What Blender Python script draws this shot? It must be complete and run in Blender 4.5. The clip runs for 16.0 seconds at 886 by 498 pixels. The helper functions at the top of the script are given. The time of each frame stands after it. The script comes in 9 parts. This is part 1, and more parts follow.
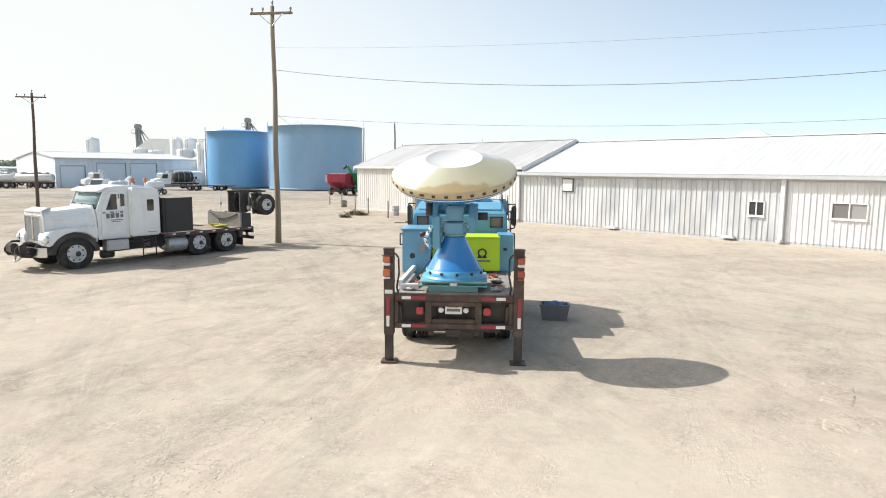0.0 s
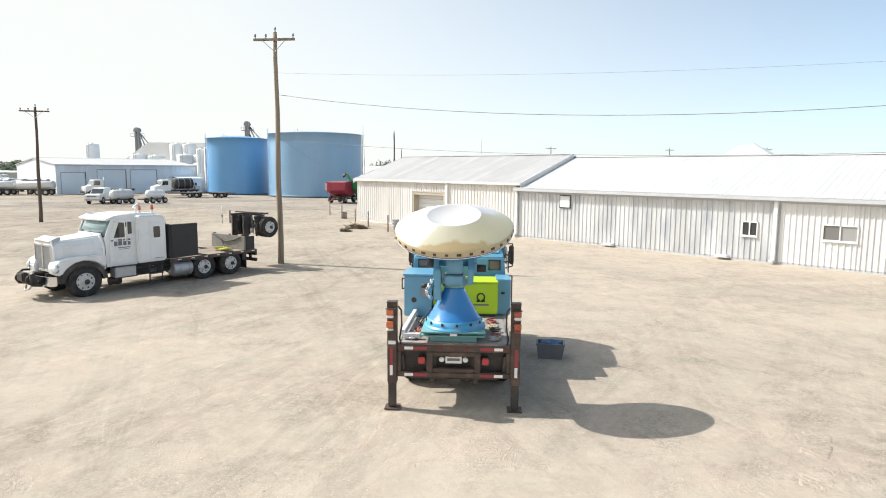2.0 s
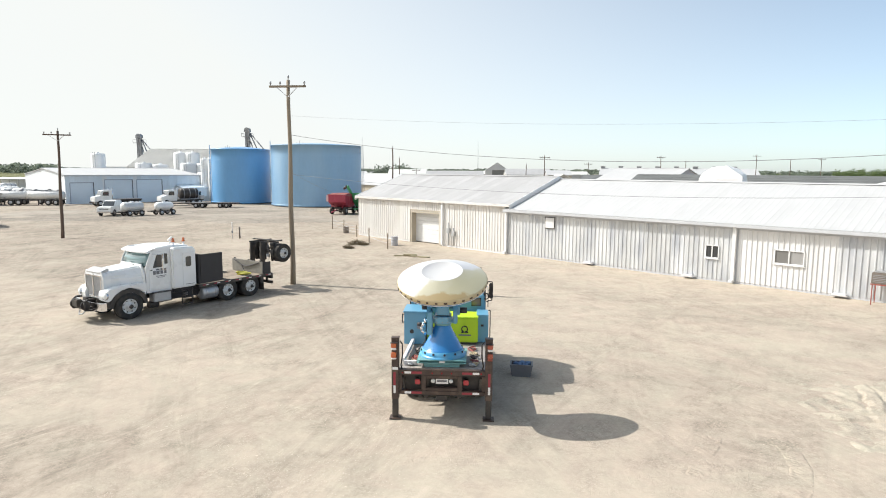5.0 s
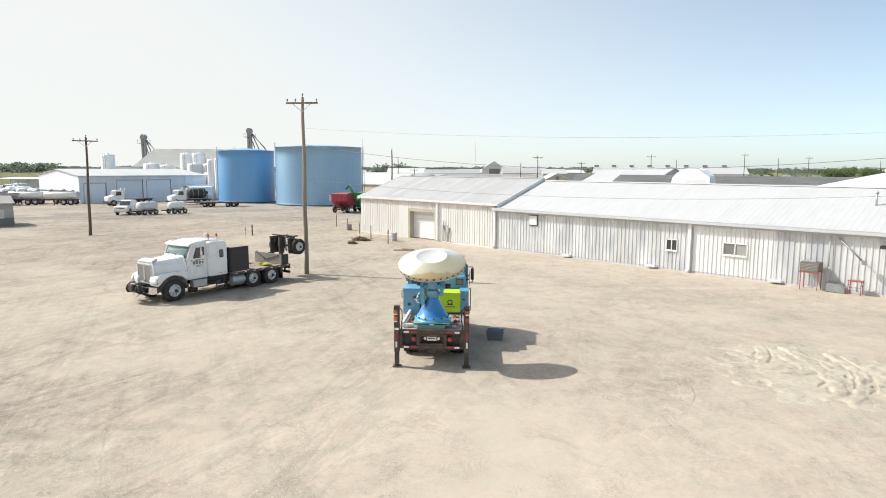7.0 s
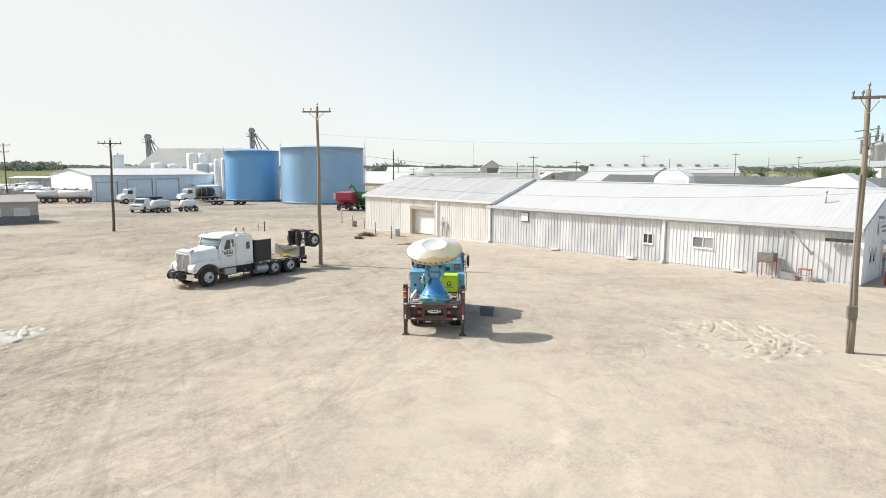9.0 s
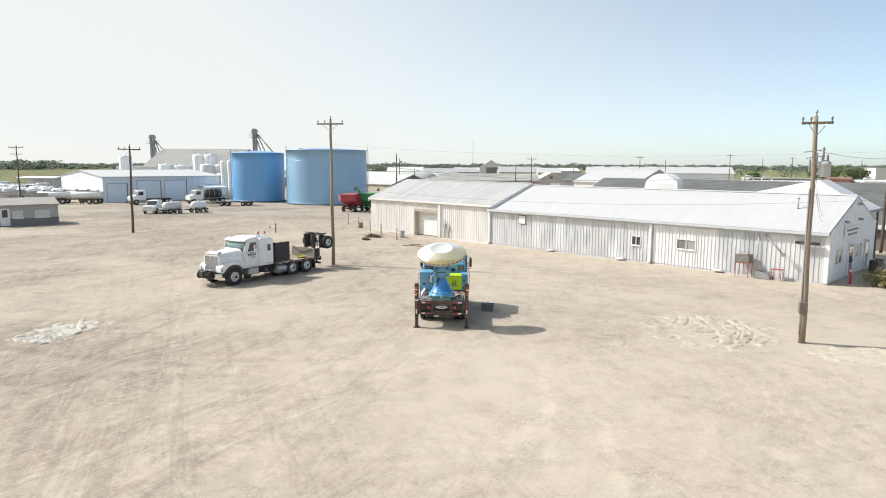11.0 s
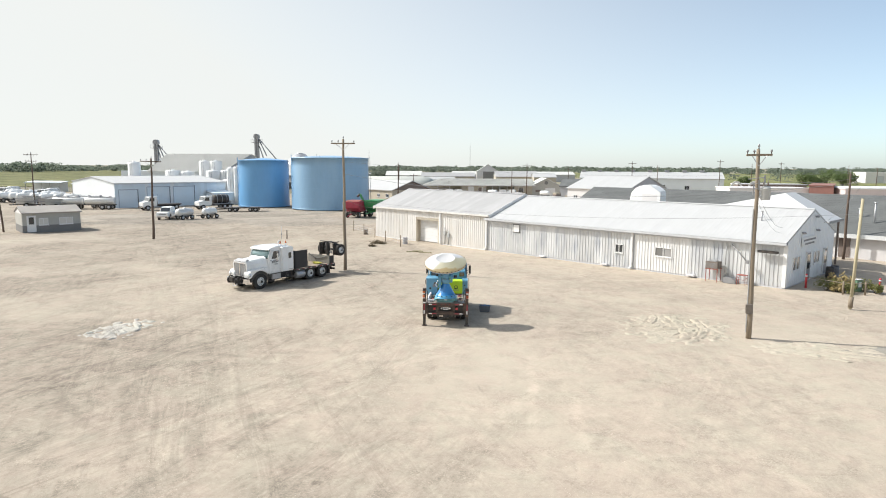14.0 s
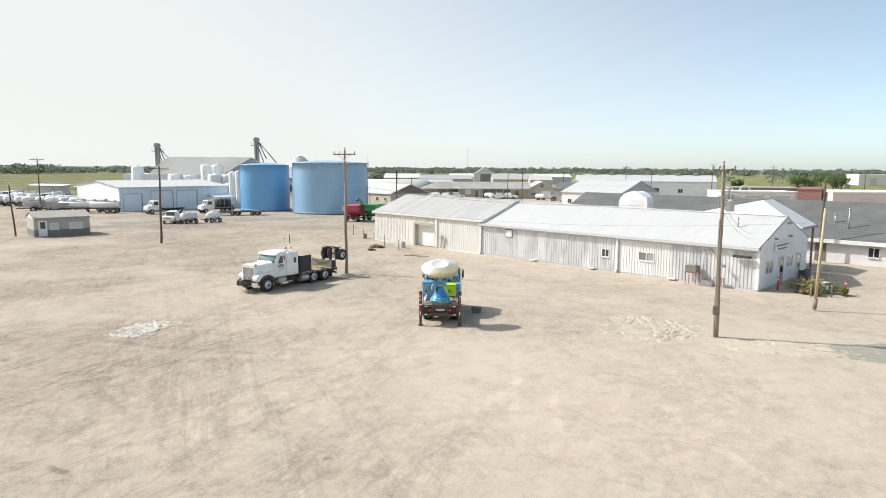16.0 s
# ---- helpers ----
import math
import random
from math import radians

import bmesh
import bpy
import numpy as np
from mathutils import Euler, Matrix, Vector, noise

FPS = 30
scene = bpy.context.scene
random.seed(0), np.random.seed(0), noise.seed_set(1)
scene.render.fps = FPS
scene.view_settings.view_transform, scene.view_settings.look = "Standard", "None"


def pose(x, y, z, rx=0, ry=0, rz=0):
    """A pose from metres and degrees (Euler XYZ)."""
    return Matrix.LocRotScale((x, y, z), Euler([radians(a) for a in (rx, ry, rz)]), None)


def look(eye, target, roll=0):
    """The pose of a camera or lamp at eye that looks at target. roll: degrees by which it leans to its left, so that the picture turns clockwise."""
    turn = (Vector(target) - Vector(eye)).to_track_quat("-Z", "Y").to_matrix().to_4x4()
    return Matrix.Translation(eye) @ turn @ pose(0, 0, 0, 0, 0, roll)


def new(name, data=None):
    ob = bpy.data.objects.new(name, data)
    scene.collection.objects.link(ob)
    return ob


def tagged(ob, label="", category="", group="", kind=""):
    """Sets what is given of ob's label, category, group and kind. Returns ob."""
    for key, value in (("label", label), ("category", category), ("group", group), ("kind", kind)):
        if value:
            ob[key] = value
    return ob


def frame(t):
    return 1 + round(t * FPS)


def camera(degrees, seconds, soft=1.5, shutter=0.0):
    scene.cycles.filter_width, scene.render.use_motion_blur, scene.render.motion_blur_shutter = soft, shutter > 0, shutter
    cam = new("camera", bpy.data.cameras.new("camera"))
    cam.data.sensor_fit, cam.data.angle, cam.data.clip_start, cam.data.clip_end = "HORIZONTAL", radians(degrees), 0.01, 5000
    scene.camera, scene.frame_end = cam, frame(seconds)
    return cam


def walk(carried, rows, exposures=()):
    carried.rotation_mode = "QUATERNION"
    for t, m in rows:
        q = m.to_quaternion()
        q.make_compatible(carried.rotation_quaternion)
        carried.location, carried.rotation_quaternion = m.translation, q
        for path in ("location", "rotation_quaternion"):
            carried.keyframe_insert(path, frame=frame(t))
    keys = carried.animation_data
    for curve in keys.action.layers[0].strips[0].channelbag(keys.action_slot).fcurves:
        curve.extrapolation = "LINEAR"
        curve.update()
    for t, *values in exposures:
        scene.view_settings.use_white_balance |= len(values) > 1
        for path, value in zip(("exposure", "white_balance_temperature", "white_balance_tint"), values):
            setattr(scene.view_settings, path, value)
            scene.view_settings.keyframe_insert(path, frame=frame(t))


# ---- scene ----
SUN, SKY = 4.0, 0.168
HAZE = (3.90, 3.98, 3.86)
EXPOSURES = ((0.0, 0.57), (4.0, 0.54), (7.0, 0.47), (16.0, 0.44))
cam = camera(70.0, 16.0, soft=1.0)
PATH = [
    (0, (0.418, -11.147, 3.48), (0.309, -9.166, 3.229), 0.4),
    (0.5, (0.402, -11.207, 3.579), (0.294, -9.226, 3.33), 0.4),
    (1, (0.396, -11.298, 3.821), (0.289, -9.316, 3.571), 0.4),
    (1.5, (0.388, -11.434, 4.21), (0.281, -9.452, 3.959), 0.4),
    (2, (0.402, -11.617, 4.538), (0.297, -9.635, 4.288), 0.4),
    (2.5, (0.4, -11.896, 4.905), (0.297, -9.915, 4.655), 0.5),
    (3, (0.451, -12.197, 5.277), (0.348, -10.215, 5.026), 0.4),
    (3.5, (0.513, -12.587, 5.683), (0.41, -10.606, 5.431), 0.3),
    (4, (0.557, -13.232, 5.931), (0.456, -11.25, 5.683), 0.3),
    (6.5, (1.209, -19.158, 6.485), (1.115, -17.177, 6.233), 0.3),
    (7, (1.342, -20.511, 6.616), (1.248, -18.53, 6.361), 0.2),
    (7.5, (1.471, -21.757, 6.655), (1.377, -19.776, 6.399), 0.2),
    (8, (1.549, -22.969, 6.735), (1.456, -20.989, 6.473), 0.2),
    (8.5, (1.539, -24.141, 6.817), (1.447, -22.161, 6.554), 0.2),
    (9, (1.484, -25.217, 6.846), (1.395, -23.236, 6.586), 0.2),
    (11.5, (1.286, -29.705, 7.797), (1.201, -27.725, 7.531), 0.2),
    (12, (1.255, -30.583, 7.964), (1.171, -28.602, 7.7), 0.1),
    (12.5, (1.183, -31.491, 8.046), (1.102, -29.509, 7.785), 0.2),
    (13, (1.177, -32.302, 8.355), (1.096, -30.321, 8.092), 0.2),
    (13.5, (1.143, -33.178, 8.508), (1.066, -31.196, 8.247), 0.3),
    (14, (1.144, -33.951, 8.698), (1.068, -31.97, 8.438), 0.3),
    (14.5, (1.145, -34.803, 8.79), (1.071, -32.821, 8.53), 0.3),
    (15, (1.215, -35.572, 9.022), (1.144, -33.59, 8.764), 0.3),
    (15.5, (1.283, -36.297, 9.25), (1.213, -34.314, 8.992), 0.3),
    (16, (1.464, -37.052, 9.434), (1.394, -35.069, 9.177), 0.3),
]
walk(cam, [(t, look(eye, target, roll)) for t, eye, target, roll in PATH], EXPOSURES)

# ---- world, sun ----
AZ, EL = radians(-12.5), radians(42.8)          # heading of the shadows, height of the sun
sunward = Vector((-math.cos(AZ) * math.cos(EL), -math.sin(AZ) * math.cos(EL), math.sin(EL)))
world = bpy.data.worlds.new("sky")
scene.world = world
world.use_nodes = True
wn = world.node_tree.nodes
sky = wn.new("ShaderNodeTexSky")
sky.sky_type = "NISHITA"
sky.sun_disc = False
sky.sun_elevation = EL
sky.sun_rotation = math.atan2(sunward.x, sunward.y)
sky.air_density, sky.dust_density, sky.ozone_density = 0.52, 0.95, 0.1
wn["Background"].inputs["Strength"].default_value = SKY
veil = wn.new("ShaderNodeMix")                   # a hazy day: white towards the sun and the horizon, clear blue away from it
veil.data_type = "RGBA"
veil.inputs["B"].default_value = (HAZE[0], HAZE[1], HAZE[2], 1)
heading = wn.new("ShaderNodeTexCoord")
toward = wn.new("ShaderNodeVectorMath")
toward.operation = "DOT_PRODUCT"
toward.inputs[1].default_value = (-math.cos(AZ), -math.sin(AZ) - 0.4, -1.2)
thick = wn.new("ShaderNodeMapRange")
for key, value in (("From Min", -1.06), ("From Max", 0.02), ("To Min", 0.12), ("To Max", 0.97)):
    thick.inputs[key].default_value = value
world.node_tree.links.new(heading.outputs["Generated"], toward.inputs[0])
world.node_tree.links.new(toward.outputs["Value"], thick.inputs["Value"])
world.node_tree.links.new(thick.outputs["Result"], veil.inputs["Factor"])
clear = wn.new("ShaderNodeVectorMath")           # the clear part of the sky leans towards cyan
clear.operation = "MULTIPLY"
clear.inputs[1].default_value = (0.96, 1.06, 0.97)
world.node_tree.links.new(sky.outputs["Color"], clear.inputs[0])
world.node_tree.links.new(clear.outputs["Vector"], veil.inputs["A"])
aureole = wn.new("ShaderNodeVectorMath")         # the bright haze round the sun
aureole.operation = "DOT_PRODUCT"
aureole.inputs[1].default_value = sunward
world.node_tree.links.new(heading.outputs["Generated"], aureole.inputs[0])
ring = wn.new("ShaderNodeMapRange")
ring.interpolation_type = "SMOOTHSTEP"
for key, value in (("From Min", 0.70), ("From Max", 1.0), ("To Min", 1.0), ("To Max", 2.2)):
    ring.inputs[key].default_value = value
world.node_tree.links.new(aureole.outputs["Value"], ring.inputs["Value"])
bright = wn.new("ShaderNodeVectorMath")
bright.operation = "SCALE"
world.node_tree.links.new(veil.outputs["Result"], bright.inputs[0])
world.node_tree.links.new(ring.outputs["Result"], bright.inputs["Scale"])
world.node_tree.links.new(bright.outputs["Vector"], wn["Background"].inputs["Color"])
sun = bpy.data.lights.new("sun", "SUN")
sun.energy, sun.angle, sun.color = SUN, radians(0.53), (1.0, 0.972, 0.92)
new("sun", sun).matrix_world = look(sunward * 50, (0, 0, 0))


# ---- materials ----
def mat(name, col, rough=0.6, metal=0.0, var=0.14, scale=2.0, fine=35.0, bump=0.08, rnd=0.0, dirt=None, dirt_amt=0.0, dirt_scale=0.8, coat=0.0, stretch=(1, 1, 1)):
    """A surface: colour that varies at two scales, fine relief, optional dirt patches and a change from piece to piece."""
    m = bpy.data.materials.new(name)
    m.use_nodes = True
    n, l = m.node_tree.nodes, m.node_tree.links
    p = n["Principled BSDF"]
    tc, mp = n.new("ShaderNodeTexCoord"), n.new("ShaderNodeMapping")
    mp.inputs["Scale"].default_value = stretch
    l.new(tc.outputs["Object"], mp.inputs["Vector"])
    info = n.new("ShaderNodeObjectInfo")
    shift = n.new("ShaderNodeVectorMath")
    shift.operation = "ADD"
    spread = n.new("ShaderNodeMath")
    spread.operation = "MULTIPLY"
    spread.inputs[1].default_value = 37.0
    l.new(info.outputs["Random"], spread.inputs[0])
    l.new(mp.outputs["Vector"], shift.inputs[0])
    l.new(spread.outputs[0], shift.inputs[1])
    a, b = n.new("ShaderNodeTexNoise"), n.new("ShaderNodeTexNoise")
    for t, s, d in ((a, scale, 4.0), (b, fine, 3.0)):
        t.inputs["Scale"].default_value, t.inputs["Detail"].default_value = s, d
        l.new(shift.outputs[0], t.inputs["Vector"])
    add = n.new("ShaderNodeMath")
    add.operation = "MULTIPLY_ADD"
    add.inputs[1].default_value = 0.4
    l.new(b.outputs["Fac"], add.inputs[0])
    l.new(a.outputs["Fac"], add.inputs[2])
    rng = n.new("ShaderNodeMapRange")
    for k, v in (("From Min", 0.4), ("From Max", 1.0), ("To Min", 1 - var), ("To Max", 1 + var)):
        rng.inputs[k].default_value = v
    l.new(add.outputs[0], rng.inputs["Value"])
    last = rng.outputs["Result"]
    if rnd:
        r = n.new("ShaderNodeMapRange")
        r.inputs["To Min"].default_value, r.inputs["To Max"].default_value = 1 - rnd, 1 + rnd
        l.new(info.outputs["Random"], r.inputs["Value"])
        mul = n.new("ShaderNodeMath")
        mul.operation = "MULTIPLY"
        l.new(last, mul.inputs[0])
        l.new(r.outputs["Result"], mul.inputs[1])
        last = mul.outputs[0]
    vm = n.new("ShaderNodeVectorMath")
    vm.operation = "SCALE"
    vm.inputs[0].default_value = col
    l.new(last, vm.inputs["Scale"])
    out = vm.outputs["Vector"]
    if dirt:
        d = n.new("ShaderNodeTexNoise")
        d.inputs["Scale"].default_value, d.inputs["Detail"].default_value = dirt_scale, 6.0
        l.new(shift.outputs[0], d.inputs["Vector"])
        dr = n.new("ShaderNodeMapRange")
        for k, v in (("From Min", 0.48), ("From Max", 0.72), ("To Min", 0.0), ("To Max", dirt_amt)):
            dr.inputs[k].default_value = v
        l.new(d.outputs["Fac"], dr.inputs["Value"])
        mx = n.new("ShaderNodeMix")
        mx.data_type = "RGBA"
        mx.inputs["B"].default_value = (*dirt, 1)
        l.new(dr.outputs["Result"], mx.inputs["Factor"])
        l.new(out, mx.inputs["A"])
        out = mx.outputs["Result"]
    l.new(out, p.inputs["Base Color"])
    rr = n.new("ShaderNodeMapRange")
    rr.inputs["To Min"].default_value, rr.inputs["To Max"].default_value = max(rough - 0.1, 0.02), min(rough + 0.12, 1)
    l.new(a.outputs["Fac"], rr.inputs["Value"])
    l.new(rr.outputs["Result"], p.inputs["Roughness"])
    p.inputs["Metallic"].default_value = metal
    p.inputs["Coat Weight"].default_value = coat
    if bump:
        bp = n.new("ShaderNodeBump")
        bp.inputs["Strength"].default_value, bp.inputs["Distance"].default_value = bump, 0.02
        l.new(add.outputs[0], bp.inputs["Height"])
        l.new(bp.outputs["Normal"], p.inputs["Normal"])
    return m


def leaves(name, col, var=0.3, scale=0.5):
    """Leaf clumps: half of the light goes through."""
    m = mat(name, col, 0.8, var=var, scale=scale, fine=scale * 9, bump=0)
    n, l = m.node_tree.nodes, m.node_tree.links
    p = n["Principled BSDF"]
    t, mx = n.new("ShaderNodeBsdfTranslucent"), n.new("ShaderNodeMixShader")
    mx.inputs["Fac"].default_value = 0.5
    l.new(p.inputs["Base Color"].links[0].from_socket, t.inputs["Color"])
    l.new(p.outputs["BSDF"], mx.inputs[1])
    l.new(t.outputs["BSDF"], mx.inputs[2])
    l.new(mx.outputs["Shader"], n["Material Output"].inputs["Surface"])
    return m


def glow_free_glass(name, col, rough=0.05):
    m = bpy.data.materials.new(name)
    m.use_nodes = True
    p = m.node_tree.nodes["Principled BSDF"]
    p.inputs["Base Color"].default_value = (*col, 1)
    p.inputs["Roughness"].default_value = rough
    p.inputs["IOR"].default_value = 1.5
    p.inputs["Coat Weight"].default_value = 1.0
    return m


white_metal = mat("white_sheet_metal", (0.70, 0.698, 0.695), 0.5, var=0.06, scale=1.2, rnd=0.06, dirt=(0.57, 0.55, 0.52), dirt_amt=0.35, stretch=(1, 1, 0.25), bump=0.03)
galvanised = mat("galvanised_siding", (0.60, 0.607, 0.612), 0.45, metal=0.1, var=0.14, scale=1.5, rnd=0.10, dirt=(0.37, 0.39, 0.435), dirt_amt=0.8, dirt_scale=1.2, stretch=(1, 1, 0.3), bump=0.04)
cream_metal = mat("cream_siding", (0.69, 0.672, 0.65), 0.55, var=0.06, scale=1.3, rnd=0.06, dirt=(0.48, 0.43, 0.36), dirt_amt=0.4, stretch=(1, 1, 0.25), bump=0.03)
roof_white = mat("white_roof_metal", (0.46, 0.457, 0.453), 0.6, var=0.06, scale=0.7, rnd=0.02, dirt=(0.46, 0.455, 0.445), dirt_amt=0.45, bump=0.02)
roof_worn = mat("weathered_roof_metal", (0.375, 0.368, 0.365), 0.65, metal=0.0, var=0.08, scale=0.6, rnd=0.08, dirt=(0.32, 0.31, 0.30), dirt_amt=0.6, bump=0.02)
fascia_grey = mat("grey_fascia", (0.50, 0.51, 0.53), 0.6, var=0.08)
trim_white = mat("white_trim", (0.72, 0.72, 0.715), 0.5, var=0.04, bump=0.02)
shingle = mat("grey_shingles", (0.125, 0.13, 0.128), 0.9, var=0.25, scale=0.5, fine=12, bump=0.3, rnd=0.12)
stucco = mat("pale_stucco", (0.66, 0.64, 0.64), 0.85, var=0.06, scale=0.6, bump=0.15)
grey_block = mat("grey_painted_block", (0.42, 0.42, 0.44), 0.85, var=0.08, bump=0.15)
tan_wall = mat("tan_wall", (0.46, 0.41, 0.33), 0.85, var=0.08)
brown_wall = mat("brown_wall", (0.20, 0.16, 0.14), 0.85, var=0.1)
red_wall = mat("red_brick_wall", (0.26, 0.13, 0.11), 0.85, var=0.1)
tan_roof = mat("tan_shingle_roof", (0.34, 0.31, 0.28), 0.9, var=0.15, scale=0.5)
dark_glass = glow_free_glass("dark_window_glass", (0.03, 0.035, 0.04))
# windscreens: pale teal sky reflection is put into the glass colour
screen_glass = glow_free_glass("sky_tinted_windscreen_glass", (0.17, 0.27, 0.28), 0.06)
# grey of the reflected sky painted into the pane's base colour
grey_glass = glow_free_glass('sky_grey_glass', (0.17, 0.168, 0.162), 0.2)
brown_glass = glow_free_glass('brown_cab_glass', (0.13, 0.095, 0.08), 0.15)
# lighter pane: brighter sky reflection, also painted as base colour
pale_glass = glow_free_glass('pale_sky_glass', (0.32, 0.315, 0.31), 0.25)
pale_blind = mat("pale_window_blind", (0.62, 0.60, 0.56), 0.7, var=0.05)
tank_blue = mat("blue_tank_paint", (0.14, 0.345, 0.61), 0.32, var=0.09, scale=0.25, fine=3, bump=0.01, dirt=(0.19, 0.40, 0.62), dirt_amt=0.4, dirt_scale=0.15, stretch=(1, 1, 0.3))
tank_blue_pale = mat("faded_blue_tank_paint", (0.235, 0.395, 0.57), 0.36, var=0.10, scale=0.25, fine=3, bump=0.01, dirt=(0.31, 0.46, 0.60), dirt_amt=0.6, dirt_scale=0.3, stretch=(1, 1, 0.3))
poly_white = mat("white_poly_tank", (0.80, 0.80, 0.79), 0.5, var=0.05, scale=0.5)
shed_blue = mat("pale_blue_siding", (0.66, 0.73, 0.79), 0.6, var=0.05, scale=0.5, rnd=0.04)
shed_white = mat("pale_gable_siding", (0.72, 0.74, 0.76), 0.6, var=0.04, scale=0.5)
wood_pole = mat("weathered_pole_wood", (0.25, 0.202, 0.15), 0.9, var=0.3, scale=2.0, fine=30, bump=0.5, stretch=(4, 4, 0.3), dirt=(0.33, 0.28, 0.21), dirt_amt=0.6)
pale_pole = mat("pale_pole_wood", (0.42, 0.37, 0.25), 0.9, var=0.2, scale=2.0, bump=0.4, stretch=(4, 4, 0.3))
dark_wood = mat("dark_pole_wood", (0.12, 0.085, 0.065), 0.9, var=0.3, scale=2.0, bump=0.5, stretch=(4, 4, 0.3))
wire_grey = mat("wire", (0.22, 0.22, 0.23), 0.6, var=0.05, bump=0)
grey_steel = mat("grey_steel", (0.30, 0.30, 0.31), 0.5, metal=0.4, var=0.15)
galv_steel = mat("galvanised_steel", (0.46, 0.46, 0.47), 0.42, metal=0.6, var=0.12, scale=6)
chrome = mat("chrome", (0.75, 0.75, 0.76), 0.14, metal=1.0, var=0.04, bump=0)
black_steel = mat("black_painted_steel", (0.035, 0.03, 0.028), 0.5, var=0.25, scale=5, dirt=(0.20, 0.16, 0.12), dirt_amt=0.35, dirt_scale=3)
brown_steel = mat("dark_outrigger_paint", (0.062, 0.040, 0.032), 0.5, var=0.25, scale=5, dirt=(0.20, 0.14, 0.10), dirt_amt=0.5, dirt_scale=4)
fresh_roof = mat("bright_white_roof", (0.58, 0.58, 0.575), 0.5, var=0.05, scale=0.7, bump=0.01)
board_black = mat("matt_black_board", (0.032, 0.029, 0.03), 0.6, var=0.2, scale=3)
tray_grey = mat("dull_dark_tray_steel", (0.20, 0.19, 0.17), 0.6, var=0.25, scale=3, dirt=(0.26, 0.23, 0.19), dirt_amt=0.5, dirt_scale=2)
rubber = mat("tyre_rubber", (0.025, 0.024, 0.023), 0.85, var=0.2, scale=6, dirt=(0.16, 0.13, 0.10), dirt_amt=0.4, dirt_scale=5)
white_paint = mat("white_truck_paint", (0.80, 0.80, 0.79), 0.28, var=0.03, scale=1.5, dirt=(0.62, 0.57, 0.50), dirt_amt=0.25, coat=0.4, bump=0.0)
radar_blue = mat("sky_blue_truck_paint", (0.125, 0.335, 0.485), 0.38, var=0.06, scale=2, dirt=(0.22, 0.36, 0.45), dirt_amt=0.3, coat=0.2, bump=0.01)
flange_blue = mat("pale_blue_flange_paint", (0.07, 0.31, 0.54), 0.35, var=0.1, scale=4, dirt=(0.26, 0.40, 0.46), dirt_amt=0.4, dirt_scale=3)
cone_blue = mat("bright_blue_pedestal_paint", (0.035, 0.205, 0.50), 0.18, var=0.05, scale=3, coat=0.4, bump=0.01, dirt=(0.12, 0.34, 0.62), dirt_amt=0.3)
teal_steel = mat("teal_painted_steel", (0.17, 0.37, 0.37), 0.45, var=0.1, scale=4, dirt=(0.25, 0.35, 0.34), dirt_amt=0.4)
lime = mat("lime_green_panel", (0.47, 0.66, 0.02), 0.45, var=0.03, scale=2, bump=0.01)
dish_paint = mat("off_white_dish_skin", (0.58, 0.57, 0.565), 0.5, var=0.05, scale=1.5, coat=0.0, bump=0.0, dirt=(0.50, 0.48, 0.44), dirt_amt=0.3, dirt_scale=1.3)
def cover_skin(name, base, yellow, brown):
    """Dish skin with the ground's reflection painted yellow on one side, and a brown stained lower edge."""
    m = mat(name, base, 0.34, var=0.05, scale=1.5, coat=0.12, bump=0.0, dirt=(0.50, 0.48, 0.44), dirt_amt=0.3, dirt_scale=1.3)
    n, l = m.node_tree.nodes, m.node_tree.links
    p = n["Principled BSDF"]
    last = p.inputs["Base Color"].links[0].from_socket
    geo = n.new("ShaderNodeNewGeometry")
    off = n.new("ShaderNodeVectorMath")
    off.operation = "SUBTRACT"
    off.inputs[1].default_value = (-0.03, 0.70, 3.36)
    l.new(geo.outputs["Position"], off.inputs[0])
    # yellow: reflection of the ground put into the colour; brown: stain
    for col, way, lo, hi, amt, sc in ((yellow, (0.5, -0.8, 0.0), 0.37, 0.47, 0.72, 1.8), (yellow, (0.62, -0.78, 0.0), 0.62, 0.74, 0.35, 4.0), (brown, (0.02, -0.97, -0.25), 0.86, 0.93, 0.85, 3.2)):
        dot = n.new("ShaderNodeVectorMath")
        dot.operation = "DOT_PRODUCT"
        dot.inputs[1].default_value = way
        l.new(off.outputs["Vector"], dot.inputs[0])
        t = n.new("ShaderNodeTexNoise")
        t.inputs["Scale"].default_value, t.inputs["Detail"].default_value = sc, 5.0
        l.new(geo.outputs["Position"], t.inputs["Vector"])
        k = n.new("ShaderNodeMath")
        k.operation = "MULTIPLY_ADD"
        k.inputs[1].default_value = 0.5
        l.new(t.outputs["Fac"], k.inputs[0])
        l.new(dot.outputs["Value"], k.inputs[2])
        r = n.new("ShaderNodeMapRange")
        for key, v in (("From Min", lo + 0.25), ("From Max", hi + 0.25), ("To Min", 0.0), ("To Max", amt)):
            r.inputs[key].default_value = v
        l.new(k.outputs[0], r.inputs["Value"])
        mx = n.new("ShaderNodeMix")
        mx.data_type = "RGBA"
        mx.inputs["B"].default_value = (*col, 1)
        l.new(r.outputs["Result"], mx.inputs["Factor"])
        l.new(last, mx.inputs["A"])
        last = mx.outputs["Result"]
    l.new(last, p.inputs["Base Color"])
    return m


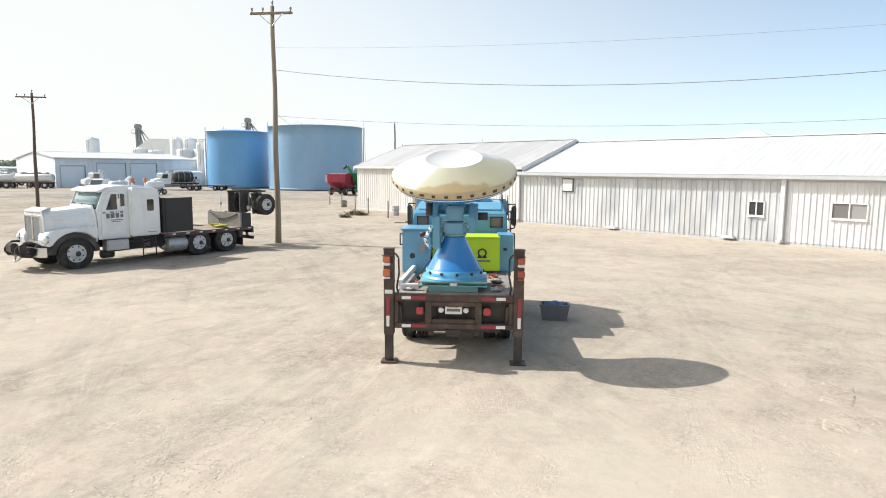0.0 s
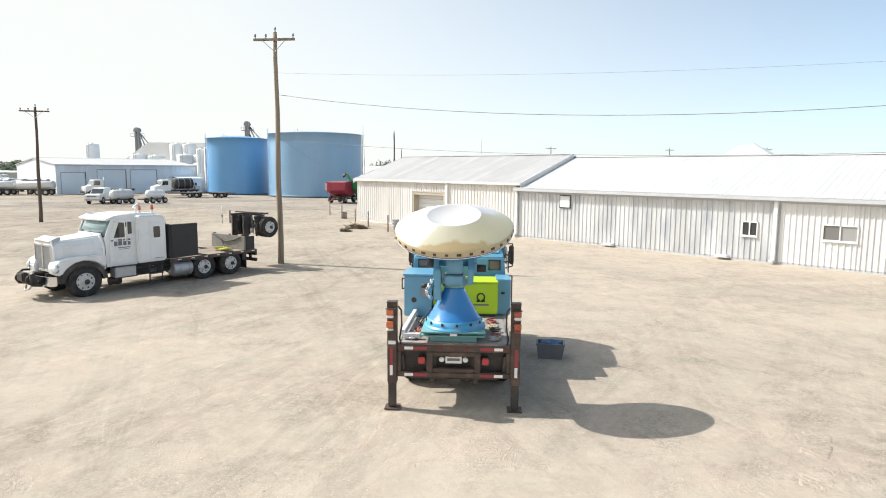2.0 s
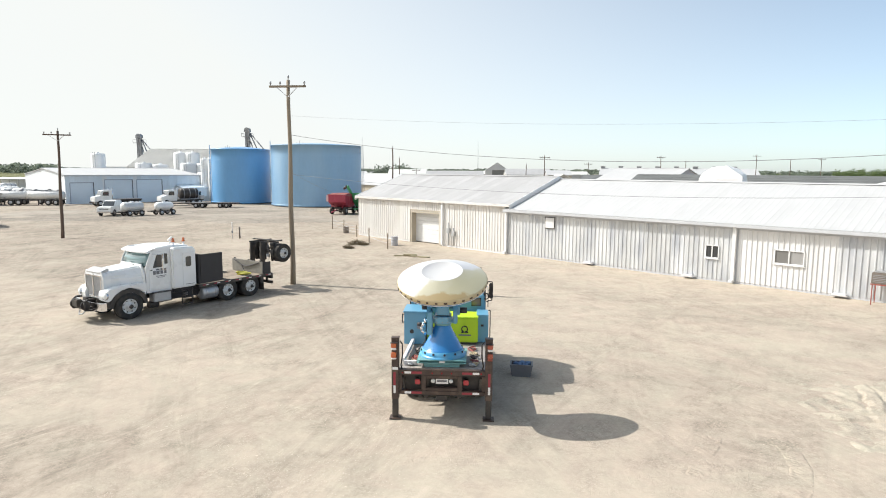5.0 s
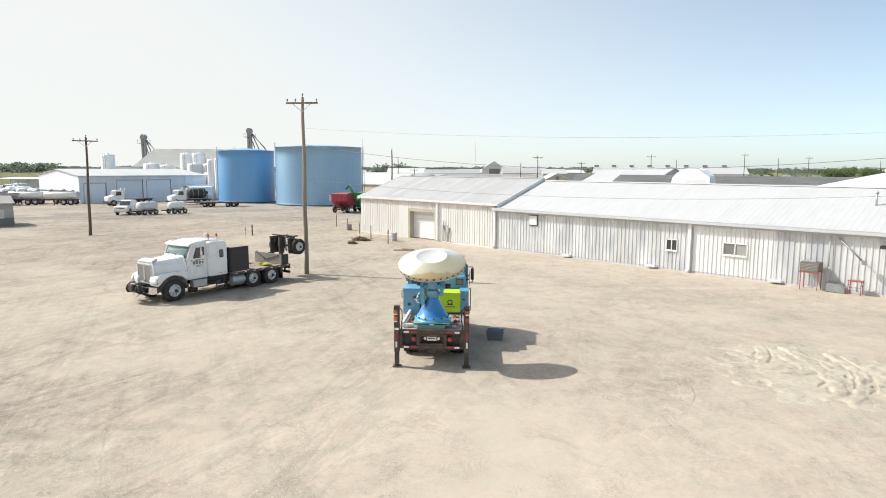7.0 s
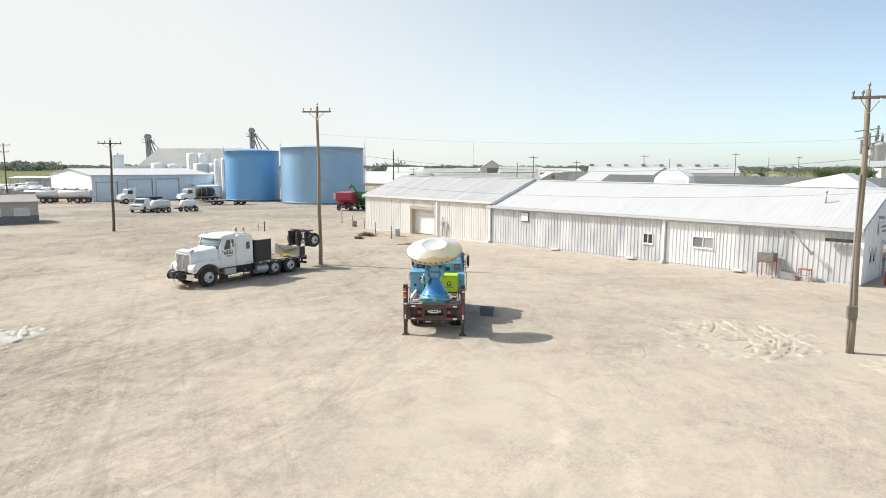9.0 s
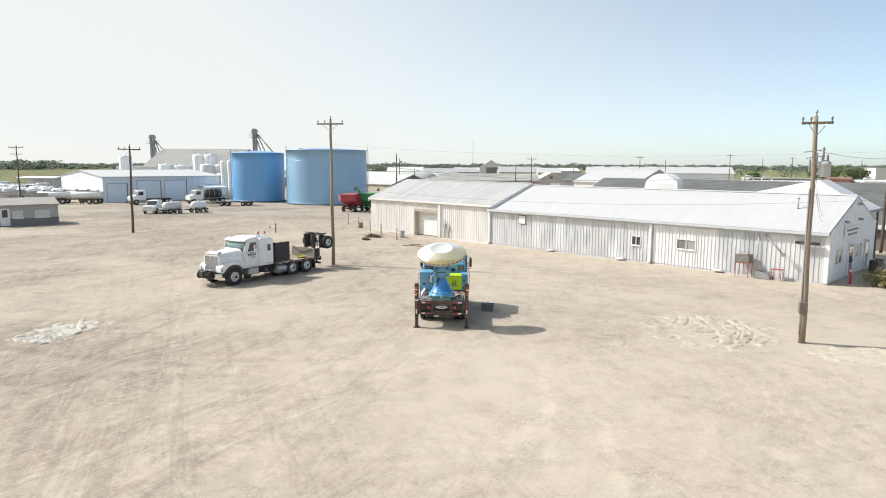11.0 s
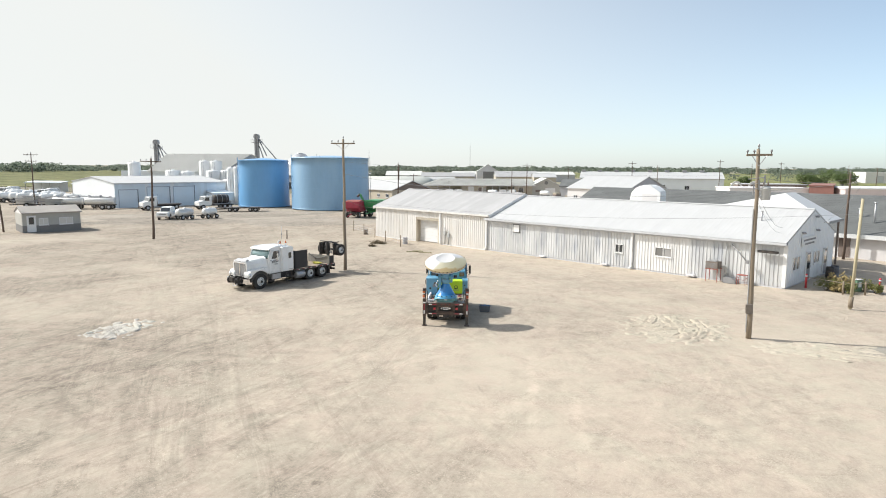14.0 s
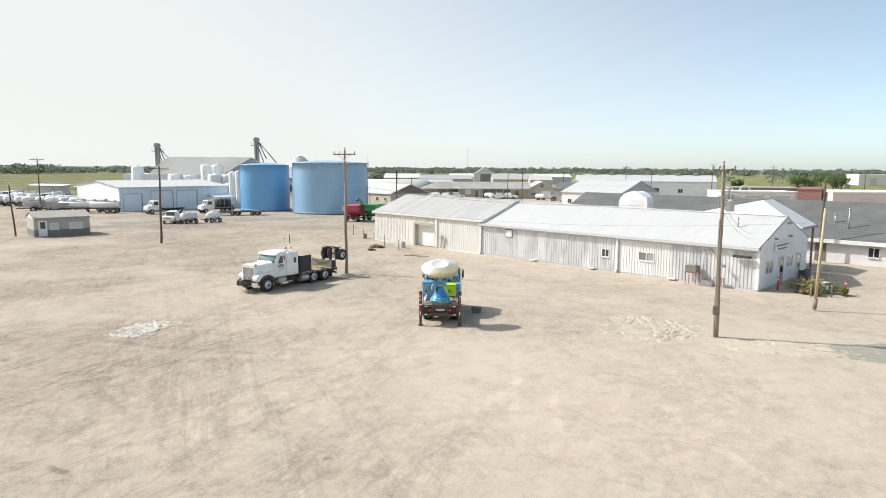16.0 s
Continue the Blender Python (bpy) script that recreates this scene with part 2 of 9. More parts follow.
dish_skin = cover_skin("stained_dish_skin_with_reflection", (0.58, 0.57, 0.575), (0.47, 0.43, 0.255), (0.38, 0.275, 0.13))
rim_paint = mat("tan_dish_rim", (0.50, 0.41, 0.25), 0.5, var=0.12, scale=5)
red_plastic = mat("red_lens", (0.42, 0.025, 0.035), 0.25, var=0.05, coat=0.5, bump=0)
orange_plastic = mat("orange_lens", (0.56, 0.14, 0.045), 0.25, var=0.05, coat=0.5, bump=0)
clear_plastic = mat("clear_lens", (0.80, 0.80, 0.78), 0.2, var=0.03, coat=0.5, bump=0)
reflect_red = mat("red_reflective_tape", (0.30, 0.035, 0.05), 0.35, var=0.1, scale=8, bump=0)
reflect_white = mat("white_reflective_tape", (0.78, 0.76, 0.74), 0.35, var=0.08, scale=8, bump=0)
grey_text = mat("grey_lettering", (0.16, 0.16, 0.17), 0.5, var=0.1, bump=0)
black_text = mat("black_lettering", (0.02, 0.02, 0.02), 0.5, var=0.1, bump=0)
blue_bin = mat("dark_blue_plastic_crate", (0.12, 0.125, 0.14), 0.45, var=0.15)
blue_cloth = mat("blue_cloth", (0.10, 0.17, 0.30), 0.8, var=0.15)
deck_plate = mat("worn_deck_plate", (0.33, 0.30, 0.28), 0.65, metal=0.2, var=0.25, scale=4, dirt=(0.40, 0.34, 0.28), dirt_amt=0.6, dirt_scale=3)
plank_wood = mat("deck_planks", (0.30, 0.24, 0.18), 0.85, var=0.2, scale=3, rnd=0.15)
maroon = mat("maroon_wagon_paint", (0.36, 0.045, 0.075), 0.45, var=0.12)
green_paint = mat("green_machine_paint", (0.05, 0.26, 0.10), 0.4, var=0.15)
yellow_web = mat("yellow_strap", (0.46, 0.42, 0.07), 0.7, var=0.1)
tan_hose = mat("dusty_tan_hose", (0.42, 0.34, 0.22), 0.7, var=0.2)
wheel_steel = mat("pale_steel_wheel", (0.66, 0.66, 0.65), 0.42, metal=0.25, var=0.15, scale=8, dirt=(0.40, 0.36, 0.30), dirt_amt=0.4, dirt_scale=6)
faded_red = mat("faded_red_lens", (0.36, 0.075, 0.04), 0.3, var=0.08, coat=0.4, bump=0)
red_web = mat("red_strap", (0.30, 0.09, 0.07), 0.7, var=0.15)
red_paint = mat("red_painted_steel", (0.50, 0.05, 0.06), 0.45, var=0.1)
rust_red = mat("rusty_red_paint", (0.30, 0.09, 0.07), 0.7, var=0.2, scale=6)
hay = mat("dry_plants", (0.35, 0.27, 0.12), 0.9, var=0.3, scale=8)
leaf_green = leaves("leaf_green", (0.12, 0.165, 0.06), 0.3, 1.0)
# far leaves: paler and greyer, distance haze painted into the base colour
far_leaf = leaves("hazed_tree_foliage", (0.165, 0.195, 0.15), 0.25, 0.03)
weed_green = leaves("olive_weeds", (0.21, 0.215, 0.075), 0.3, 2.0)
bark = mat("bark", (0.10, 0.075, 0.055), 0.9, var=0.2, bump=0.4)
rust_tin = mat("rusty_cooler_box", (0.20, 0.17, 0.145), 0.6, metal=0.3, var=0.25, scale=5)
booth_wall = mat("grey_tan_booth_wall", (0.42, 0.41, 0.38), 0.85, var=0.08)
slate_paint = mat("dark_slate_paint", (0.195, 0.19, 0.185), 0.8, var=0.1)
pebbles = mat("loose_pebbles", (0.54, 0.47, 0.38), 0.9, var=0.3, scale=3.0, fine=20, bump=0.2)


def island_tone(m, lo, hi):
    """Let every loose piece of one mesh have a tone of its own."""
    n, l = m.node_tree.nodes, m.node_tree.links
    p = n["Principled BSDF"]
    was = p.inputs["Base Color"].links[0].from_socket
    g, r, k = n.new("ShaderNodeNewGeometry"), n.new("ShaderNodeMapRange"), n.new("ShaderNodeVectorMath")
    k.operation = "SCALE"
    r.inputs["To Min"].default_value, r.inputs["To Max"].default_value = lo, hi
    l.new(g.outputs["Random Per Island"], r.inputs["Value"])
    l.new(was, k.inputs[0])
    l.new(r.outputs["Result"], k.inputs["Scale"])
    l.new(k.outputs["Vector"], p.inputs["Base Color"])


island_tone(pebbles, 0.7, 1.05)
grey_panel = mat("grey_cabinet", (0.42, 0.43, 0.43), 0.5, var=0.08)


def ground_material(name, base, stones, tone, tracks=()):
    """Packed dirt: broad pale and dark areas, brushed streaks of wheels, gravel and grit."""
    m = bpy.data.materials.new(name)
    m.use_nodes = True
    n, l = m.node_tree.nodes, m.node_tree.links
    p = n["Principled BSDF"]
    geo = n.new("ShaderNodeNewGeometry")

    def noisy(scale, detail, rough=0.55, distort=0.0, vec=None):
        t = n.new("ShaderNodeTexNoise")
        for k, v in (("Scale", scale), ("Detail", detail), ("Roughness", rough), ("Distortion", distort)):
            t.inputs[k].default_value = v
        l.new(vec or geo.outputs["Position"], t.inputs["Vector"])
        return t.outputs["Fac"]

    def spanned(value, lo, hi, a, b):
        r = n.new("ShaderNodeMapRange")
        for k, v in (("From Min", lo), ("From Max", hi), ("To Min", a), ("To Max", b)):
            r.inputs[k].default_value = v
        l.new(value, r.inputs["Value"])
        return r.outputs["Result"]

    def times(a, b):
        k = n.new("ShaderNodeMath")
        k.operation = "MULTIPLY"
        l.new(a, k.inputs[0])
        l.new(b, k.inputs[1])
        return k.outputs[0]

    broad = spanned(noisy(0.045, 5, 0.6), 0.35, 0.68, 1 - 0.15 * tone, 1 + 0.09 * tone)
    mid = spanned(noisy(0.45, 9, 0.75, 1.4), 0.34, 0.68, 1 - 0.10 * tone, 1 + 0.07 * tone)
    clump = spanned(noisy(1.6, 8, 0.78, 0.9), 0.32, 0.50, 1 - 0.11 * tone, 1.0)
    mid = times(mid, clump)
    grit = spanned(noisy(9.0, 10, 0.85), 0.32, 0.70, 1 - 0.20 * tone, 1 + 0.15 * tone)
    pebble = n.new("ShaderNodeTexVoronoi")
    pebble.inputs["Scale"].default_value = 22.0
    l.new(geo.outputs["Position"], pebble.inputs["Vector"])
    tone_of = n.new("ShaderNodeSeparateColor")
    l.new(pebble.outputs["Color"], tone_of.inputs["Color"])
    spots = times(spanned(tone_of.outputs["Red"], 0.0, 1.0, 0.80, 1.14), spanned(pebble.outputs["Distance"], 0.0, 0.45, 1.06, 0.86))
    few = spanned(noisy(0.8, 6, 0.7, 0.6), 0.47, 0.64, 0.0, 1.0)
    mixs = n.new("ShaderNodeMix")
    mixs.data_type = "FLOAT"
    mixs.inputs["A"].default_value = 1.0
    l.new(few, mixs.inputs["Factor"])
    l.new(spots, mixs.inputs["B"])
    # wheel streaks: arcs of traffic round two turning centres, broken up by noise
    streaks = None
    for cx, cy, sc, amt in ((-6.0, 75.0, 0.8, 0.05), (34.0, -52.0, 0.7, 0.05), (-48.0, -8.0, 0.9, 0.06), (4.0, -6.0, 1.3, 0.05), (-20.0, -34.0, 3.4, 0.11), (14.0, 30.0, 2.6, 0.09), (-2.0, -60.0, 4.0, 0.09), (-30.0, 12.0, 3.0, 0.10)):
        off = n.new("ShaderNodeVectorMath")
        off.operation = "SUBTRACT"
        off.inputs[1].default_value = (cx, cy, 0)
        l.new(geo.outputs["Position"], off.inputs[0])
        rad = n.new("ShaderNodeVectorMath")
        rad.operation = "LENGTH"
        l.new(off.outputs["Vector"], rad.inputs[0])
        arc = n.new("ShaderNodeCombineXYZ")
        l.new(rad.outputs["Value"], arc.inputs["X"])
        mp = n.new("ShaderNodeMapping")
        mp.inputs["Scale"].default_value = (0.15, 0.15, 0.15) if sc < 2 else (0.3, 0.3, 0.3)
        l.new(geo.outputs["Position"], mp.inputs["Vector"])
        both = n.new("ShaderNodeVectorMath")
        both.operation = "ADD"
        l.new(arc.outputs["Vector"], both.inputs[0])
        l.new(mp.outputs["Vector"], both.inputs[1])
        s = spanned(noisy(sc, 5, 0.6, 1.2, both.outputs["Vector"]), 0.36, 0.66, 1 - amt * tone, 1 + amt * 0.8 * tone)
        if sc > 2:                               # fine scuffs show in patches only
            patch = n.new("ShaderNodeMix")
            patch.data_type = "FLOAT"
            patch.inputs["A"].default_value = 1.0
            l.new(spanned(noisy(0.16 + 0.01 * sc, 3, 0.6, 0.8), 0.50, 0.66, 0.0, 1.0), patch.inputs["Factor"])
            l.new(s, patch.inputs["B"])
            s = patch.outputs["Result"]
        streaks = s if streaks is None else times(streaks, s)
    def reach(cx, cy):
        off = n.new("ShaderNodeVectorMath")
        off.operation = "DISTANCE"
        off.inputs[1].default_value = (cx, cy, 0)
        l.new(wob, off.inputs[0])
        return off.outputs["Value"]

    def less(value, k, op="SUBTRACT"):
        q = n.new("ShaderNodeMath")
        q.operation = op
        q.inputs[1].default_value = k
        l.new(value, q.inputs[0])
        return q.outputs[0]

    if tracks:                                   # wheel tracks: worn arcs, broken up along their length
        wv = n.new("ShaderNodeTexNoise")
        wv.inputs["Scale"].default_value, wv.inputs["Detail"].default_value = 0.5, 5.0
        l.new(geo.outputs["Position"], wv.inputs["Vector"])
        ws = n.new("ShaderNodeVectorMath")
        ws.operation = "MULTIPLY_ADD"
        ws.inputs[1].default_value = (0.55, 0.55, 0)
        l.new(wv.outputs["Color"], ws.inputs[0])
        l.new(geo.outputs["Position"], ws.inputs[2])
        wob = ws.outputs["Vector"]
        worn = spanned(noisy(1.1, 7, 0.75, 0.6), 0.36, 0.62, 0.3, 1.0)
    for x0, y0, x1, y1, R, w, amt in tracks:
        a, b = Vector((x0 + 0.27, y0 + 0.27)), Vector((x1 + 0.27, y1 + 0.27))
        d = b - a
        half = d.length / 2
        c = (a + b) / 2 + Vector((-d.y, d.x)).normalized() * math.copysign(math.sqrt(R * R - half * half), R)
        band = spanned(less(less(reach(c.x, c.y), abs(R)), 0, "ABSOLUTE"), w * 0.3, w, 1.0, 0.0)
        span = spanned(reach((a.x + b.x) / 2, (a.y + b.y) / 2), half * 0.7, half * 1.15, 1.0, 0.0)
        s = spanned(times(times(band, span), worn), 0.0, 1.0, 1.0, 1.0 + amt * 2.2)
        streaks = times(streaks, s)
    sep = n.new("ShaderNodeSeparateXYZ")         # greyer, coarser gravel on one side of the yard
    l.new(geo.outputs["Position"], sep.inputs["Vector"])
    wave = n.new("ShaderNodeMath")
    wave.operation = "MULTIPLY_ADD"
    wave.inputs[1].default_value = 26.0
    l.new(noisy(0.07, 4, 0.6, 0.6), wave.inputs[0])
    l.new(sep.outputs["X"], wave.inputs[2])
    side = spanned(wave.outputs[0], -13.0, 18.0, 1.0, 0.0)
    rough = n.new("ShaderNodeMix")
    rough.data_type = "FLOAT"
    rough.inputs["A"].default_value = 1.0
    l.new(side, rough.inputs["Factor"])
    coarse = n.new("ShaderNodeMix")              # dark gravelly smears, in drifts
    coarse.data_type = "FLOAT"
    coarse.inputs["A"].default_value = 0.84
    l.new(spanned(noisy(0.38, 6, 0.7, 2.2), 0.46, 0.60, 0.0, 1.0), coarse.inputs["Factor"])
    l.new(spanned(noisy(2.6, 10, 0.85, 0.8), 0.38, 0.60, 1 - 0.55 * tone, 0.97), coarse.inputs["B"])
    l.new(times(coarse.outputs["Result"], spanned(noisy(0.8, 8, 0.74, 1.8), 0.38, 0.62, 1 - 0.14 * tone, 1.0)), rough.inputs["B"])
    mid = times(mid, rough.outputs["Result"])
    crust = n.new("ShaderNodeMix")               # crusts of coarse grit, broken into specks
    crust.data_type = "FLOAT"
    crust.inputs["A"].default_value = 1.0
    where = times(spanned(noisy(0.33, 6, 0.72, 1.6), 0.47, 0.60, 0.0, 1.0), spanned(side, 0.1, 0.6, 0.25, 1.0))
    l.new(where, crust.inputs["Factor"])
    l.new(spanned(noisy(3.6, 10, 0.9, 0.4), 0.45, 0.57, 1.03, 1 - 0.60 * tone), crust.inputs["B"])
    mid = times(mid, crust.outputs["Result"])
    if tracks:                                   # scuffs left by wheels crossing both ways
        for turn, sc, seed in ((60, 1.5, 3.0), (-66, 1.3, 11.0), (80, 1.4, 23.0)):
            mp = n.new("ShaderNodeMapping")
            mp.vector_type = "TEXTURE"
            mp.inputs["Rotation"].default_value = (0, 0, radians(turn))
            mp.inputs["Location"].default_value = (seed, seed * 2, 0)
            mp.inputs["Scale"].default_value = (4.5, 0.5, 1.0)
            l.new(geo.outputs["Position"], mp.inputs["Vector"])
            scuff = n.new("ShaderNodeMix")
            scuff.data_type = "FLOAT"
            scuff.inputs["A"].default_value = 1.0
            spot = spanned(noisy(0.19 + 0.01 * sc, 4, 0.65, 1.2, mp.outputs["Vector"]), 0.46, 0.60, 0.0, 1.0)
            l.new(times(spot, spanned(side, 0.0, 0.5, 0.35, 1.0)), scuff.inputs["Factor"])
            l.new(spanned(noisy(sc, 7, 0.8, 0.8, mp.outputs["Vector"]), 0.42, 0.60, 1 - 0.34 * tone, 1 + 0.16 * tone), scuff.inputs["B"])
            mid = times(mid, scuff.outputs["Result"])
    total = times(times(times(broad, mid), times(grit, mixs.outputs["Result"])), streaks)
    vm = n.new("ShaderNodeVectorMath")
    vm.operation = "SCALE"
    vm.inputs[0].default_value = base
    l.new(total, vm.inputs["Scale"])
    tint = n.new("ShaderNodeMix")
    tint.data_type = "RGBA"
    tint.inputs["B"].default_value = (*stones, 1)
    l.new(spanned(noisy(0.09, 4, 0.6, 0.5), 0.45, 0.72, 0.0, 0.75), tint.inputs["Factor"])
    l.new(vm.outputs["Vector"], tint.inputs["A"])
    hue = n.new("ShaderNodeMix")                 # pinkish drifts and olive drifts
    hue.data_type = "RGBA"
    hue.inputs["A"].default_value, hue.inputs["B"].default_value = (0.982, 1.006, 0.985, 1), (1.022, 0.996, 0.988, 1)
    l.new(spanned(noisy(0.5, 6, 0.7, 1.0), 0.38, 0.62, 0.0, 1.0), hue.inputs["Factor"])
    dyed = n.new("ShaderNodeVectorMath")
    dyed.operation = "MULTIPLY"
    l.new(tint.outputs["Result"], dyed.inputs[0])
    l.new(hue.outputs["Result"], dyed.inputs[1])
    l.new(dyed.outputs["Vector"], p.inputs["Base Color"])
    p.inputs["Roughness"].default_value = 0.95
    p.inputs["Specular IOR Level"].default_value = 0.2
    bp = n.new("ShaderNodeBump")
    bp.inputs["Strength"].default_value, bp.inputs["Distance"].default_value = 0.5, 0.035
    gravel = n.new("ShaderNodeMix")              # crumbs and pebbles stand out where the crust is broken
    gravel.data_type = "FLOAT"
    l.new(grit, gravel.inputs["A"])
    l.new(spanned(noisy(16.0, 4, 0.7), 0.35, 0.65, 0.3, 1.7), gravel.inputs["B"])
    l.new(spanned(noisy(0.45, 6, 0.7, 1.2), 0.52, 0.66, 0.0, 1.0), gravel.inputs["Factor"])
    l.new(gravel.outputs["Result"], bp.inputs["Height"])
    l.new(bp.outputs["Normal"], p.inputs["Normal"])
    return m


# where wheels have worn the yard: two ends, bend, half width, paler or darker
TRACKS = [(4.4, -4.5, 3.4, -14.1, 90, 0.3, 0.06), (1.3, -14.3, 5.2, -7.5, -60, 0.35, 0.06), (5.4, -10.2, 5.0, -14.9, 50, 0.3, 0.08),
          (10.0, -15.1, 12.5, -22, 60, 0.3, 0.08), (-12.0, -7.7, -8.8, -14.6, 12, 0.2, -0.05), (-12.5, -8.4, -9.6, -14.9, 12, 0.2, -0.05), (-16.9, -8.0, -10.9, -14.7, 40, 0.3, -0.06), (-2.35, 26.7, 27.5, -1.4, 300, 2.4, -0.03),
          (-9.9, -16.6, -6.4, -10.2, -30, 0.3, 0.06), (-9.6, -7.6, -4.8, -16.4, 25, 0.25, -0.05), (-20, -3, -8, -6, 30, 0.4, -0.08),
          (-11.9, -18.4, -10.9, -18.8, 5, 0.2, -0.28), (-3.1, -17.5, -2.7, -17.5, 5, 0.14, -0.32)]
wheels = random.Random(41)
for k in range(15):
    x0, y0, turn, far = wheels.uniform(-26, 17), wheels.uniform(-26, 12), wheels.uniform(0, 6.28), wheels.uniform(8, 22)
    x1, y1 = x0 + far * math.cos(turn), y0 + far * math.sin(turn)
    bend = wheels.choice((-1, 1)) * wheels.uniform(0.62, 2.5) * far
    for gap in (0.0, 2.0):
        if len(TRACKS) < 36:
            TRACKS.append((x0 - gap * math.sin(turn), y0 + gap * math.cos(turn), x1 - gap * math.sin(turn), y1 + gap * math.cos(turn), bend, wheels.uniform(0.28, 0.5), wheels.choice((0.035, 0.03, -0.035, -0.045))))
yard_dirt = ground_material("packed_sandy_dirt", (0.478, 0.405, 0.329), (0.449, 0.387, 0.314), 0.62, TRACKS)
dry_soil = ground_material("rutted_pale_soil", (0.505, 0.446, 0.360), (0.485, 0.432, 0.352), 0.8)
white_soil = ground_material("whitish_broken_soil", (0.68, 0.64, 0.575), (0.63, 0.59, 0.53), 0.9)
damp_soil = ground_material("damp_dark_soil", (0.33, 0.305, 0.265), (0.36, 0.33, 0.285), 0.9)
mud_soil = ground_material("damp_grey_soil", (0.43, 0.375, 0.315), (0.43, 0.38, 0.32), 0.9)
field_green = ground_material("green_crop", (0.20, 0.215, 0.085), (0.32, 0.29, 0.14), 1.3)
far_ground = ground_material("town_ground", (0.36, 0.32, 0.25), (0.20, 0.22, 0.11), 1.2)


# ---- mesh helpers ----
def B():
    return bmesh.new()


def box(bm, x0, x1, y0, y1, z0, z1, m=None):
    c = [Vector((x, y, z)) for z in (z0, z1) for y in (y0, y1) for x in (x0, x1)]
    if m:
        c = [m @ p for p in c]
    v = [bm.verts.new(p) for p in c]
    for f in ((0, 2, 3, 1), (4, 5, 7, 6), (0, 1, 5, 4), (2, 6, 7, 3), (0, 4, 6, 2), (1, 3, 7, 5)):
        bm.faces.new([v[i] for i in f])
    return bm


def soft(bm, w=0.02, seg=2, angle=0.5):
    """Round the sharp edges of what is in bm."""
    bm.normal_update()
    e = [e for e in bm.edges if len(e.link_faces) == 2 and e.calc_face_angle(0) > angle]
    if e:
        bmesh.ops.bevel(bm, geom=e, offset=w, segments=seg, affect="EDGES", clamp_overlap=True)
    return bm


def tube(bm, a, b, r0, r1=None, seg=12, caps=True):
    a, b = Vector(a), Vector(b)
    r1 = r0 if r1 is None else r1
    q = (b - a).to_track_quat("Z", "Y")
    rings = []
    for p, r in ((a, r0), (b, r1)):
        rings.append([bm.verts.new(p + q @ Vector((r * math.cos(2 * math.pi * i / seg), r * math.sin(2 * math.pi * i / seg), 0))) for i in range(seg)])
    for i in range(seg):
        j = (i + 1) % seg
        bm.faces.new((rings[0][i], rings[0][j], rings[1][j], rings[1][i])).smooth = seg > 7
    if caps:
        bm.faces.new(rings[0][::-1])
        bm.faces.new(rings[1])
    return bm


def cable(bm, pts, r, seg=5):
    """One unbroken tube through many points."""
    pts = [Vector(p) for p in pts]
    rings = []
    for i, p in enumerate(pts):
        d = (pts[min(i + 1, len(pts) - 1)] - pts[max(i - 1, 0)]).normalized()
        u = d.cross(Vector((0, 0, 1))).normalized()
        v = u.cross(d)
        rings.append([bm.verts.new(p + r * (u * math.cos(2 * math.pi * k / seg) + v * math.sin(2 * math.pi * k / seg))) for k in range(seg)])
    for a, b in zip(rings, rings[1:]):
        for k in range(seg):
            bm.faces.new((a[k], a[(k + 1) % seg], b[(k + 1) % seg], b[k]))
    return bm


def pipe(bm, pts, r, seg=8):
    for a, b in zip(pts, pts[1:]):
        tube(bm, a, b, r, r, seg)
    return bm


def lathe(bm, prof, seg=32, m=None, smooth=True):
    """Turn a profile of (radius, height) round z."""
    rings = []
    for r, z in prof:
        if r < 1e-5:
            rings.append([bm.verts.new((m @ Vector((0, 0, z))) if m else (0, 0, z))])
        else:
            ring = []
            for i in range(seg):
                p = Vector((r * math.cos(2 * math.pi * i / seg), r * math.sin(2 * math.pi * i / seg), z))
                ring.append(bm.verts.new(m @ p if m else p))
            rings.append(ring)
    for a, b in zip(rings, rings[1:]):
        for i in range(seg):
            j = (i + 1) % seg
            f = [a[i % len(a)], a[j % len(a)], b[j % len(b)], b[i % len(b)]]
            f = list(dict.fromkeys(f))
            if len(f) > 2:
                bm.faces.new(f).smooth = smooth
    return bm


def prism(bm, pts, a, b, axis="x", m=None):
    """A closed outline (in the two other axes) drawn out from a to b along axis."""
    def at(p, k):
        v = {"x": (k, p[0], p[1]), "y": (p[0], k, p[1]), "z": (p[0], p[1], k)}[axis]
        return m @ Vector(v) if m else Vector(v)
    A = [bm.verts.new(at(p, a)) for p in pts]
    Bv = [bm.verts.new(at(p, b)) for p in pts]
    n = len(pts)
    bm.faces.new(A[::-1])
    bm.faces.new(Bv)
    for i in range(n):
        j = (i + 1) % n
        bm.faces.new((A[i], A[j], Bv[j], Bv[i]))
    return bm


def rounded(x0, x1, z0, z1, r, k=4):
    """A rectangle's outline with round corners."""
    out = []
    for cx, cz, s in ((x1 - r, z0 + r, -90), (x1 - r, z1 - r, 0), (x0 + r, z1 - r, 90), (x0 + r, z0 + r, 180)):
        for i in range(k + 1):
            a = radians(s + 90 * i / k)
            out.append((cx + r * math.cos(a), cz + r * math.sin(a)))
    return out


def mesh_of(bm, name, material):
    bmesh.ops.recalc_face_normals(bm, faces=bm.faces[:])
    me = bpy.data.meshes.new(name)
    bm.to_mesh(me)
    bm.free()
    for k in (material if isinstance(material, (list, tuple)) else (material,)):
        me.materials.append(k)
    return me


def part(name, bm, material, parent, label=""):
    ob = new(name, mesh_of(bm, name, material))
    ob.parent = parent
    return tagged(ob, label)


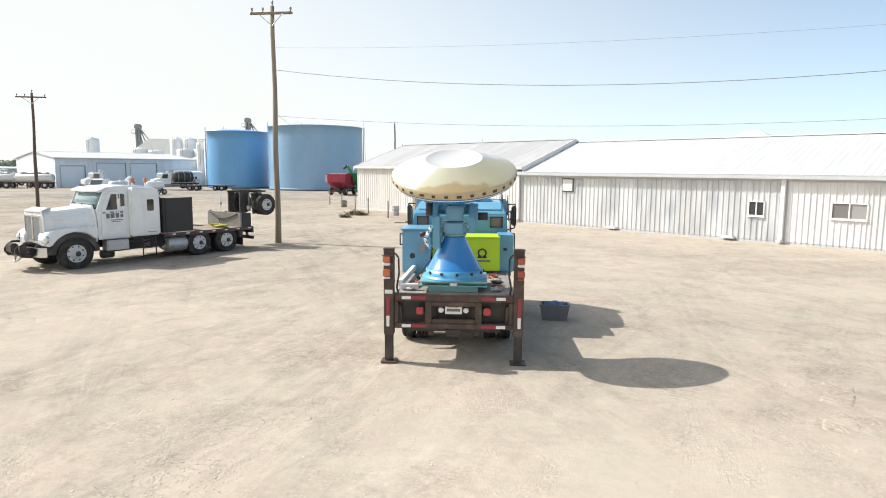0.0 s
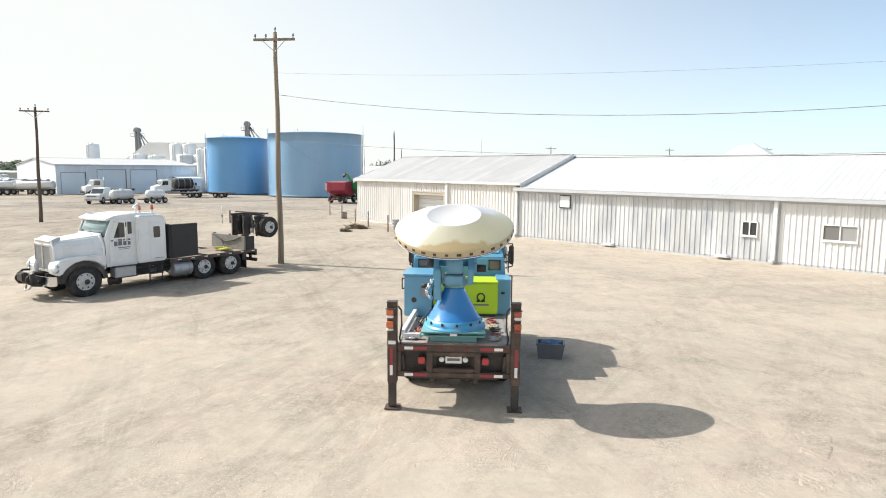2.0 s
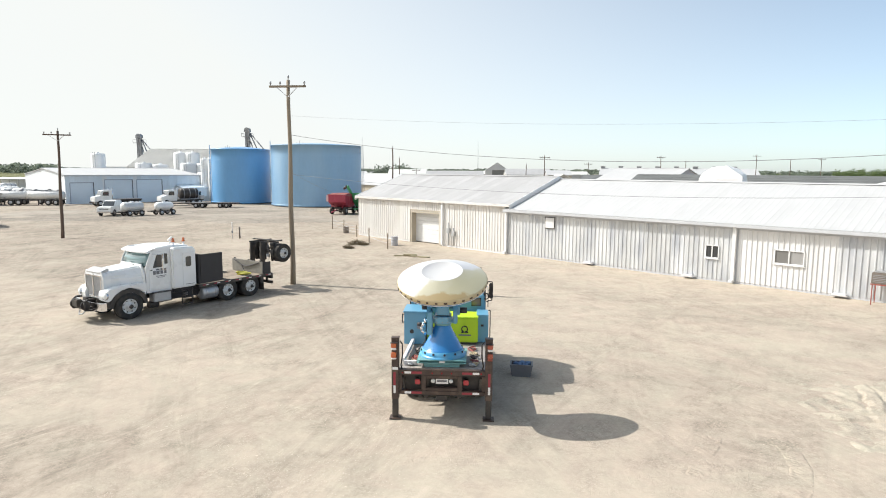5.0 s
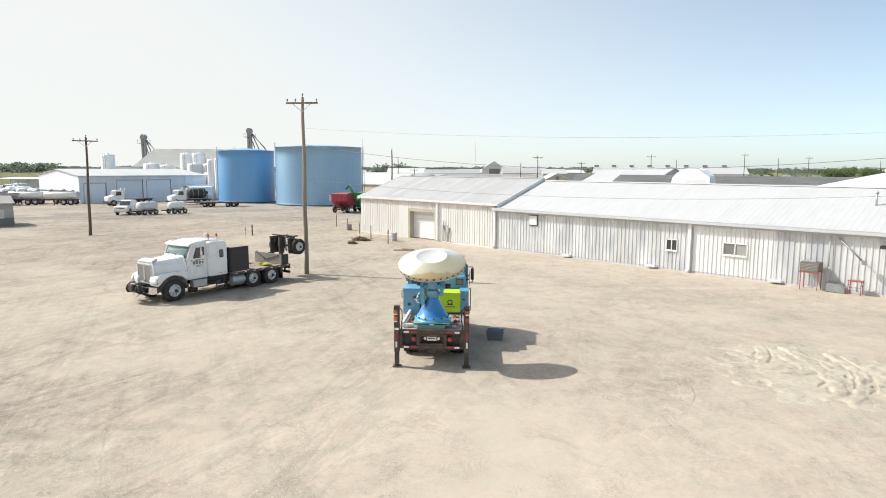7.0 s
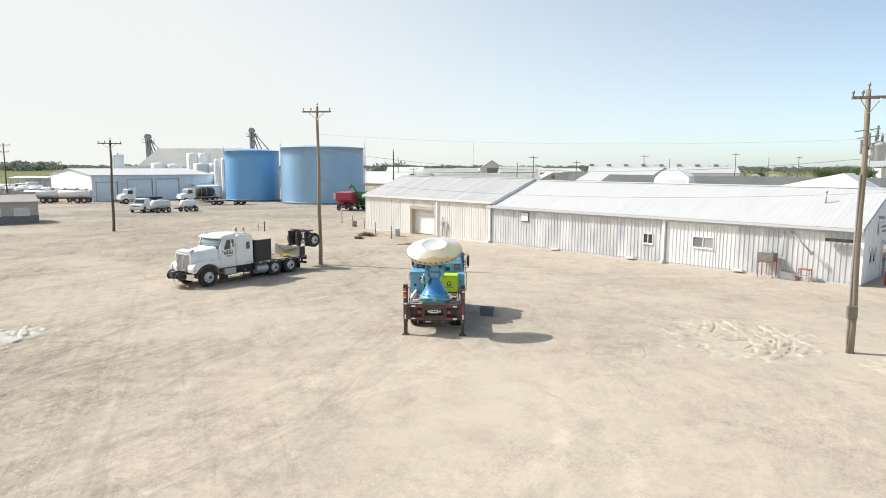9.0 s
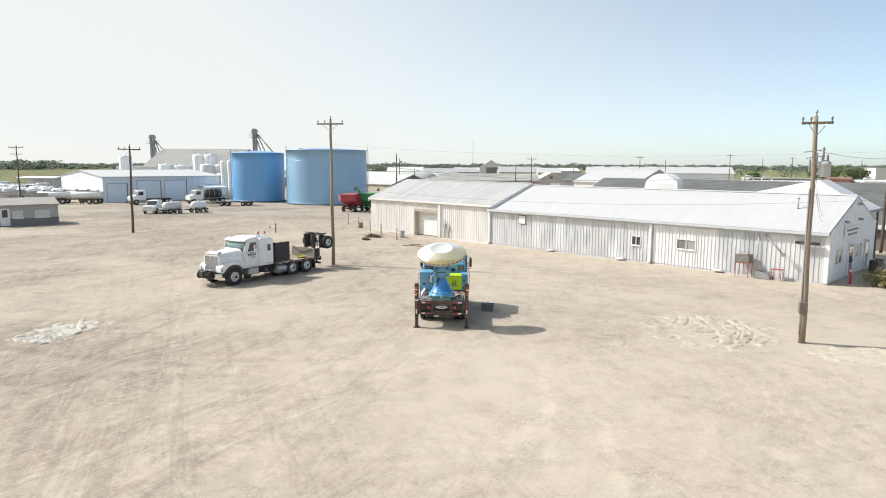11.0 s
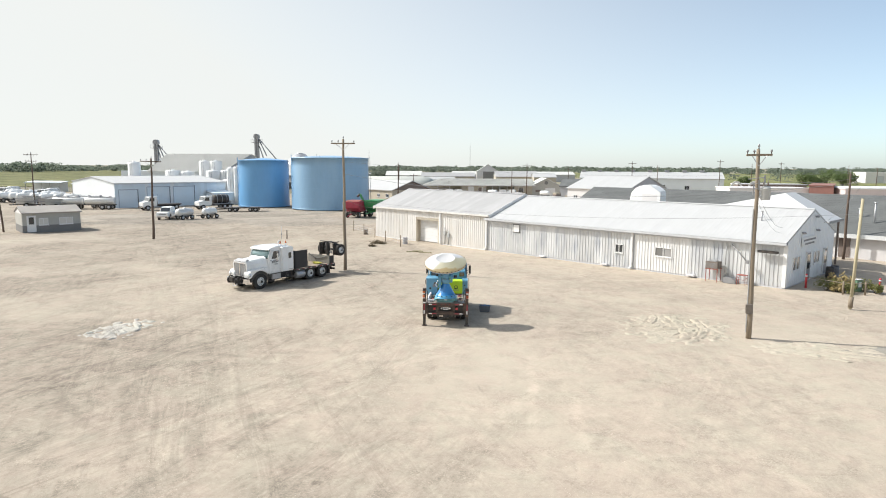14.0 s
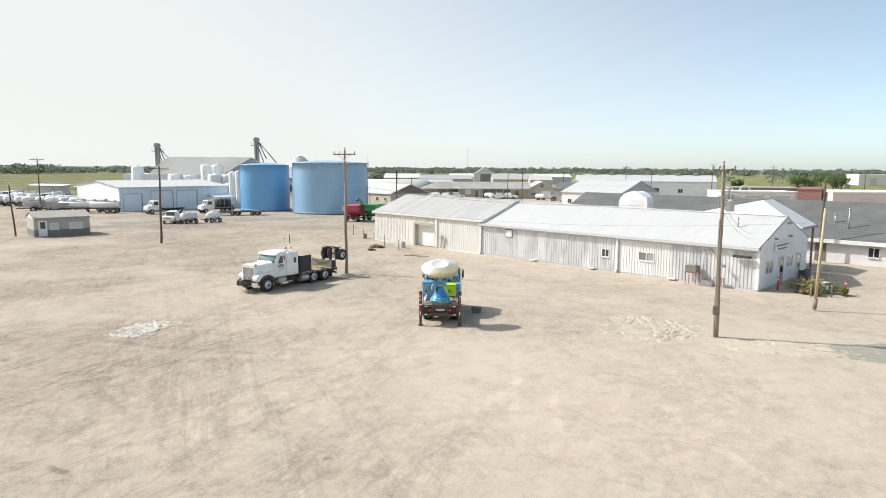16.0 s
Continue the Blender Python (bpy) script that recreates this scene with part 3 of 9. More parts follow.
def piece(name, me, parent, m):
    """One more object on a shared mesh, under its thing or part."""
    ob = new(name, me)
    ob.parent = parent
    ob.matrix_basis = m
    return ob


def solid(name, bm, material, m=None, label="", category="", group="", kind=""):
    ob = new(name, mesh_of(bm, name, material))
    if m:
        ob.matrix_basis = m
    return tagged(ob, label, category, group, kind)


def thing(name, m, label, category, group="", kind=""):
    ob = new(name)
    ob.empty_display_size = 0.3
    ob.matrix_basis = m
    return tagged(ob, label, category, group, kind)


# ---- ground ----
def ground_z(x, y):
    """The yard's gentle unevenness: a little lower all round the radar truck."""
    z = 0.0
    if -60 < x < 60 and -60 < y < 80:
        z = 0.05 * noise.noise(Vector((x * 0.13, y * 0.13, 0))) + 0.02 * noise.noise(Vector((x * 0.6, y * 0.6, 3)))
        z *= 1 - 0.8 * math.exp(-(x * x + (y - 2) ** 2) / 60)
    return z - 0.01 - 0.09 * (1 - math.exp(-(x * x + (y - 2) ** 2) / 80))


def ground_sheet():
    """One sheet to the horizon: fine and slightly uneven in the yard, coarse outside it."""
    def steps(lo, hi, near, ratio, far):
        out, k = [], near
        x = hi
        inner = list(np.arange(lo, hi + 0.01, near))
        left, right = [], []
        x = hi
        while x < far:
            k *= ratio
            x += k
            right.append(x)
        k, x = near, lo
        while x > -far:
            k *= ratio
            x -= k
            left.append(x)
        return left[::-1] + inner + right
    xs, ys = steps(-45, 45, 1.0, 1.35, 4300), steps(-42, 60, 1.0, 1.35, 4300)
    bm = B()
    grid = []
    for y in ys:
        row = []
        for x in xs:
            row.append(bm.verts.new((x, y, ground_z(x, y))))
        grid.append(row)
    for j in range(len(ys) - 1):
        for i in range(len(xs) - 1):
            f = bm.faces.new((grid[j][i], grid[j][i + 1], grid[j + 1][i + 1], grid[j + 1][i]))
            f.smooth = True
            cx, cy = (xs[i] + xs[i + 1]) / 2, (ys[j] + ys[j + 1]) / 2
            f.material_index = 1 if (abs(cx) > 150 or cy > 170) else 0
    return solid("ground", bm, [yard_dirt, far_ground], None, "pale sandy dirt yard with wheel marks and gravel", "ground", kind="structure")


ground_sheet()


def field(x0, x1, y0, y1, z, turn, label, material=None):
    bm = B()
    box(bm, x0, x1, y0, y1, -0.2, z)
    return solid("field", bm, material or field_green, pose(0, 0, 0, 0, 0, turn), label, "field", kind="structure")


# ---- buildings of the yard ----
YARD = pose(3.14, 32.54, 0, 0, 0, -43.3)         # x runs along the long front wall, y goes back from it


def sheet(width, height, ribs, depth=0.034, thick=0.006):
    """A ribbed metal sheet: front towards -y, from x 0 to width, z 0 to height."""
    bm = B()
    prof = [(0.0, 0.0)]
    step = width / ribs
    for k in range(ribs):
        c = step * (k + 0.5)
        for dx, y in ((-0.042, 0.0), (-0.026, -depth), (0.026, -depth), (0.042, 0.0)):
            prof.append((c + dx, y))
    prof.append((width, 0.0))
    for a, b in zip(prof, prof[1:]):
        lo = [bm.verts.new((p[0], p[1], z)) for p in (a, b) for z in (0, height)]
        bm.faces.new((lo[0], lo[2], lo[3], lo[1]))
    v = [bm.verts.new(p) for p in ((0, thick, 0), (width, thick, 0), (width, thick, height), (0, thick, height))]
    bm.faces.new(v[::-1])
    return bm


def seam_sheet(width, length, depth=0.008):
    """A roof sheet with a raised seam on both edges; lies in x 0..width, y 0..length."""
    bm = B()
    prof = ((0, depth), (0.02, depth), (0.045, 0), (width - 0.045, 0), (width - 0.02, depth), (width, depth))
    for a, b in zip(prof, prof[1:]):
        v = [bm.verts.new((p[0], y, p[1])) for p in (a, b) for y in (0, length)]
        bm.faces.new((v[0], v[2], v[3], v[1]))
    v = [bm.verts.new(p) for p in ((0, 0, -0.01), (width, 0, -0.01), (width, length, -0.01), (0, length, -0.01))]
    bm.faces.new(v)
    return bm


def roof_slopes(owner, x0, x1, width, eave, ridge, over, material, n, ends=0.0, thick=0.10):
    """Two slopes of one roof, each with its own sheets. Returns the deck."""
    half = width / 2
    bm = B()
    pitch = math.atan2(ridge - eave, half)
    prof = [(-over, eave - over * math.tan(pitch)), (half, ridge), (width + over, eave - over * math.tan(pitch)),
            (width + over, eave - over * math.tan(pitch) - thick), (half, ridge - thick), (-over, eave - over * math.tan(pitch) - thick)]
    prism(bm, prof, x0 - ends, x1 + ends, "x")
    deck = part("roof", bm, material, owner)
    run = (half + over) / math.cos(pitch)
    w = (x1 - x0 + 2 * ends) / n
    me = mesh_of(seam_sheet(w, run), "roof_sheet", material)
    z0 = eave - over * math.tan(pitch) + 0.012
    for k in range(n):
        piece("roof_sheet", me, deck, pose(x0 - ends + k * w, -over, z0, math.degrees(pitch), 0, 0))
        piece("roof_sheet", me, deck, pose(x0 - ends + (k + 1) * w, width + over, z0, math.degrees(pitch), 0, 180))
    bm = B()
    prism(bm, [(half - 0.16, ridge + 0.0), (half, ridge + 0.075), (half + 0.16, ridge + 0.0), (half, ridge + 0.05)], x0 - ends, x1 + ends, "x")
    part("ridge_cap", bm, material, deck)
    return deck


def sheets_between(wall, x0, x1, material, height, pitchw=0.86, ribs=3, y=-0.01, z=0.04, skip=()):
    """Fill a stretch of the front wall with sheets; skip: openings (x0, x1, z0, z1)."""
    n = max(1, round((x1 - x0) / pitchw))
    w = (x1 - x0) / n
    shared = mesh_of(sheet(w, height - z, ribs), "wall_sheet", material)
    for k in range(n):
        a, b = x0 + k * w, x0 + (k + 1) * w
        hit = [o for o in skip if o[0] < b - 0.02 and o[1] > a + 0.02]
        if not hit:
            piece("wall_sheet", shared, wall, pose(a, y, z))
            continue
        o = hit[0]
        for p, q, lo, hi in ((a, o[0], z, height), (o[1], b, z, height), (max(a, o[0]), min(b, o[1]), z, o[2]), (max(a, o[0]), min(b, o[1]), o[3], height)):
            if q - p > 0.05 and hi - lo > 0.05:
                piece("wall_sheet", mesh_of(sheet(q - p, hi - lo, max(1, round(ribs * (q - p) / w))), "wall_sheet", material), wall, pose(p, y, lo))


def slider_window(owner, x0, x1, z0, z1, y=-0.02, left=dark_glass, right=dark_glass, name="window"):
    """Two panes in a white frame with a sill, front to -y."""
    bm = B()
    f = 0.055
    for a, b, c, d in ((x0, x1, z0, z0 + f), (x0, x1, z1 - f, z1), (x0, x0 + f, z0, z1), (x1 - f, x1, z0, z1), ((x0 + x1) / 2 - 0.03, (x0 + x1) / 2 + 0.03, z0, z1)):
        box(bm, a, b, y - 0.05, y + 0.06, c, d)
    frame_ob = part(name, bm, trim_white, owner)
    mid = (x0 + x1) / 2
    for a, b, g in ((x0 + f, mid - 0.03, left), (mid + 0.03, x1 - f, right)):
        bm = B()
        box(bm, a, b, y + 0.0, y + 0.012, z0 + f, z1 - f)
        part("pane", bm, g, frame_ob)
    bm = B()
    box(bm, x0 - 0.04, x1 + 0.04, y - 0.09, y + 0.02, z0 - 0.06, z0)
    part("sill", soft(bm, 0.01), trim_white, frame_ob)
    return frame_ob


def wall_box(bm, x0, x1, y0, y1, z0, z1, t, holes=()):
    """Four walls of thickness t; holes in the front one: (x0, x1, z0, z1)."""
    xs = sorted({x0, x1, *[h for o in holes for h in o[:2]]})
    zs = sorted({z0, z1, *[h for o in holes for h in o[2:]]})
    for a, b in zip(xs, xs[1:]):
        for c, d in zip(zs, zs[1:]):
            if not any(o[0] <= a and b <= o[1] and o[2] <= c and d <= o[3] for o in holes):
                box(bm, a, b, y0, y0 + t, c, d)
    box(bm, x0, x1, y1 - t, y1, z0, z1)
    box(bm, x0, x0 + t, y0 + t, y1 - t, z0, z1)
    box(bm, x1 - t, x1, y0 + t, y1 - t, z0, z1)


def gable(bm, x0, x1, width, eave, ridge, inset=0.0):
    prism(bm, [(inset, eave), (width - inset, eave), (width / 2, ridge - inset * 2 * (ridge - eave) / width)], x0, x1, "x")


def long_shop():
    """The long white metal shop: three stretches of siding, two windows, hatch, downspout, gable front with door and sign."""
    L, W, E, R = 29.2, 11.8, 3.42, 5.48
    ob = thing("metal_shop", YARD, "long low shop clad in white and galvanised ribbed metal", "building")
    holes = [(15.25, 16.05, 1.22, 1.98), (19.0, 20.5, 1.28, 2.06)]
    bm = B()
    wall_box(bm, 0, L, 0, W, -0.3, 3.2, 0.14, holes)
    gable(bm, L - 0.14, L, W, 3.2, R - 0.12)
    bmesh.ops.remove_doubles(bm, verts=bm.verts[:], dist=0.0005)
    wall = part("wall", bm, fascia_grey, ob)
    roof_slopes(ob, 0.02, L, W, E, R, 0.35, roof_white, 84, 0.0)
    for a, b, k in ((0.0, 16.7, galvanised), (17.1, 22.0, white_metal), (22.0, L - 0.12, galvanised)):
        sheets_between(wall, a, b, k, 3.10, skip=holes)
    bm = B()
    box(bm, 0, L + 0.02, -0.34, -0.02, 3.10, 3.19)
    part("soffit", bm, fascia_grey, ob)
    bm = B()
    prism(bm, [(-0.36, 3.11), (-0.36, 3.27), (-0.40, 3.27), (-0.40, 3.11)], 0, L + 0.02, "x")
    part("fascia", bm, fascia_grey, ob)
    bm = B()
    prism(bm, [(0, 3.1), (-0.06, 3.1), (-0.06, 2.98), (0, 2.98)], 0.02, L - 0.14, "x", pose(0, -0.035, 0))
    part("header_board", bm, fascia_grey, ob)
    slider_window(ob, *holes[0], left=dark_glass, right=dark_glass)
    slider_window(ob, *holes[1], left=grey_glass, right=pale_glass)
    bm = B()
    box(bm, 3.75, 4.5, -0.12, -0.03, 2.15, 2.88)
    hatch = part("hatch", soft(bm, 0.015), trim_white, ob, "square white hatch with dark edge")
    bm = B()
    for a, b, c, d in ((3.70, 4.55, 2.10, 2.15), (3.70, 4.55, 2.88, 2.93), (3.70, 3.75, 2.10, 2.93), (4.5, 4.56, 2.10, 2.93)):
        box(bm, a, b, -0.09, -0.02, c, d)
    part("hatch_rim", bm, black_steel, hatch)
    for s, top in ((16.9, 3.1), (0.12, 3.3)):
        bm = B()
        box(bm, s - 0.11, s + 0.11, -0.20, -0.04, 0.12, top)
        prism(bm, [(s - 0.11, 0.12), (s + 0.11, 0.12), (s + 0.11, 0.0), (s - 0.11, 0.0)], -0.42, -0.04, "y")
        part("downspout", soft(bm, 0.02), trim_white, ob)
    bm = B()
    box(bm, L - 0.24, L + 0.03, -0.06, 0.10, 0.0, 3.1)
    part("corner_trim", bm, trim_white, ob)
    # small splash blocks along the wall's foot
    for s in (7.1, 14.0, 21.9):
        bm = B()
        prism(bm, [(s, 0.0), (s + 0.75, 0.0), (s + 0.65, 0.12), (s + 0.05, 0.12)], -0.42, -0.05, "y")
        part("splash_block", soft(bm, 0.02), stucco, ob)
    # gable front: sheets, doors, windows, sign, wall lamps
    face = pose(L + 0.012, 0, 0, 0, 0, 90)
    gwall = part("gable_front", prism(B(), [(0, 0), (W, 0), (W, E - 0.12), (W / 2, R - 0.14), (0, E - 0.12)], L, L + 0.012, "x"), shed_white, ob)
    n = 14
    for k in range(n):
        a, b = W * k / n, W * (k + 1) / n
        m = (a + b) / 2
        h = E - 0.16 + (R - E) * (1 - abs(m - W / 2) / (W / 2)) - 0.10
        piece("gable_sheet", mesh_of(sheet(b - a, h, 2, 0.02), "gable_sheet", shed_white), gwall, face @ pose(a, -0.002, 0.02))
    for a, b, z1, dark in ((4.4, 5.35, 2.15, dark_glass), (8.9, 9.75, 2.1, dark_glass)):
        bm = B()
        box(bm, a, b, -0.08, -0.03, 0.02, z1)
        d = part("door", soft(bm, 0.01), grey_steel, ob, "dark glazed shop door")
        d.matrix_basis = face
        bm = B()
        for p, q, r, s in ((a - 0.08, a, 0, z1 + 0.08), (b, b + 0.08, 0, z1 + 0.08), (a - 0.08, b + 0.08, z1, z1 + 0.08)):
            box(bm, p, q, -0.11, -0.02, r, s)
        part("door_frame", bm, trim_white, d)
        bm = B()
        box(bm, a + 0.12, b - 0.12, -0.09, -0.081, 0.9, z1 - 0.15)
        part("pane", bm, dark, d)
        bm = B()
        tube(bm, (b - 0.1, -0.13, 0.95), (b - 0.1, -0.13, 1.15), 0.02)
        part("handle", bm, galv_steel, d)
    for a, b, c, d in ((1.2, 2.9, 1.05, 2.1), (6.3, 7.8, 1.1, 2.1)):
        w = slider_window(ob, a, b, c, d, left=dark_glass, right=dark_glass)
        w.matrix_basis = face
    sign = part("sign_board", soft(box(B(), 2.9, 6.4, -0.13, -0.06, 2.75, 3.45), 0.01), trim_white, ob, "white sign board with grey bars of writing")
    sign.matrix_basis = face
    for a, b, z in ((3.2, 6.1, 3.22), (3.5, 5.8, 2.93)):
        part("lettering_bar", box(B(), a, b, -0.137, -0.13, z - 0.07, z + 0.07), grey_text, sign)
    for k, z in ((2.9, 3.75), (6.4, 3.75), (5.9, 4.85)):
        bm = B()
        lathe(bm, [(0, 0), (0.13, 0), (0.16, 0.10), (0.05, 0.18), (0, 0.18)], 10, pose(k, -0.2, z))
        tube(bm, (k, -0.02, z + 0.12), (k, -0.2, z + 0.16), 0.025, seg=6)
        part("wall_lamp", bm, grey_steel, ob).matrix_basis = face
    # roof pipes
    for x, y, h in ((26.2, 3.2, 0.7),):
        bm = B()
        zz = E + (R - E) * y / (W / 2)
        tube(bm, (x, y, zz - 0.1), (x, y, zz + h), 0.06, seg=10)
        tube(bm, (x, y, zz + h), (x, y, zz + h + 0.1), 0.10, seg=10)
        part("vent_pipe", bm, galv_steel, ob)
    # long lamp box under the eave
    part("strip_lamp", soft(box(B(), 27.3, 28.7, -0.5, -0.2, 2.46, 2.64), 0.02), black_steel, ob, "dark strip lamp under the eave")
    return ob


long_shop()


def tall_shop():
    """The cream metal barn at the shop's end: roll door, ribbed sheets, broad rake boards."""
    X0, X1, W, E, R = -18.5, -0.04, 11.4, 3.72, 5.68
    ob = thing("metal_barn", YARD, "cream ribbed-metal barn with a pale garage door", "building")
    holes = [(-10.75, -7.2, -0.3, 2.6)]
    bm = B()
    wall_box(bm, X0, X1, -0.06, W, -0.3, 3.66, 0.14, holes)
    gable(bm, X1 - 0.14, X1, W, 3.66, R - 0.12)
    gable(bm, X0, X0 + 0.14, W, 3.66, R - 0.12)
    wall = part("wall", bm, trim_white, ob)
    roof_slopes(ob, X0, X1 + 0.35, W, E, R, 0.3, roof_worn, 26, 0.25)
    sheets_between(wall, X0, X1, cream_metal, 3.58, skip=holes, y=-0.075)
    half, p = W / 2, math.atan2(R - E, W / 2)
    for x in (X0 - 0.30, X1 + 0.60):
        bm = B()
        for s in (0, 1):
            pts = [(-0.3, E - 0.3 * math.tan(p) + 0.05), (half, R + 0.05), (half, R - 0.33), (-0.3, E - 0.3 * math.tan(p) - 0.33)]
            if s:
                pts = [(W - a, b) for a, b in pts][::-1]
            prism(bm, pts, x, x + 0.05, "x")
        part("rake_board", bm, trim_white, ob)
    bm = B()
    prism(bm, [(-0.3, 3.48), (-0.3, 3.66), (-0.36, 3.66), (-0.36, 3.48)], X0 - 0.2, X1 + 0.6, "x")
    box(bm, X0, X1 + 0.5, -0.3, -0.08, 3.50, 3.56)
    part("fascia", bm, cream_metal, ob)
    # door set back in a deep opening
    for k in range(7):
        z = -0.05 + k * 0.37
        bm = B()
        prism(bm, [(0.42, z + 0.01), (0.46, z + 0.01), (0.46, z + 0.368), (0.42, z + 0.368), (0.412, z + 0.35), (0.412, z + 0.02)], -10.7, -7.25, "x")
        part("door_panel", bm, trim_white, ob)
    bm = B()
    box(bm, -10.85, -10.7, -0.10, 0.5, -0.2, 2.7)
    box(bm, -7.25, -7.1, -0.10, 0.5, -0.2, 2.7)
    box(bm, -10.7, -7.25, -0.10, 0.5, 2.5, 2.7)
    part("door_frame", bm, tan_wall, ob)
    part("door_trim", box(box(box(B(), -10.93, -10.85, -0.13, -0.02, -0.2, 2.78), -7.1, -7.02, -0.13, -0.02, -0.2, 2.78), -10.85, -7.1, -0.13, -0.101, 2.7, 2.78), tan_wall, ob)
    bm = B()
    box(bm, -6.9, -6.66, -0.26, -0.09, 0.0, 3.5)
    part("downspout", soft(bm, 0.02), trim_white, ob)
    for k, h in ((-6.0, 1.9), (-5.4, 1.5)):
        bm = B()
        tube(bm, (k, -0.22, 0), (k, -0.22, h), 0.05, seg=8)
        box(bm, k - 0.13, k + 0.13, -0.3, -0.1, h * 0.55, h * 0.55 + 0.4)
        part("meter_pipe", bm, grey_panel, ob)
    return ob


tall_shop()


def plain_house(name, m, L, W, E, R, wall_mat, roof_mat, label, gable_mat=None, over=0.3, windows=(), doors=(), n=0, category="building", ends=0.25):
    """A gabled house: front along x at y 0. windows, doors: (x0, x1, z0, z1) on the front."""
    ob = thing(name, m, label, category)
    bm = B()
    box(bm, 0, L, 0, W, -0.4, E)
    part("wall", bm, wall_mat, ob)
    bm = B()
    part("gable", gable(bm, 0.0, 0.15, W, E, R - 0.1) or bm, gable_mat or wall_mat, ob)
    bm = B()
    part("gable", gable(bm, L - 0.15, L, W, E, R - 0.1) or bm, gable_mat or wall_mat, ob)
    if n:
        roof_slopes(ob, 0, L, W, E + 0.08, R, over, roof_mat, n, ends)
    else:
        half, p = W / 2, (R - E) / (W / 2)
        bm = B()
        prism(bm, [(-over, E - over * p), (half, R), (W + over, E - over * p), (W + over, E - over * p + 0.16), (half, R + 0.16), (-over, E - over * p + 0.16)], -ends, L + ends, "x")
        part("roof", bm, roof_mat, ob)
    for a, b, c, d in windows:
        slider_window(ob, a, b, c, d, y=-0.05)
    for a, b, c, d in doors:
        dr = part("door", soft(box(B(), a, b, -0.06, 0.02, c, d), 0.01), fascia_grey, ob)
        bm = B()
        for p, q, r, s in ((a - 0.1, a, c, d + 0.1), (b, b + 0.1, c, d + 0.1), (a, b, d, d + 0.1)):
            box(bm, p, q, -0.09, 0.0, r, s)
        part("door_frame", bm, trim_white, dr)
    return ob


def near(x, y, z=0.0, turn=0.0):
    return YARD @ pose(x, y, z, 0, 0, turn)


# white-roofed wing behind the shop, its gable towards the shop
def rear_wing():
    ob = thing("rear_wing", near(17.4, 11.95), "white-roofed canopy joined to the back of the shop", "building")
    Wd, Lg, E, R, P = 11.0, 4.6, 4.15, 6.4, 7.1
    part("wall", box(B(), 0, Wd - 2.2, 0.5, Lg - 0.6, -0.3, E - 0.2), trim_white, ob)
    bm = B()                                     # hipped towards the shop
    v = [bm.verts.new(p) for p in ((-0.4, 0, E + 0.4), (Wd + 0.3, 0, E - 0.1), (P, 1.8, R), (P, Lg, R), (-0.4, Lg, E + 0.4), (Wd + 0.3, Lg, E - 0.1))]
    for f in ((0, 1, 2), (1, 5, 3, 2), (0, 2, 3, 4), (4, 3, 5), (0, 4, 5, 1)):
        bm.faces.new([v[i] for i in f])
    part("roof", bm, fresh_roof, ob)
    part("fascia", box(B(), Wd + 0.3, Wd + 0.34, -0.04, Lg, E - 0.22, E + 0.0), grey_steel, ob)
    for y in (0.3, Lg - 0.3):
        part("post", box(B(), Wd - 0.1, Wd + 0.05, y, y + 0.15, -0.3, E - 0.15), brown_wall, ob)
    return ob


rear_wing()


def grey_roof_row():
    """The long low building behind with a dark shingle roof and pale wall."""
    ob = thing("shingled_building", near(-5.6, 22.0), "long low building with dark grey shingle roof, pale walls", "building")
    L, W, E, R = 58.6, 16.0, 2.25, 5.6
    part("wall", box(B(), 0, L, 0, W, -0.4, E), stucco, ob)
    p = (R - E) / (W / 2)
    bm = B()
    prism(bm, [(-0.5, E - 0.5 * p + 0.1), (W / 2, R), (W + 0.5, E - 0.5 * p + 0.1), (W + 0.5, E - 0.5 * p + 0.24), (W / 2, R + 0.15), (-0.5, E - 0.5 * p + 0.24)], -0.4, L + 0.4, "x")
    deck = part("roof", bm, shingle, ob)
    pitch = math.degrees(math.atan(p))
    run = (W / 2 + 0.5) / math.cos(radians(pitch))
    bm = B()
    rows = 22
    for k in range(rows):
        s = run * k / rows
        c = [Vector((x, y, z)) for x, y, z in ((-0.4, s, 0.016), (L + 0.4, s, 0.016), (L + 0.4, s + run / rows, 0.006), (-0.4, s + run / rows, 0.006), (-0.4, s, 0.002), (L + 0.4, s, 0.002))]
        v = [bm.verts.new(pose(0, -0.5, E - 0.5 * p + 0.245, pitch) @ q) for q in c]
        bm.faces.new((v[0], v[1], v[2], v[3]))
        bm.faces.new((v[4], v[5], v[1], v[0]))
    part("shingle_course", bm, shingle, deck)
    part("fascia", box(B(), -0.4, L + 0.4, -0.56, -0.5, E - 0.32, E + 0.08), trim_white, ob)
    part("gable", prism(B(), [(0, E), (W, E), (W / 2, R)], 0, 0.15, "x"), stucco, ob)
    for a, b in ((37.5, 38.5), (43.1, 44.6), (48.6, 49.8)):
        slider_window(ob, a, b, 0.75, 1.75, y=-0.05)
    part("dark_door", box(B(), 32.8, 33.8, -0.05, 0, 0, 2.0), brown_wall, ob)
    for x, y, h in ((35.2, 2.0, 2.2), (33.7, 3.0, 1.1), (40.3, 6.3, 0.5)):
        bm = B()
        z = E + p * y
        tube(bm, (x, y, z - 0.1), (x, y, z + h), 0.08, seg=8)
        tube(bm, (x, y, z + h), (x, y, z + h + 0.12), 0.14, seg=8)
        part("vent_pipe", bm, galv_steel, ob)
    return ob


grey_roof_row()


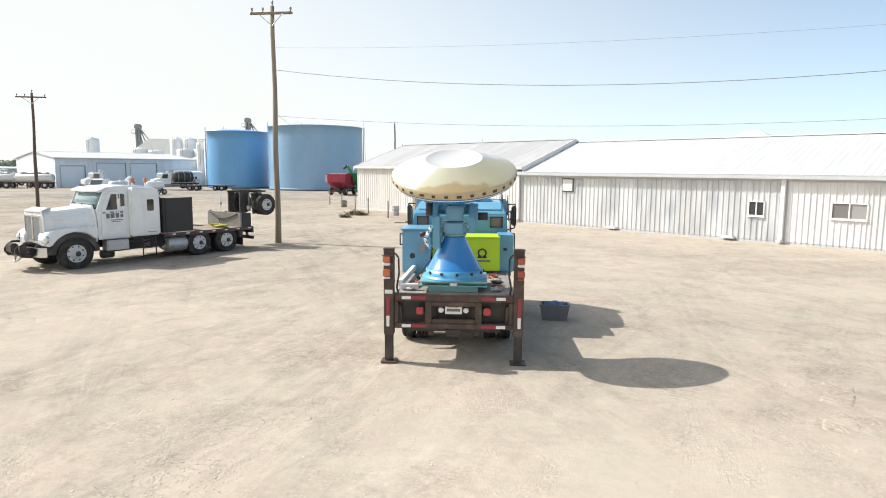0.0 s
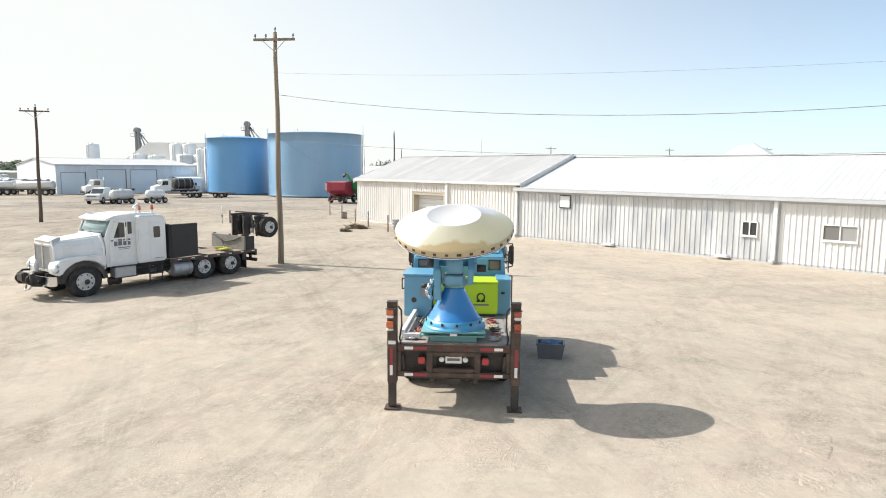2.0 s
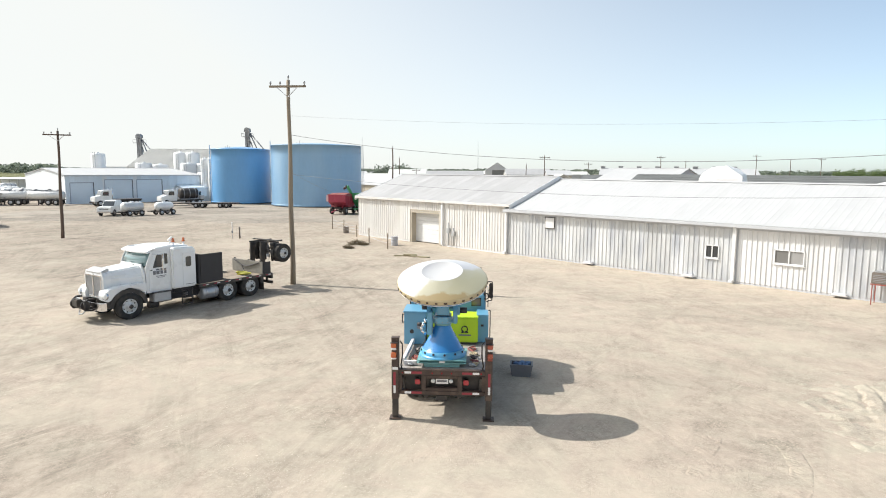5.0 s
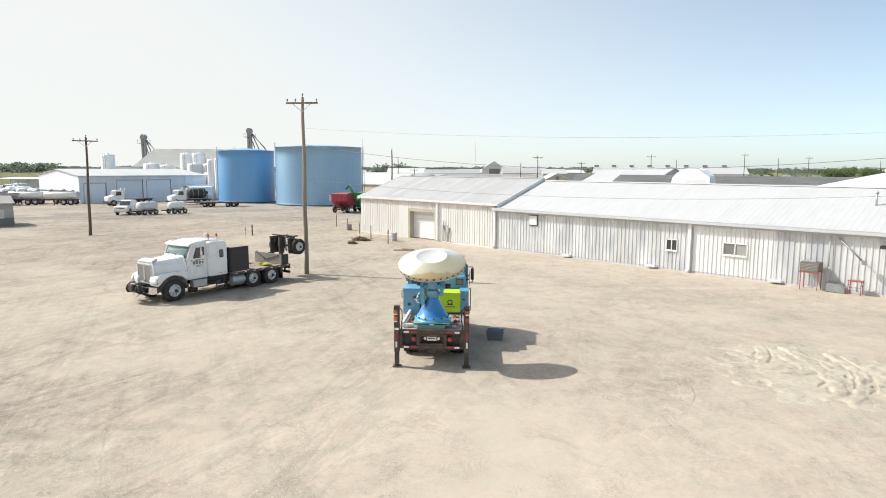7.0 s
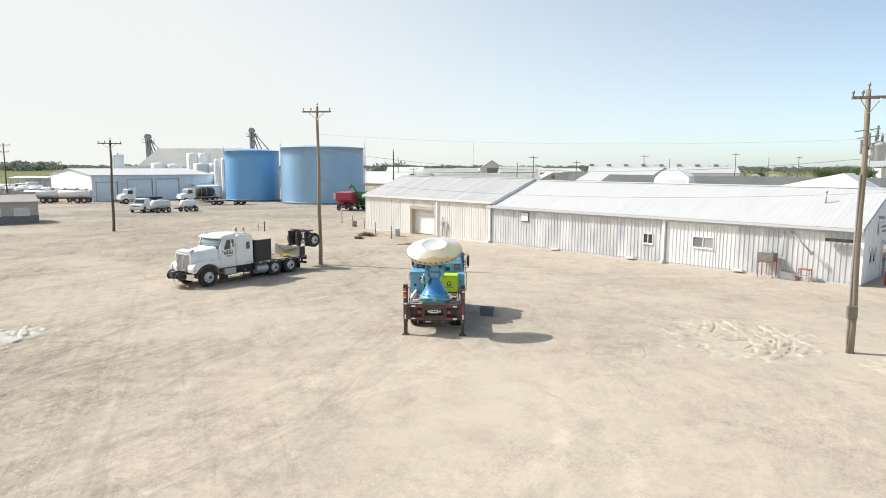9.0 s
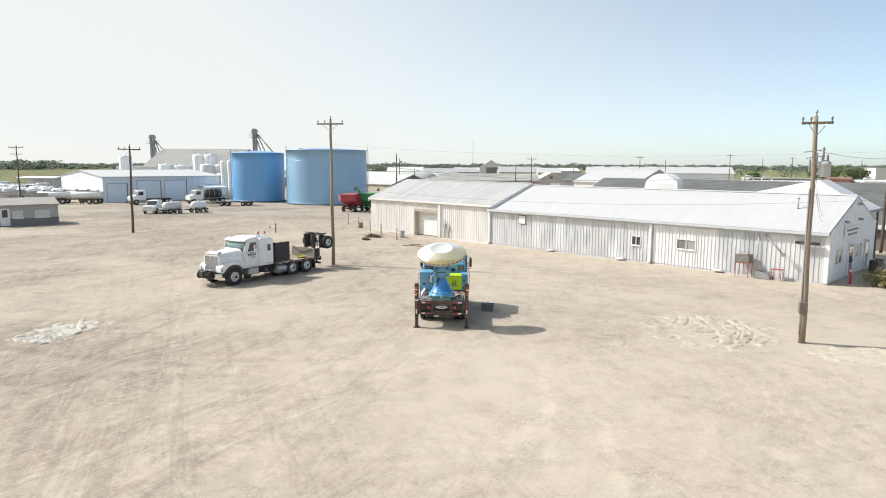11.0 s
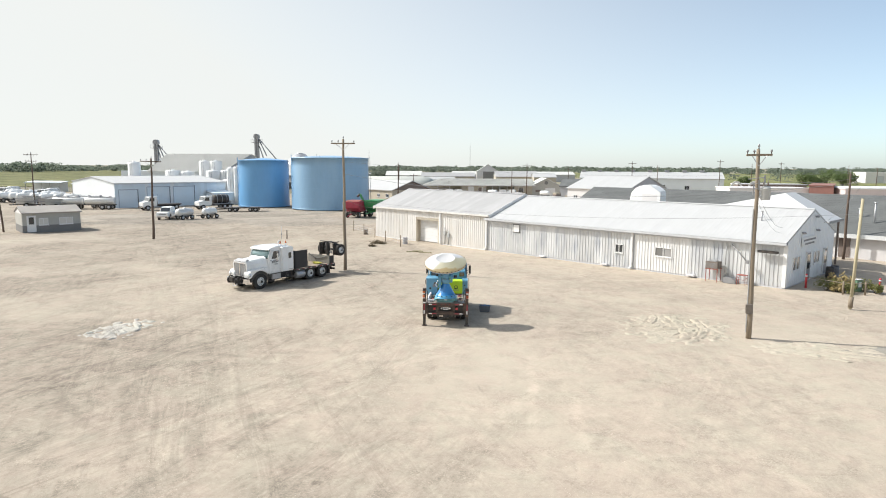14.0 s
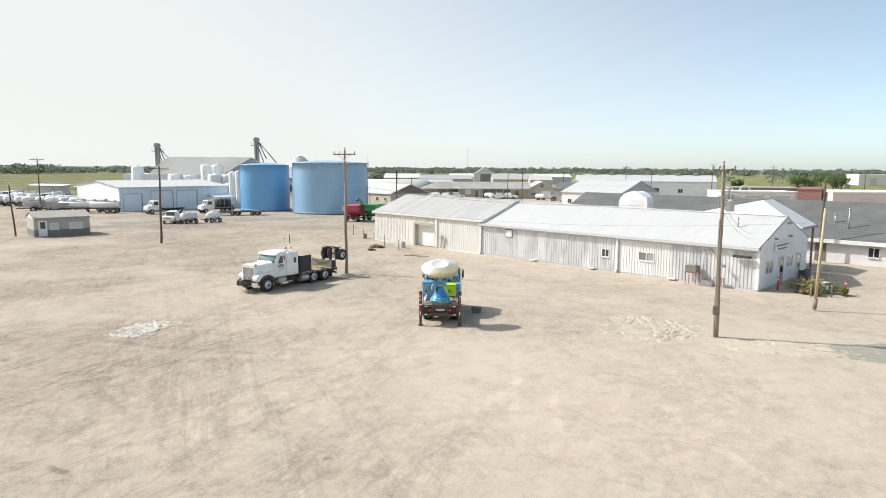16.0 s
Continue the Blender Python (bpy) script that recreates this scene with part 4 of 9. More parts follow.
def white_hoop():
    ob = thing("white_cover", near(6.2, 18.5) @ Matrix.Diagonal((1.15, 1, 1.035, 1)), "white arched cover with a gable end behind the shop", "shed")
    bm = B()
    pts = [(0, 0), (0, 5.0), (0.12, 5.55), (0.5, 6.0), (1.0, 6.3), (1.5, 6.42), (2.1, 6.25), (2.75, 5.75), (2.85, 5.2), (2.85, 0)]
    prism(bm, pts, 0, 2.4, "y")
    part("cover", bm, poly_white, ob)
    bm = B()
    prism(bm, [(1.1, 0), (3.4, 0), (3.4, 5.6), (2.2, 6.5), (1.1, 5.9)], -0.35, -0.02, "y")
    part("front", bm, trim_white, ob)
    part("opening", box(B(), 1.5, 3.1, -0.37, -0.351, 4.2, 5.4), stucco, ob)


white_hoop()


# ---- blue tanks ----
def blue_tank(x, y, r, h, material, label):
    ob = thing("storage_tank", pose(x, y, 0), label, "tank", "blue tanks")
    bm = B()
    lathe(bm, [(0, 0), (r + 0.05, 0), (r + 0.05, 0.25), (r, 0.28)] + [(r, 0.3 + (h - 0.3) * k / 6) for k in range(7)] + [(r + 0.06, h), (r + 0.06, h + 0.1), (r, h + 0.12), (r * 0.5, h + 0.42), (0, h + 0.6)], 72)
    part("shell", bm, material, ob)
    for k in range(1, 5):
        bm = B()
        z = 0.3 + (h - 0.3) * k / 5
        lathe(bm, [(r + 0.004, z - 0.02), (r + 0.018, z), (r + 0.004, z + 0.02)], 72)
        part("seam", bm, material, ob)
    for k in range(3):
        a = radians(-110 + k * 6)
        part("roof_post", tube(B(), (r * 0.75 * math.cos(a), r * 0.75 * math.sin(a), h + 0.2), (r * 0.75 * math.cos(a), r * 0.75 * math.sin(a), h + 0.75 if k == 1 else h + 0.5), 0.03, seg=5), grey_steel, ob)
    # ladder on the side
    bm = B()
    a = radians(-150)
    c, s = math.cos(a), math.sin(a)
    for d in (-0.25, 0.25):
        tube(bm, ((r + 0.2) * c - d * s, (r + 0.2) * s + d * c, 0), ((r + 0.2) * c - d * s, (r + 0.2) * s + d * c, h + 0.8), 0.03, seg=6)
    for k in range(int(h / 0.4)):
        z = 0.3 + k * 0.4
        tube(bm, ((r + 0.2) * c + 0.25 * s, (r + 0.2) * s - 0.25 * c, z), ((r + 0.2) * c - 0.25 * s, (r + 0.2) * s + 0.25 * c, z), 0.02, seg=5)
    part("ladder", bm, material, ob)
    bm = B()
    tube(bm, (0.4 * r, -r * 0.92, 1.4), (r * 0.98, -r * 0.2, 1.2), 0.08, seg=8)
    part("fill_pipe", bm, material, ob)
    return ob


blue_tank(-27.0, 95.5, 7.75, 10.1, tank_blue_pale, "large faded sky-blue steel storage tank")
blue_tank(-42.4, 100.6, 5.2, 9.6, tank_blue, "deep blue steel storage tank")


# ---- poles and wires ----
def utility_pole(x, y, h, r, material, arms=((0.35, 1.25),), turn=0.0, lean=0.0, label="weathered wooden utility pole with crossarm", extras=""):
    ob = thing("utility_pole", pose(x, y, -0.15, 0, lean, turn), label, "utility pole", "utility poles")
    bm = B()
    n = 9
    lathe(bm, [(0, 0)] + [(r * (1 - 0.42 * k / n + 0.03 * math.sin(5 * k)), h * k / n) for k in range(n + 1)] + [(0, h)], 12)
    for v in bm.verts:
        v.co.x += 0.025 * math.sin(v.co.z * 1.1)
    part("post", bm, material, ob)
    for d, half in arms:
        z = h - d
        bm = B()
        box(bm, -half, half, -r * 0.6 - 0.12, -r * 0.6, z - 0.055, z + 0.05)
        arm = part("crossarm", soft(bm, 0.012), material, ob)
        for x0 in (-half * 0.92, -half * 0.4, half * 0.92):
            bm = B()
            lathe(bm, [(0, 0), (0.025, 0), (0.025, 0.08), (0.06, 0.10), (0.045, 0.16), (0.055, 0.19), (0, 0.22)], 8, pose(x0, -r * 0.6 - 0.06, z + 0.05))
            part("insulator", bm, grey_steel, arm)
        bm = B()
        for s in (-1, 1):
            tube(bm, (s * half * 0.55, -r * 0.6 - 0.13, z - 0.06), (0, -r * 0.7, z - 0.55), 0.018, seg=5)
        part("brace", bm, galv_steel, arm)
    bm = B()
    lathe(bm, [(0, 0), (0.025, 0), (0.025, 0.12), (0.06, 0.15), (0.045, 0.24), (0, 0.28)], 8, pose(0, 0, h - 0.02))
    part("top_insulator", bm, grey_steel, ob)
    if "transformer" in extras:
        bm = B()
        lathe(bm, [(0, 0), (0.25, 0), (0.27, 0.03), (0.27, 0.62), (0.29, 0.64), (0.29, 0.70), (0.16, 0.82), (0, 0.84)], 20, pose(0.40, -0.1, h - 2.55) @ Matrix.Scale(0.85, 4))
        can = part("transformer", bm, grey_panel, ob, "grey transformer can")
        for s in (-0.1, 0.1):
            bm = B()
            lathe(bm, [(0, 0), (0.035, 0), (0.05, 0.05), (0.03, 0.1), (0.05, 0.15), (0, 0.3)], 8, pose(0.40 + s, -0.1, h - 1.86))
            part("bushing", bm, brown_wall, can)
        bm = B()
        box(bm, 0.1, 0.3, -0.16, -0.04, h - 2.45, h - 2.35)
        box(bm, 0.1, 0.3, -0.16, -0.04, h - 2.15, h - 2.05)
        part("bracket", bm, galv_steel, can)
        bm = B()
        for k in range(3):
            z = h - 1.5 - 0.25 * k
            tube(bm, (-0.45 + 0.1 * k, -0.2, z), (0.35, -0.25, z + 0.1), 0.02, seg=5)
            tube(bm, (0.3 - 0.25 * k, -0.2, z - 0.3), (0.3 - 0.25 * k, -0.2, z + 0.2), 0.04, seg=7)
        part("cutout_fuse", bm, grey_steel, ob)
        bm = B()
        tube(bm, (-r - 0.02, -0.05, 0.4), (-r * 0.8, -0.05, h - 3), 0.03, seg=6)
        part("conduit", bm, galv_steel, ob)
        part("meter_box", soft(box(B(), -r - 0.12, r * 0.4, -r - 0.2, -r + 0.04, 1.4, 1.9), 0.02), rust_tin, ob)
    return ob


utility_pole(-9.15, 18.6, 11.0, 0.15, wood_pole, arms=((0.35, 1.0),), turn=-4)
utility_pole(-36.2, 39.6, 9.55, 0.15, dark_wood, turn=2, lean=1.2, label="dark wooden utility pole with crossarm")
utility_pole(15.8, -1.35, 9.78, 0.14, wood_pole, arms=((0.3, 0.6),), turn=-10, lean=-0.7, extras="transformer", label="wooden utility pole with a grey transformer can")
utility_pole(-58.7, 45.1, 6.9, 0.13, dark_wood, arms=(), lean=-3.5, label="short leaning dark wooden pole")
utility_pole(-88.5, 93.9, 11.0, 0.15, dark_wood, arms=((0.3, 1.5), (1.6, 1.2)), label="far dark utility pole with two crossarms")


def pale_pole_thing(x, y):
    ob = thing("service_pole", pose(x, y, -0.05, 0, 1.5, 0), "pale wooden service pole with a dark sleeve", "utility pole", "utility poles")
    bm = B()
    tube(bm, (0, 0, 0), (0, 0, 6.9), 0.105, 0.08, 12)
    part("post", bm, pale_pole, ob)
    part("sleeve", tube(B(), (0, 0, 0.1), (0, 0, 0.75), 0.135, 0.135, 12), wood_pole, ob)
    return ob


pale_pole_thing(25.2, 5.9)
utility_pole(-10.1, 68.6, 9.2, 0.13, dark_wood, arms=(), label="plain dark wooden pole behind the cream barn")
utility_pole(37.7, 28.4, 8.4, 0.14, dark_wood, arms=(), label="plain dark wooden pole by the shingled building")


def wire(points, r=0.012, sag=0.4, name="overhead_wire", label="thin overhead wire between the poles"):
    bm = B()
    line = []
    for a, b in zip(points, points[1:]):
        a, b = Vector(a), Vector(b)
        for k in range(25):
            t = k / 24
            line.append(a.lerp(b, t) - Vector((0, 0, 4 * sag * t * (1 - t))))
    cable(bm, line, r)
    return solid(name, bm, wire_grey, None, label, "wire", "overhead wires")


# ---- wheels ----
def tyre_bm(r=0.52, w=0.28):
    """A tyre round the x axis, with rounded shoulders and tread grooves."""
    bm = B()
    m = pose(0, 0, 0, 0, 90, 0)
    h = w / 2
    prof = [(r * 0.52, -h * 0.8), (r * 0.58, -h * 0.98), (r * 0.85, -h), (r * 0.95, -h * 0.9), (r * 0.985, -h * 0.74)]
    for k in (-0.5, 0.0, 0.5):
        prof += [(r, (k - 0.2) * h), (r, (k + 0.12) * h), (r * 0.97, (k + 0.14) * h), (r * 0.97, (k + 0.26) * h)]
    prof += [(r * 0.985, h * 0.78), (r * 0.95, h * 0.9), (r * 0.85, h), (r * 0.58, h * 0.98), (r * 0.52, h * 0.8)]
    lathe(bm, prof, 28, m)
    return bm


def rim_bm(r=0.52, w=0.28, out=-1, deep=0.05, hub=0.10):
    """A steel disc wheel with hand holes, hub and nuts; out: the side that shows (-1: -x)."""
    bm = B()
    m = pose(0, 0, 0, 0, 90 * out, 0)
    h = w / 2
    R = r * 0.54
    lathe(bm, [(R * 1.03, h * 0.86), (R, h * 0.92), (R * 0.93, h * 0.80), (R * 0.90, h * 0.80 - deep), (R * 0.62, h * 0.80 - deep * 0.7), (R * 0.55, h * 0.80 + 0.0), (R * 0.36, h * 0.80), (R * 0.34, h * 0.8 + hub), (R * 0.20, h * 0.8 + hub + 0.03), (0, h * 0.8 + hub + 0.03)], 24, m)
    for k in range(10):
        a = 2 * math.pi * k / 10
        p = Vector((R * 0.46 * math.cos(a), R * 0.46 * math.sin(a), h * 0.80))
        tube(bm, m @ p, m @ (p + Vector((0, 0, 0.035))), 0.022, seg=6)
    return bm


def hole_disc(r=0.52, w=0.28, out=-1, deep=0.05):
    """One dark hand hole of a disc wheel."""
    R, h = r * 0.57, w / 2
    p = Vector((R * 0.76, 0, h * 0.80 - deep * 0.85))
    m = pose(0, 0, 0, 0, 90 * out, 0)
    return tube(B(), m @ p, m @ (p + Vector((0, 0, 0.012))), R * 0.09, seg=8)


TYRE = mesh_of(tyre_bm(), "wheel", rubber)
RIM = {s: mesh_of(rim_bm(out=s), "rim", galv_steel) for s in (-1, 1)}
RIM_W = {s: mesh_of(rim_bm(out=s), "rim", wheel_steel) for s in (-1, 1)}
HUB = {s: mesh_of(lathe(B(), [(0.085, 0.14), (0.085, 0.232), (0.05, 0.262), (0, 0.262)], 14, pose(0, 0, 0, 0, 90 * s, 0)), "hub", black_steel) for s in (-1, 1)}
HOLE = {s: mesh_of(hole_disc(out=s), "hand_hole", black_steel) for s in (-1, 1)}


def wheel(owner, x, y, z, out, size=1.0, shiny=False, m=None):
    w = piece("wheel", TYRE, owner, (m or Matrix()) @ pose(x, y, z) @ Matrix.Scale(size, 4))
    piece("rim", (RIM_W if shiny else RIM)[out], w, Matrix())
    if shiny:
        piece("hub", HUB[out], w, Matrix())
        for k in range(8):
            piece("hand_hole", HOLE[out], w, pose(0, 0, 0, 45 * k + 22, 0, 0))
    return w


def lamp_square(owner, x, y, z, s, material, name="lamp", front=-1, label=""):
    bm = B()
    box(bm, x - s, x + s, y + front * 0.05, y, z - s, z + s)
    return part(name, soft(bm, 0.015), material, owner, label)


# ---- radar truck ----
def radar_truck():
    ob = thing("radar_truck", Matrix(), "sky-blue radar truck with raised dish, standing on outriggers", "truck")
    part("chassis_rail", soft(box(box(B(), -0.45, -0.33, 0.1, 6.3, 0.72, 1.0), 0.33, 0.45, 0.1, 6.3, 0.72, 1.0), 0.01), black_steel, ob)
    # deck with folded edge
    bm = B()
    box(bm, -1.08, 1.08, 0.14, 3.3, 1.16, 1.24)
    box(bm, -1.10, -1.02, 0.14, 3.3, 1.06, 1.25)
    box(bm, 1.02, 1.10, 0.14, 3.3, 1.06, 1.25)
    part("deck", soft(bm, 0.01), deck_plate, ob, "worn grey deck plate")
    part("deck_rail", soft(box(B(), -0.045, 0.045, -1.05, 1.05, -0.05, 0.06, pose(-0.97, 1.45, 1.36, 0, 0, -2)), 0.01), stucco, ob, "pale side rail on the deck")
    # rear frame
    def beam(x0, x1, z0, z1, y0=-0.04, y1=0.10, name="rear_beam"):
        return part(name, soft(box(B(), x0, x1, y0, y1, z0, z1), 0.012), brown_steel, ob)
    beam(-1.07, 1.07, 1.12, 1.25)
    beam(-1.07, 1.07, 0.62, 0.72)
    for s in (-1, 1):
        beam(s * 0.45 - 0.06, s * 0.45 + 0.06, 0.722, 1.118, name="rear_post")
        beam(s * 1.03 - 0.04, s * 1.03 + 0.04, 0.722, 1.118, name="rear_post")
    beam(-0.388, 0.388, 1.03, 1.116, name="rear_panel")
    beam(-0.388, 0.388, 0.724, 0.80, name="rear_panel")
    part("recess", box(B(), -1.0, 1.0, 0.16, 0.19, 0.70, 1.14), black_steel, ob)
    for s in (-1, 1):
        part("deck_stay", soft(box(B(), s * 0.9 - 0.03, s * 0.9 + 0.03, 0.02, 0.12, 0.74, 1.10, pose(0, 0, 0, 0, s * 4, 0)), 0.008), black_steel, ob)
        lamp_square(ob, s * 0.605, 0.0, 0.945, 0.066, red_plastic, "tail_lamp", label="square red tail lamp")
        part("lamp_box", box(B(), s * 0.605 - 0.05, s * 0.605 + 0.05, 0.0, 0.16, 0.89, 1.0), black_steel, ob)
        bm = B()
        lathe(bm, [(0, 0), (0.052, 0), (0.055, 0.02), (0.045, 0.04), (0, 0.05)], 16, pose(s * 0.225, 0.06, 0.95, 90, 0, 0))
        part("work_lamp", bm, clear_plastic, ob, "round white work lamp")
        part("lamp_bracket", box(B(), s * 0.225 - 0.04, s * 0.225 + 0.04, 0.06, 0.16, 0.92, 0.98), black_steel, ob)
        for z, y in ((1.185, -0.043), (0.67, -0.043)):
            for a, b, k in ((0.50, 0.76, reflect_red), (0.765, 0.93, reflect_white)):
                part("reflective_tape", box(B(), min(s * a, s * b), max(s * a, s * b), y - 0.003, y, z - 0.028, z + 0.028), k, ob)
    for x in (-0.24, 0.0, 0.24, -0.98, 0.98):
        lamp_square(ob, x, -0.04, 1.185, 0.02, red_plastic, "marker_lamp")
    plate = part("number_plate", soft(box(B(), -0.155, 0.155, 0.03, 0.04, 0.88, 1.04), 0.004), reflect_white, ob, "white number plate with dark bars")
    part("plate_bar", box(B(), -0.12, 0.12, 0.026, 0.029, 0.93, 0.98), grey_text, plate)
    part("plate_bar", box(B(), -0.09, 0.09, 0.026, 0.029, 1.005, 1.02), grey_text, plate)
    # outriggers
    for s in (-1, 1):
        leg = part("outrigger", soft(box(B(), s * 1.16 - 0.09, s * 1.16 + 0.09, -0.08, 0.10, 0.50, 2.05), 0.012), brown_steel, ob, "dark brown hydraulic outrigger leg")
        part("inner_leg", soft(box(B(), s * 1.165 - 0.072, s * 1.165 + 0.072, -0.062, 0.082, 0.03, 0.52), 0.01), black_steel, leg)
        bm = B()
        box(bm, s * 1.165 - 0.14, s * 1.165 + 0.14, -0.13, 0.15, -0.005, 0.018)
        part("foot_plate", bm, brown_steel, leg)
        part("cap", soft(box(B(), s * 1.16 - 0.1, s * 1.16 + 0.1, -0.09, 0.11, 2.05, 2.075), 0.006), brown_steel, leg)
        bm = B()
        pipe(bm, [(s * 1.05, 0.0, 1.98), (s * 0.99, 0.0, 1.9), (s * 0.985, 0.02, 1.6), (s * 1.03, 0.05, 1.35), (s * 1.0, 0.1, 1.2)], 0.017, 6)
        part("hose", bm, black_steel, leg)
        for z, h, k in ((1.885, 0.055, orange_plastic if s < 0 else faded_red), (1.80, 0.024, reflect_white), (1.645, 0.062, orange_plastic if s < 0 else faded_red), (1.555, 0.016, reflect_white if s < 0 else faded_red)):
            part("leg_lamp", soft(box(B(), s * 1.19 - 0.066, s * 1.19 + 0.066, -0.15, -0.08, z - h, z + h), 0.012), k, leg)
        part("lamp_visor", box(B(), s * 1.175 - 0.095, s * 1.175 + 0.095, -0.155, -0.08, 1.945, 1.96), black_steel, leg)
        part("reflective_tape", box(B(), s * 1.175 - 0.028, s * 1.175 + 0.028, -0.084, -0.081, 0.86, 1.20), reflect_red, leg)
        part("reflective_tape", box(B(), s * 1.175 - 0.028, s * 1.175 + 0.028, -0.084, -0.081, 0.66, 0.855), reflect_white, leg)
        part("warning_label", box(B(), s * 1.16 - 0.07, s * 1.16 + 0.07, -0.084, -0.081, 1.26, 1.33), reflect_white if s < 0 else brown_steel, leg)
    # wheels, axle, flaps, spring hangers
    for s in (-1, 1):
        wheel(ob, s * 0.98, 1.75, 0.48, s, 0.92)
        wheel(ob, s * 0.68, 1.75, 0.48, -s, 0.92)
        wheel(ob, s * 0.99, 5.2, 0.48, s, 0.92)
        part("mudguard", soft(prism(B(), [(1.05, 0.62), (1.2, 0.95), (1.45, 1.06), (2.05, 1.06), (2.3, 0.95), (2.3, 0.98), (2.06, 1.10), (1.44, 1.10), (1.17, 0.98), (1.02, 0.64)], s * 0.8 - 0.3, s * 0.8 + 0.3, "x"), 0.01), black_steel, ob)
        part("spring_hanger", box(B(), s * 0.42 - 0.05, s * 0.42 + 0.05, 0.25, 0.35, 0.42, 0.74), black_steel, ob)
        bm = B()
        for k in range(4):
            box(bm, s * 0.47 - 0.04, s * 0.47 + 0.04, 1.75 - 0.75 + 0.14 * k, 1.75 + 0.75 - 0.14 * k, 0.66 - 0.03 * k, 0.685 - 0.03 * k)
        part("leaf_spring", bm, black_steel, ob)
        part("step_plate", soft(box(B(), s * 0.5, s * 1.0, 3.3, 4.2, 0.5, 1.0), 0.02), radar_blue, ob)
    bm = B()
    tube(bm, (-0.95, 1.75, 0.48), (0.95, 1.75, 0.48), 0.075, seg=10)
    lathe(bm, [(0, -0.2), (0.16, -0.15), (0.2, 0), (0.16, 0.15), (0, 0.2)], 14, pose(0, 1.75, 0.48, 90, 0, 0))
    part("axle", bm, black_steel, ob)
    part("cross_member", soft(box(B(), -0.85, 0.85, 0.16, 0.26, 0.52, 0.62), 0.01), black_steel, ob)
    part("hitch", soft(box(B(), -0.14, 0.14, -0.02, 0.12, 0.46, 0.618), 0.02), black_steel, ob)
    # teal sub-frame below the pedestal
    bm = B()
    box(bm, -0.64, 0.60, 0.18, 1.32, 1.352, 1.375)
    box(bm, -0.64, 0.60, 0.18, 1.32, 1.42, 1.445)
    box(bm, -0.60, 0.56, 0.30, 1.2, 1.37, 1.425)
    part("base_plate", soft(bm, 0.006), teal_steel, ob, "teal steel base plate")
    part("base_block", soft(box(B(), -0.47, 0.43, 0.26, 1.25, 1.24, 1.35), 0.01), teal_steel, ob)
    part("base_tab", soft(box(B(), -0.08, 0.06, 0.165, 0.18, 1.375, 1.42), 0.004), reflect_white, ob)
    part("deck_beam", soft(box(B(), -1.0, -0.66, 0.34, 0.44, 1.26, 1.36), 0.01), stucco, ob, "pale crossbeam on the deck")
    # pedestal cone with flange and bolts
    C = pose(-0.02, 0.75, 0)
    bm = B()
    lathe(bm, [(0.53, 1.622), (0.49, 1.66), (0.205, 2.20), (0.20, 2.235), (0, 2.235)], 40, C)
    cone = part("pedestal", bm, cone_blue, ob, "glossy blue cone pedestal")
    part("flange", lathe(B(), [(0.60, 1.447), (0.60, 1.475), (0.565, 1.485), (0.555, 1.52), (0.535, 1.618), (0.50, 1.621)], 40, C), flange_blue, cone)
    for k in range(12):
        a = 2 * math.pi * (k + 0.25) / 12
        p = Vector((0.548 * math.cos(a), 0.548 * math.sin(a), 1.565))
        d = Vector((math.cos(a), math.sin(a), 0.15)).normalized()
        part("flange_pocket", tube(B(), C @ (p - d * 0.02), C @ (p + d * 0.016), 0.032, 0.03, 6), board_black, cone)
    part("bearing_ring", lathe(B(), [(0.12, 2.236), (0.225, 2.236), (0.225, 2.285), (0.12, 2.30)], 32, C), teal_steel, ob)
    # yoke and drive boxes
    part("turntable", soft(box(B(), -0.22, 0.18, 0.50, 1.02, 2.287, 2.52), 0.03), radar_blue, ob)
    part("drive_box", soft(box(B(), -0.19, 0.15, 0.40, 0.50, 2.34, 2.50), 0.015), radar_blue, ob)
    for s, x in ((-1, -0.37), (1, 0.30)):
        bm = B()
        prism(bm, [(0.52, 2.30), (1.0, 2.30), (1.05, 2.5), (0.95, 2.85), (0.62, 2.85), (0.50, 2.6)], x - 0.055, x + 0.055, "x")
        part("yoke_arm", soft(bm, 0.02), radar_blue, ob)
        part("arm_brace", soft(box(B(), min(x, -0.02), max(x, -0.02), 0.6, 0.95, 2.30, 2.40), 0.01), radar_blue, ob)
    bm = B()
    tube(bm, (-0.50, 0.78, 2.74), (0.42, 0.78, 2.74), 0.10, seg=16)
    part("elevation_shaft", bm, radar_blue, ob)
    part("gearbox", soft(box(B(), -0.17, 0.15, 0.46, 0.94, 2.53, 2.80), 0.02), radar_blue, ob)
    part("gearbox_cap", soft(box(B(), -0.13, 0.09, 0.445, 0.46, 2.57, 2.76), 0.006), radar_blue, ob)
    bm = B()
    tube(bm, (-0.56, 0.78, 2.74), (-0.425, 0.78, 2.74), 0.14, seg=16)
    part("drive_motor", bm, black_steel, ob)
    bm = B()
    prism(bm, [(0.40, 2.02), (0.62, 2.02), (0.80, 2.24), (0.80, 2.62), (0.40, 2.62)], -0.41, -0.27, "x")
    part("counter_arm", soft(bm, 0.02), radar_blue, ob)
    bm = B()
    pipe(bm, [(-0.44, 0.52, 2.42), (-0.47, 0.50, 2.32), (-0.55, 0.50, 2.22), (-0.54, 0.52, 2.12), (-0.46, 0.56, 2.02)], 0.04, 10)
    part("waveguide", bm, chrome, ob, "bright bent waveguide")
    part("azimuth_motor", tube(B(), (-0.66, 0.55, 2.27), (-0.54, 0.55, 2.27), 0.045, seg=14), board_black, ob, "black drive motor")
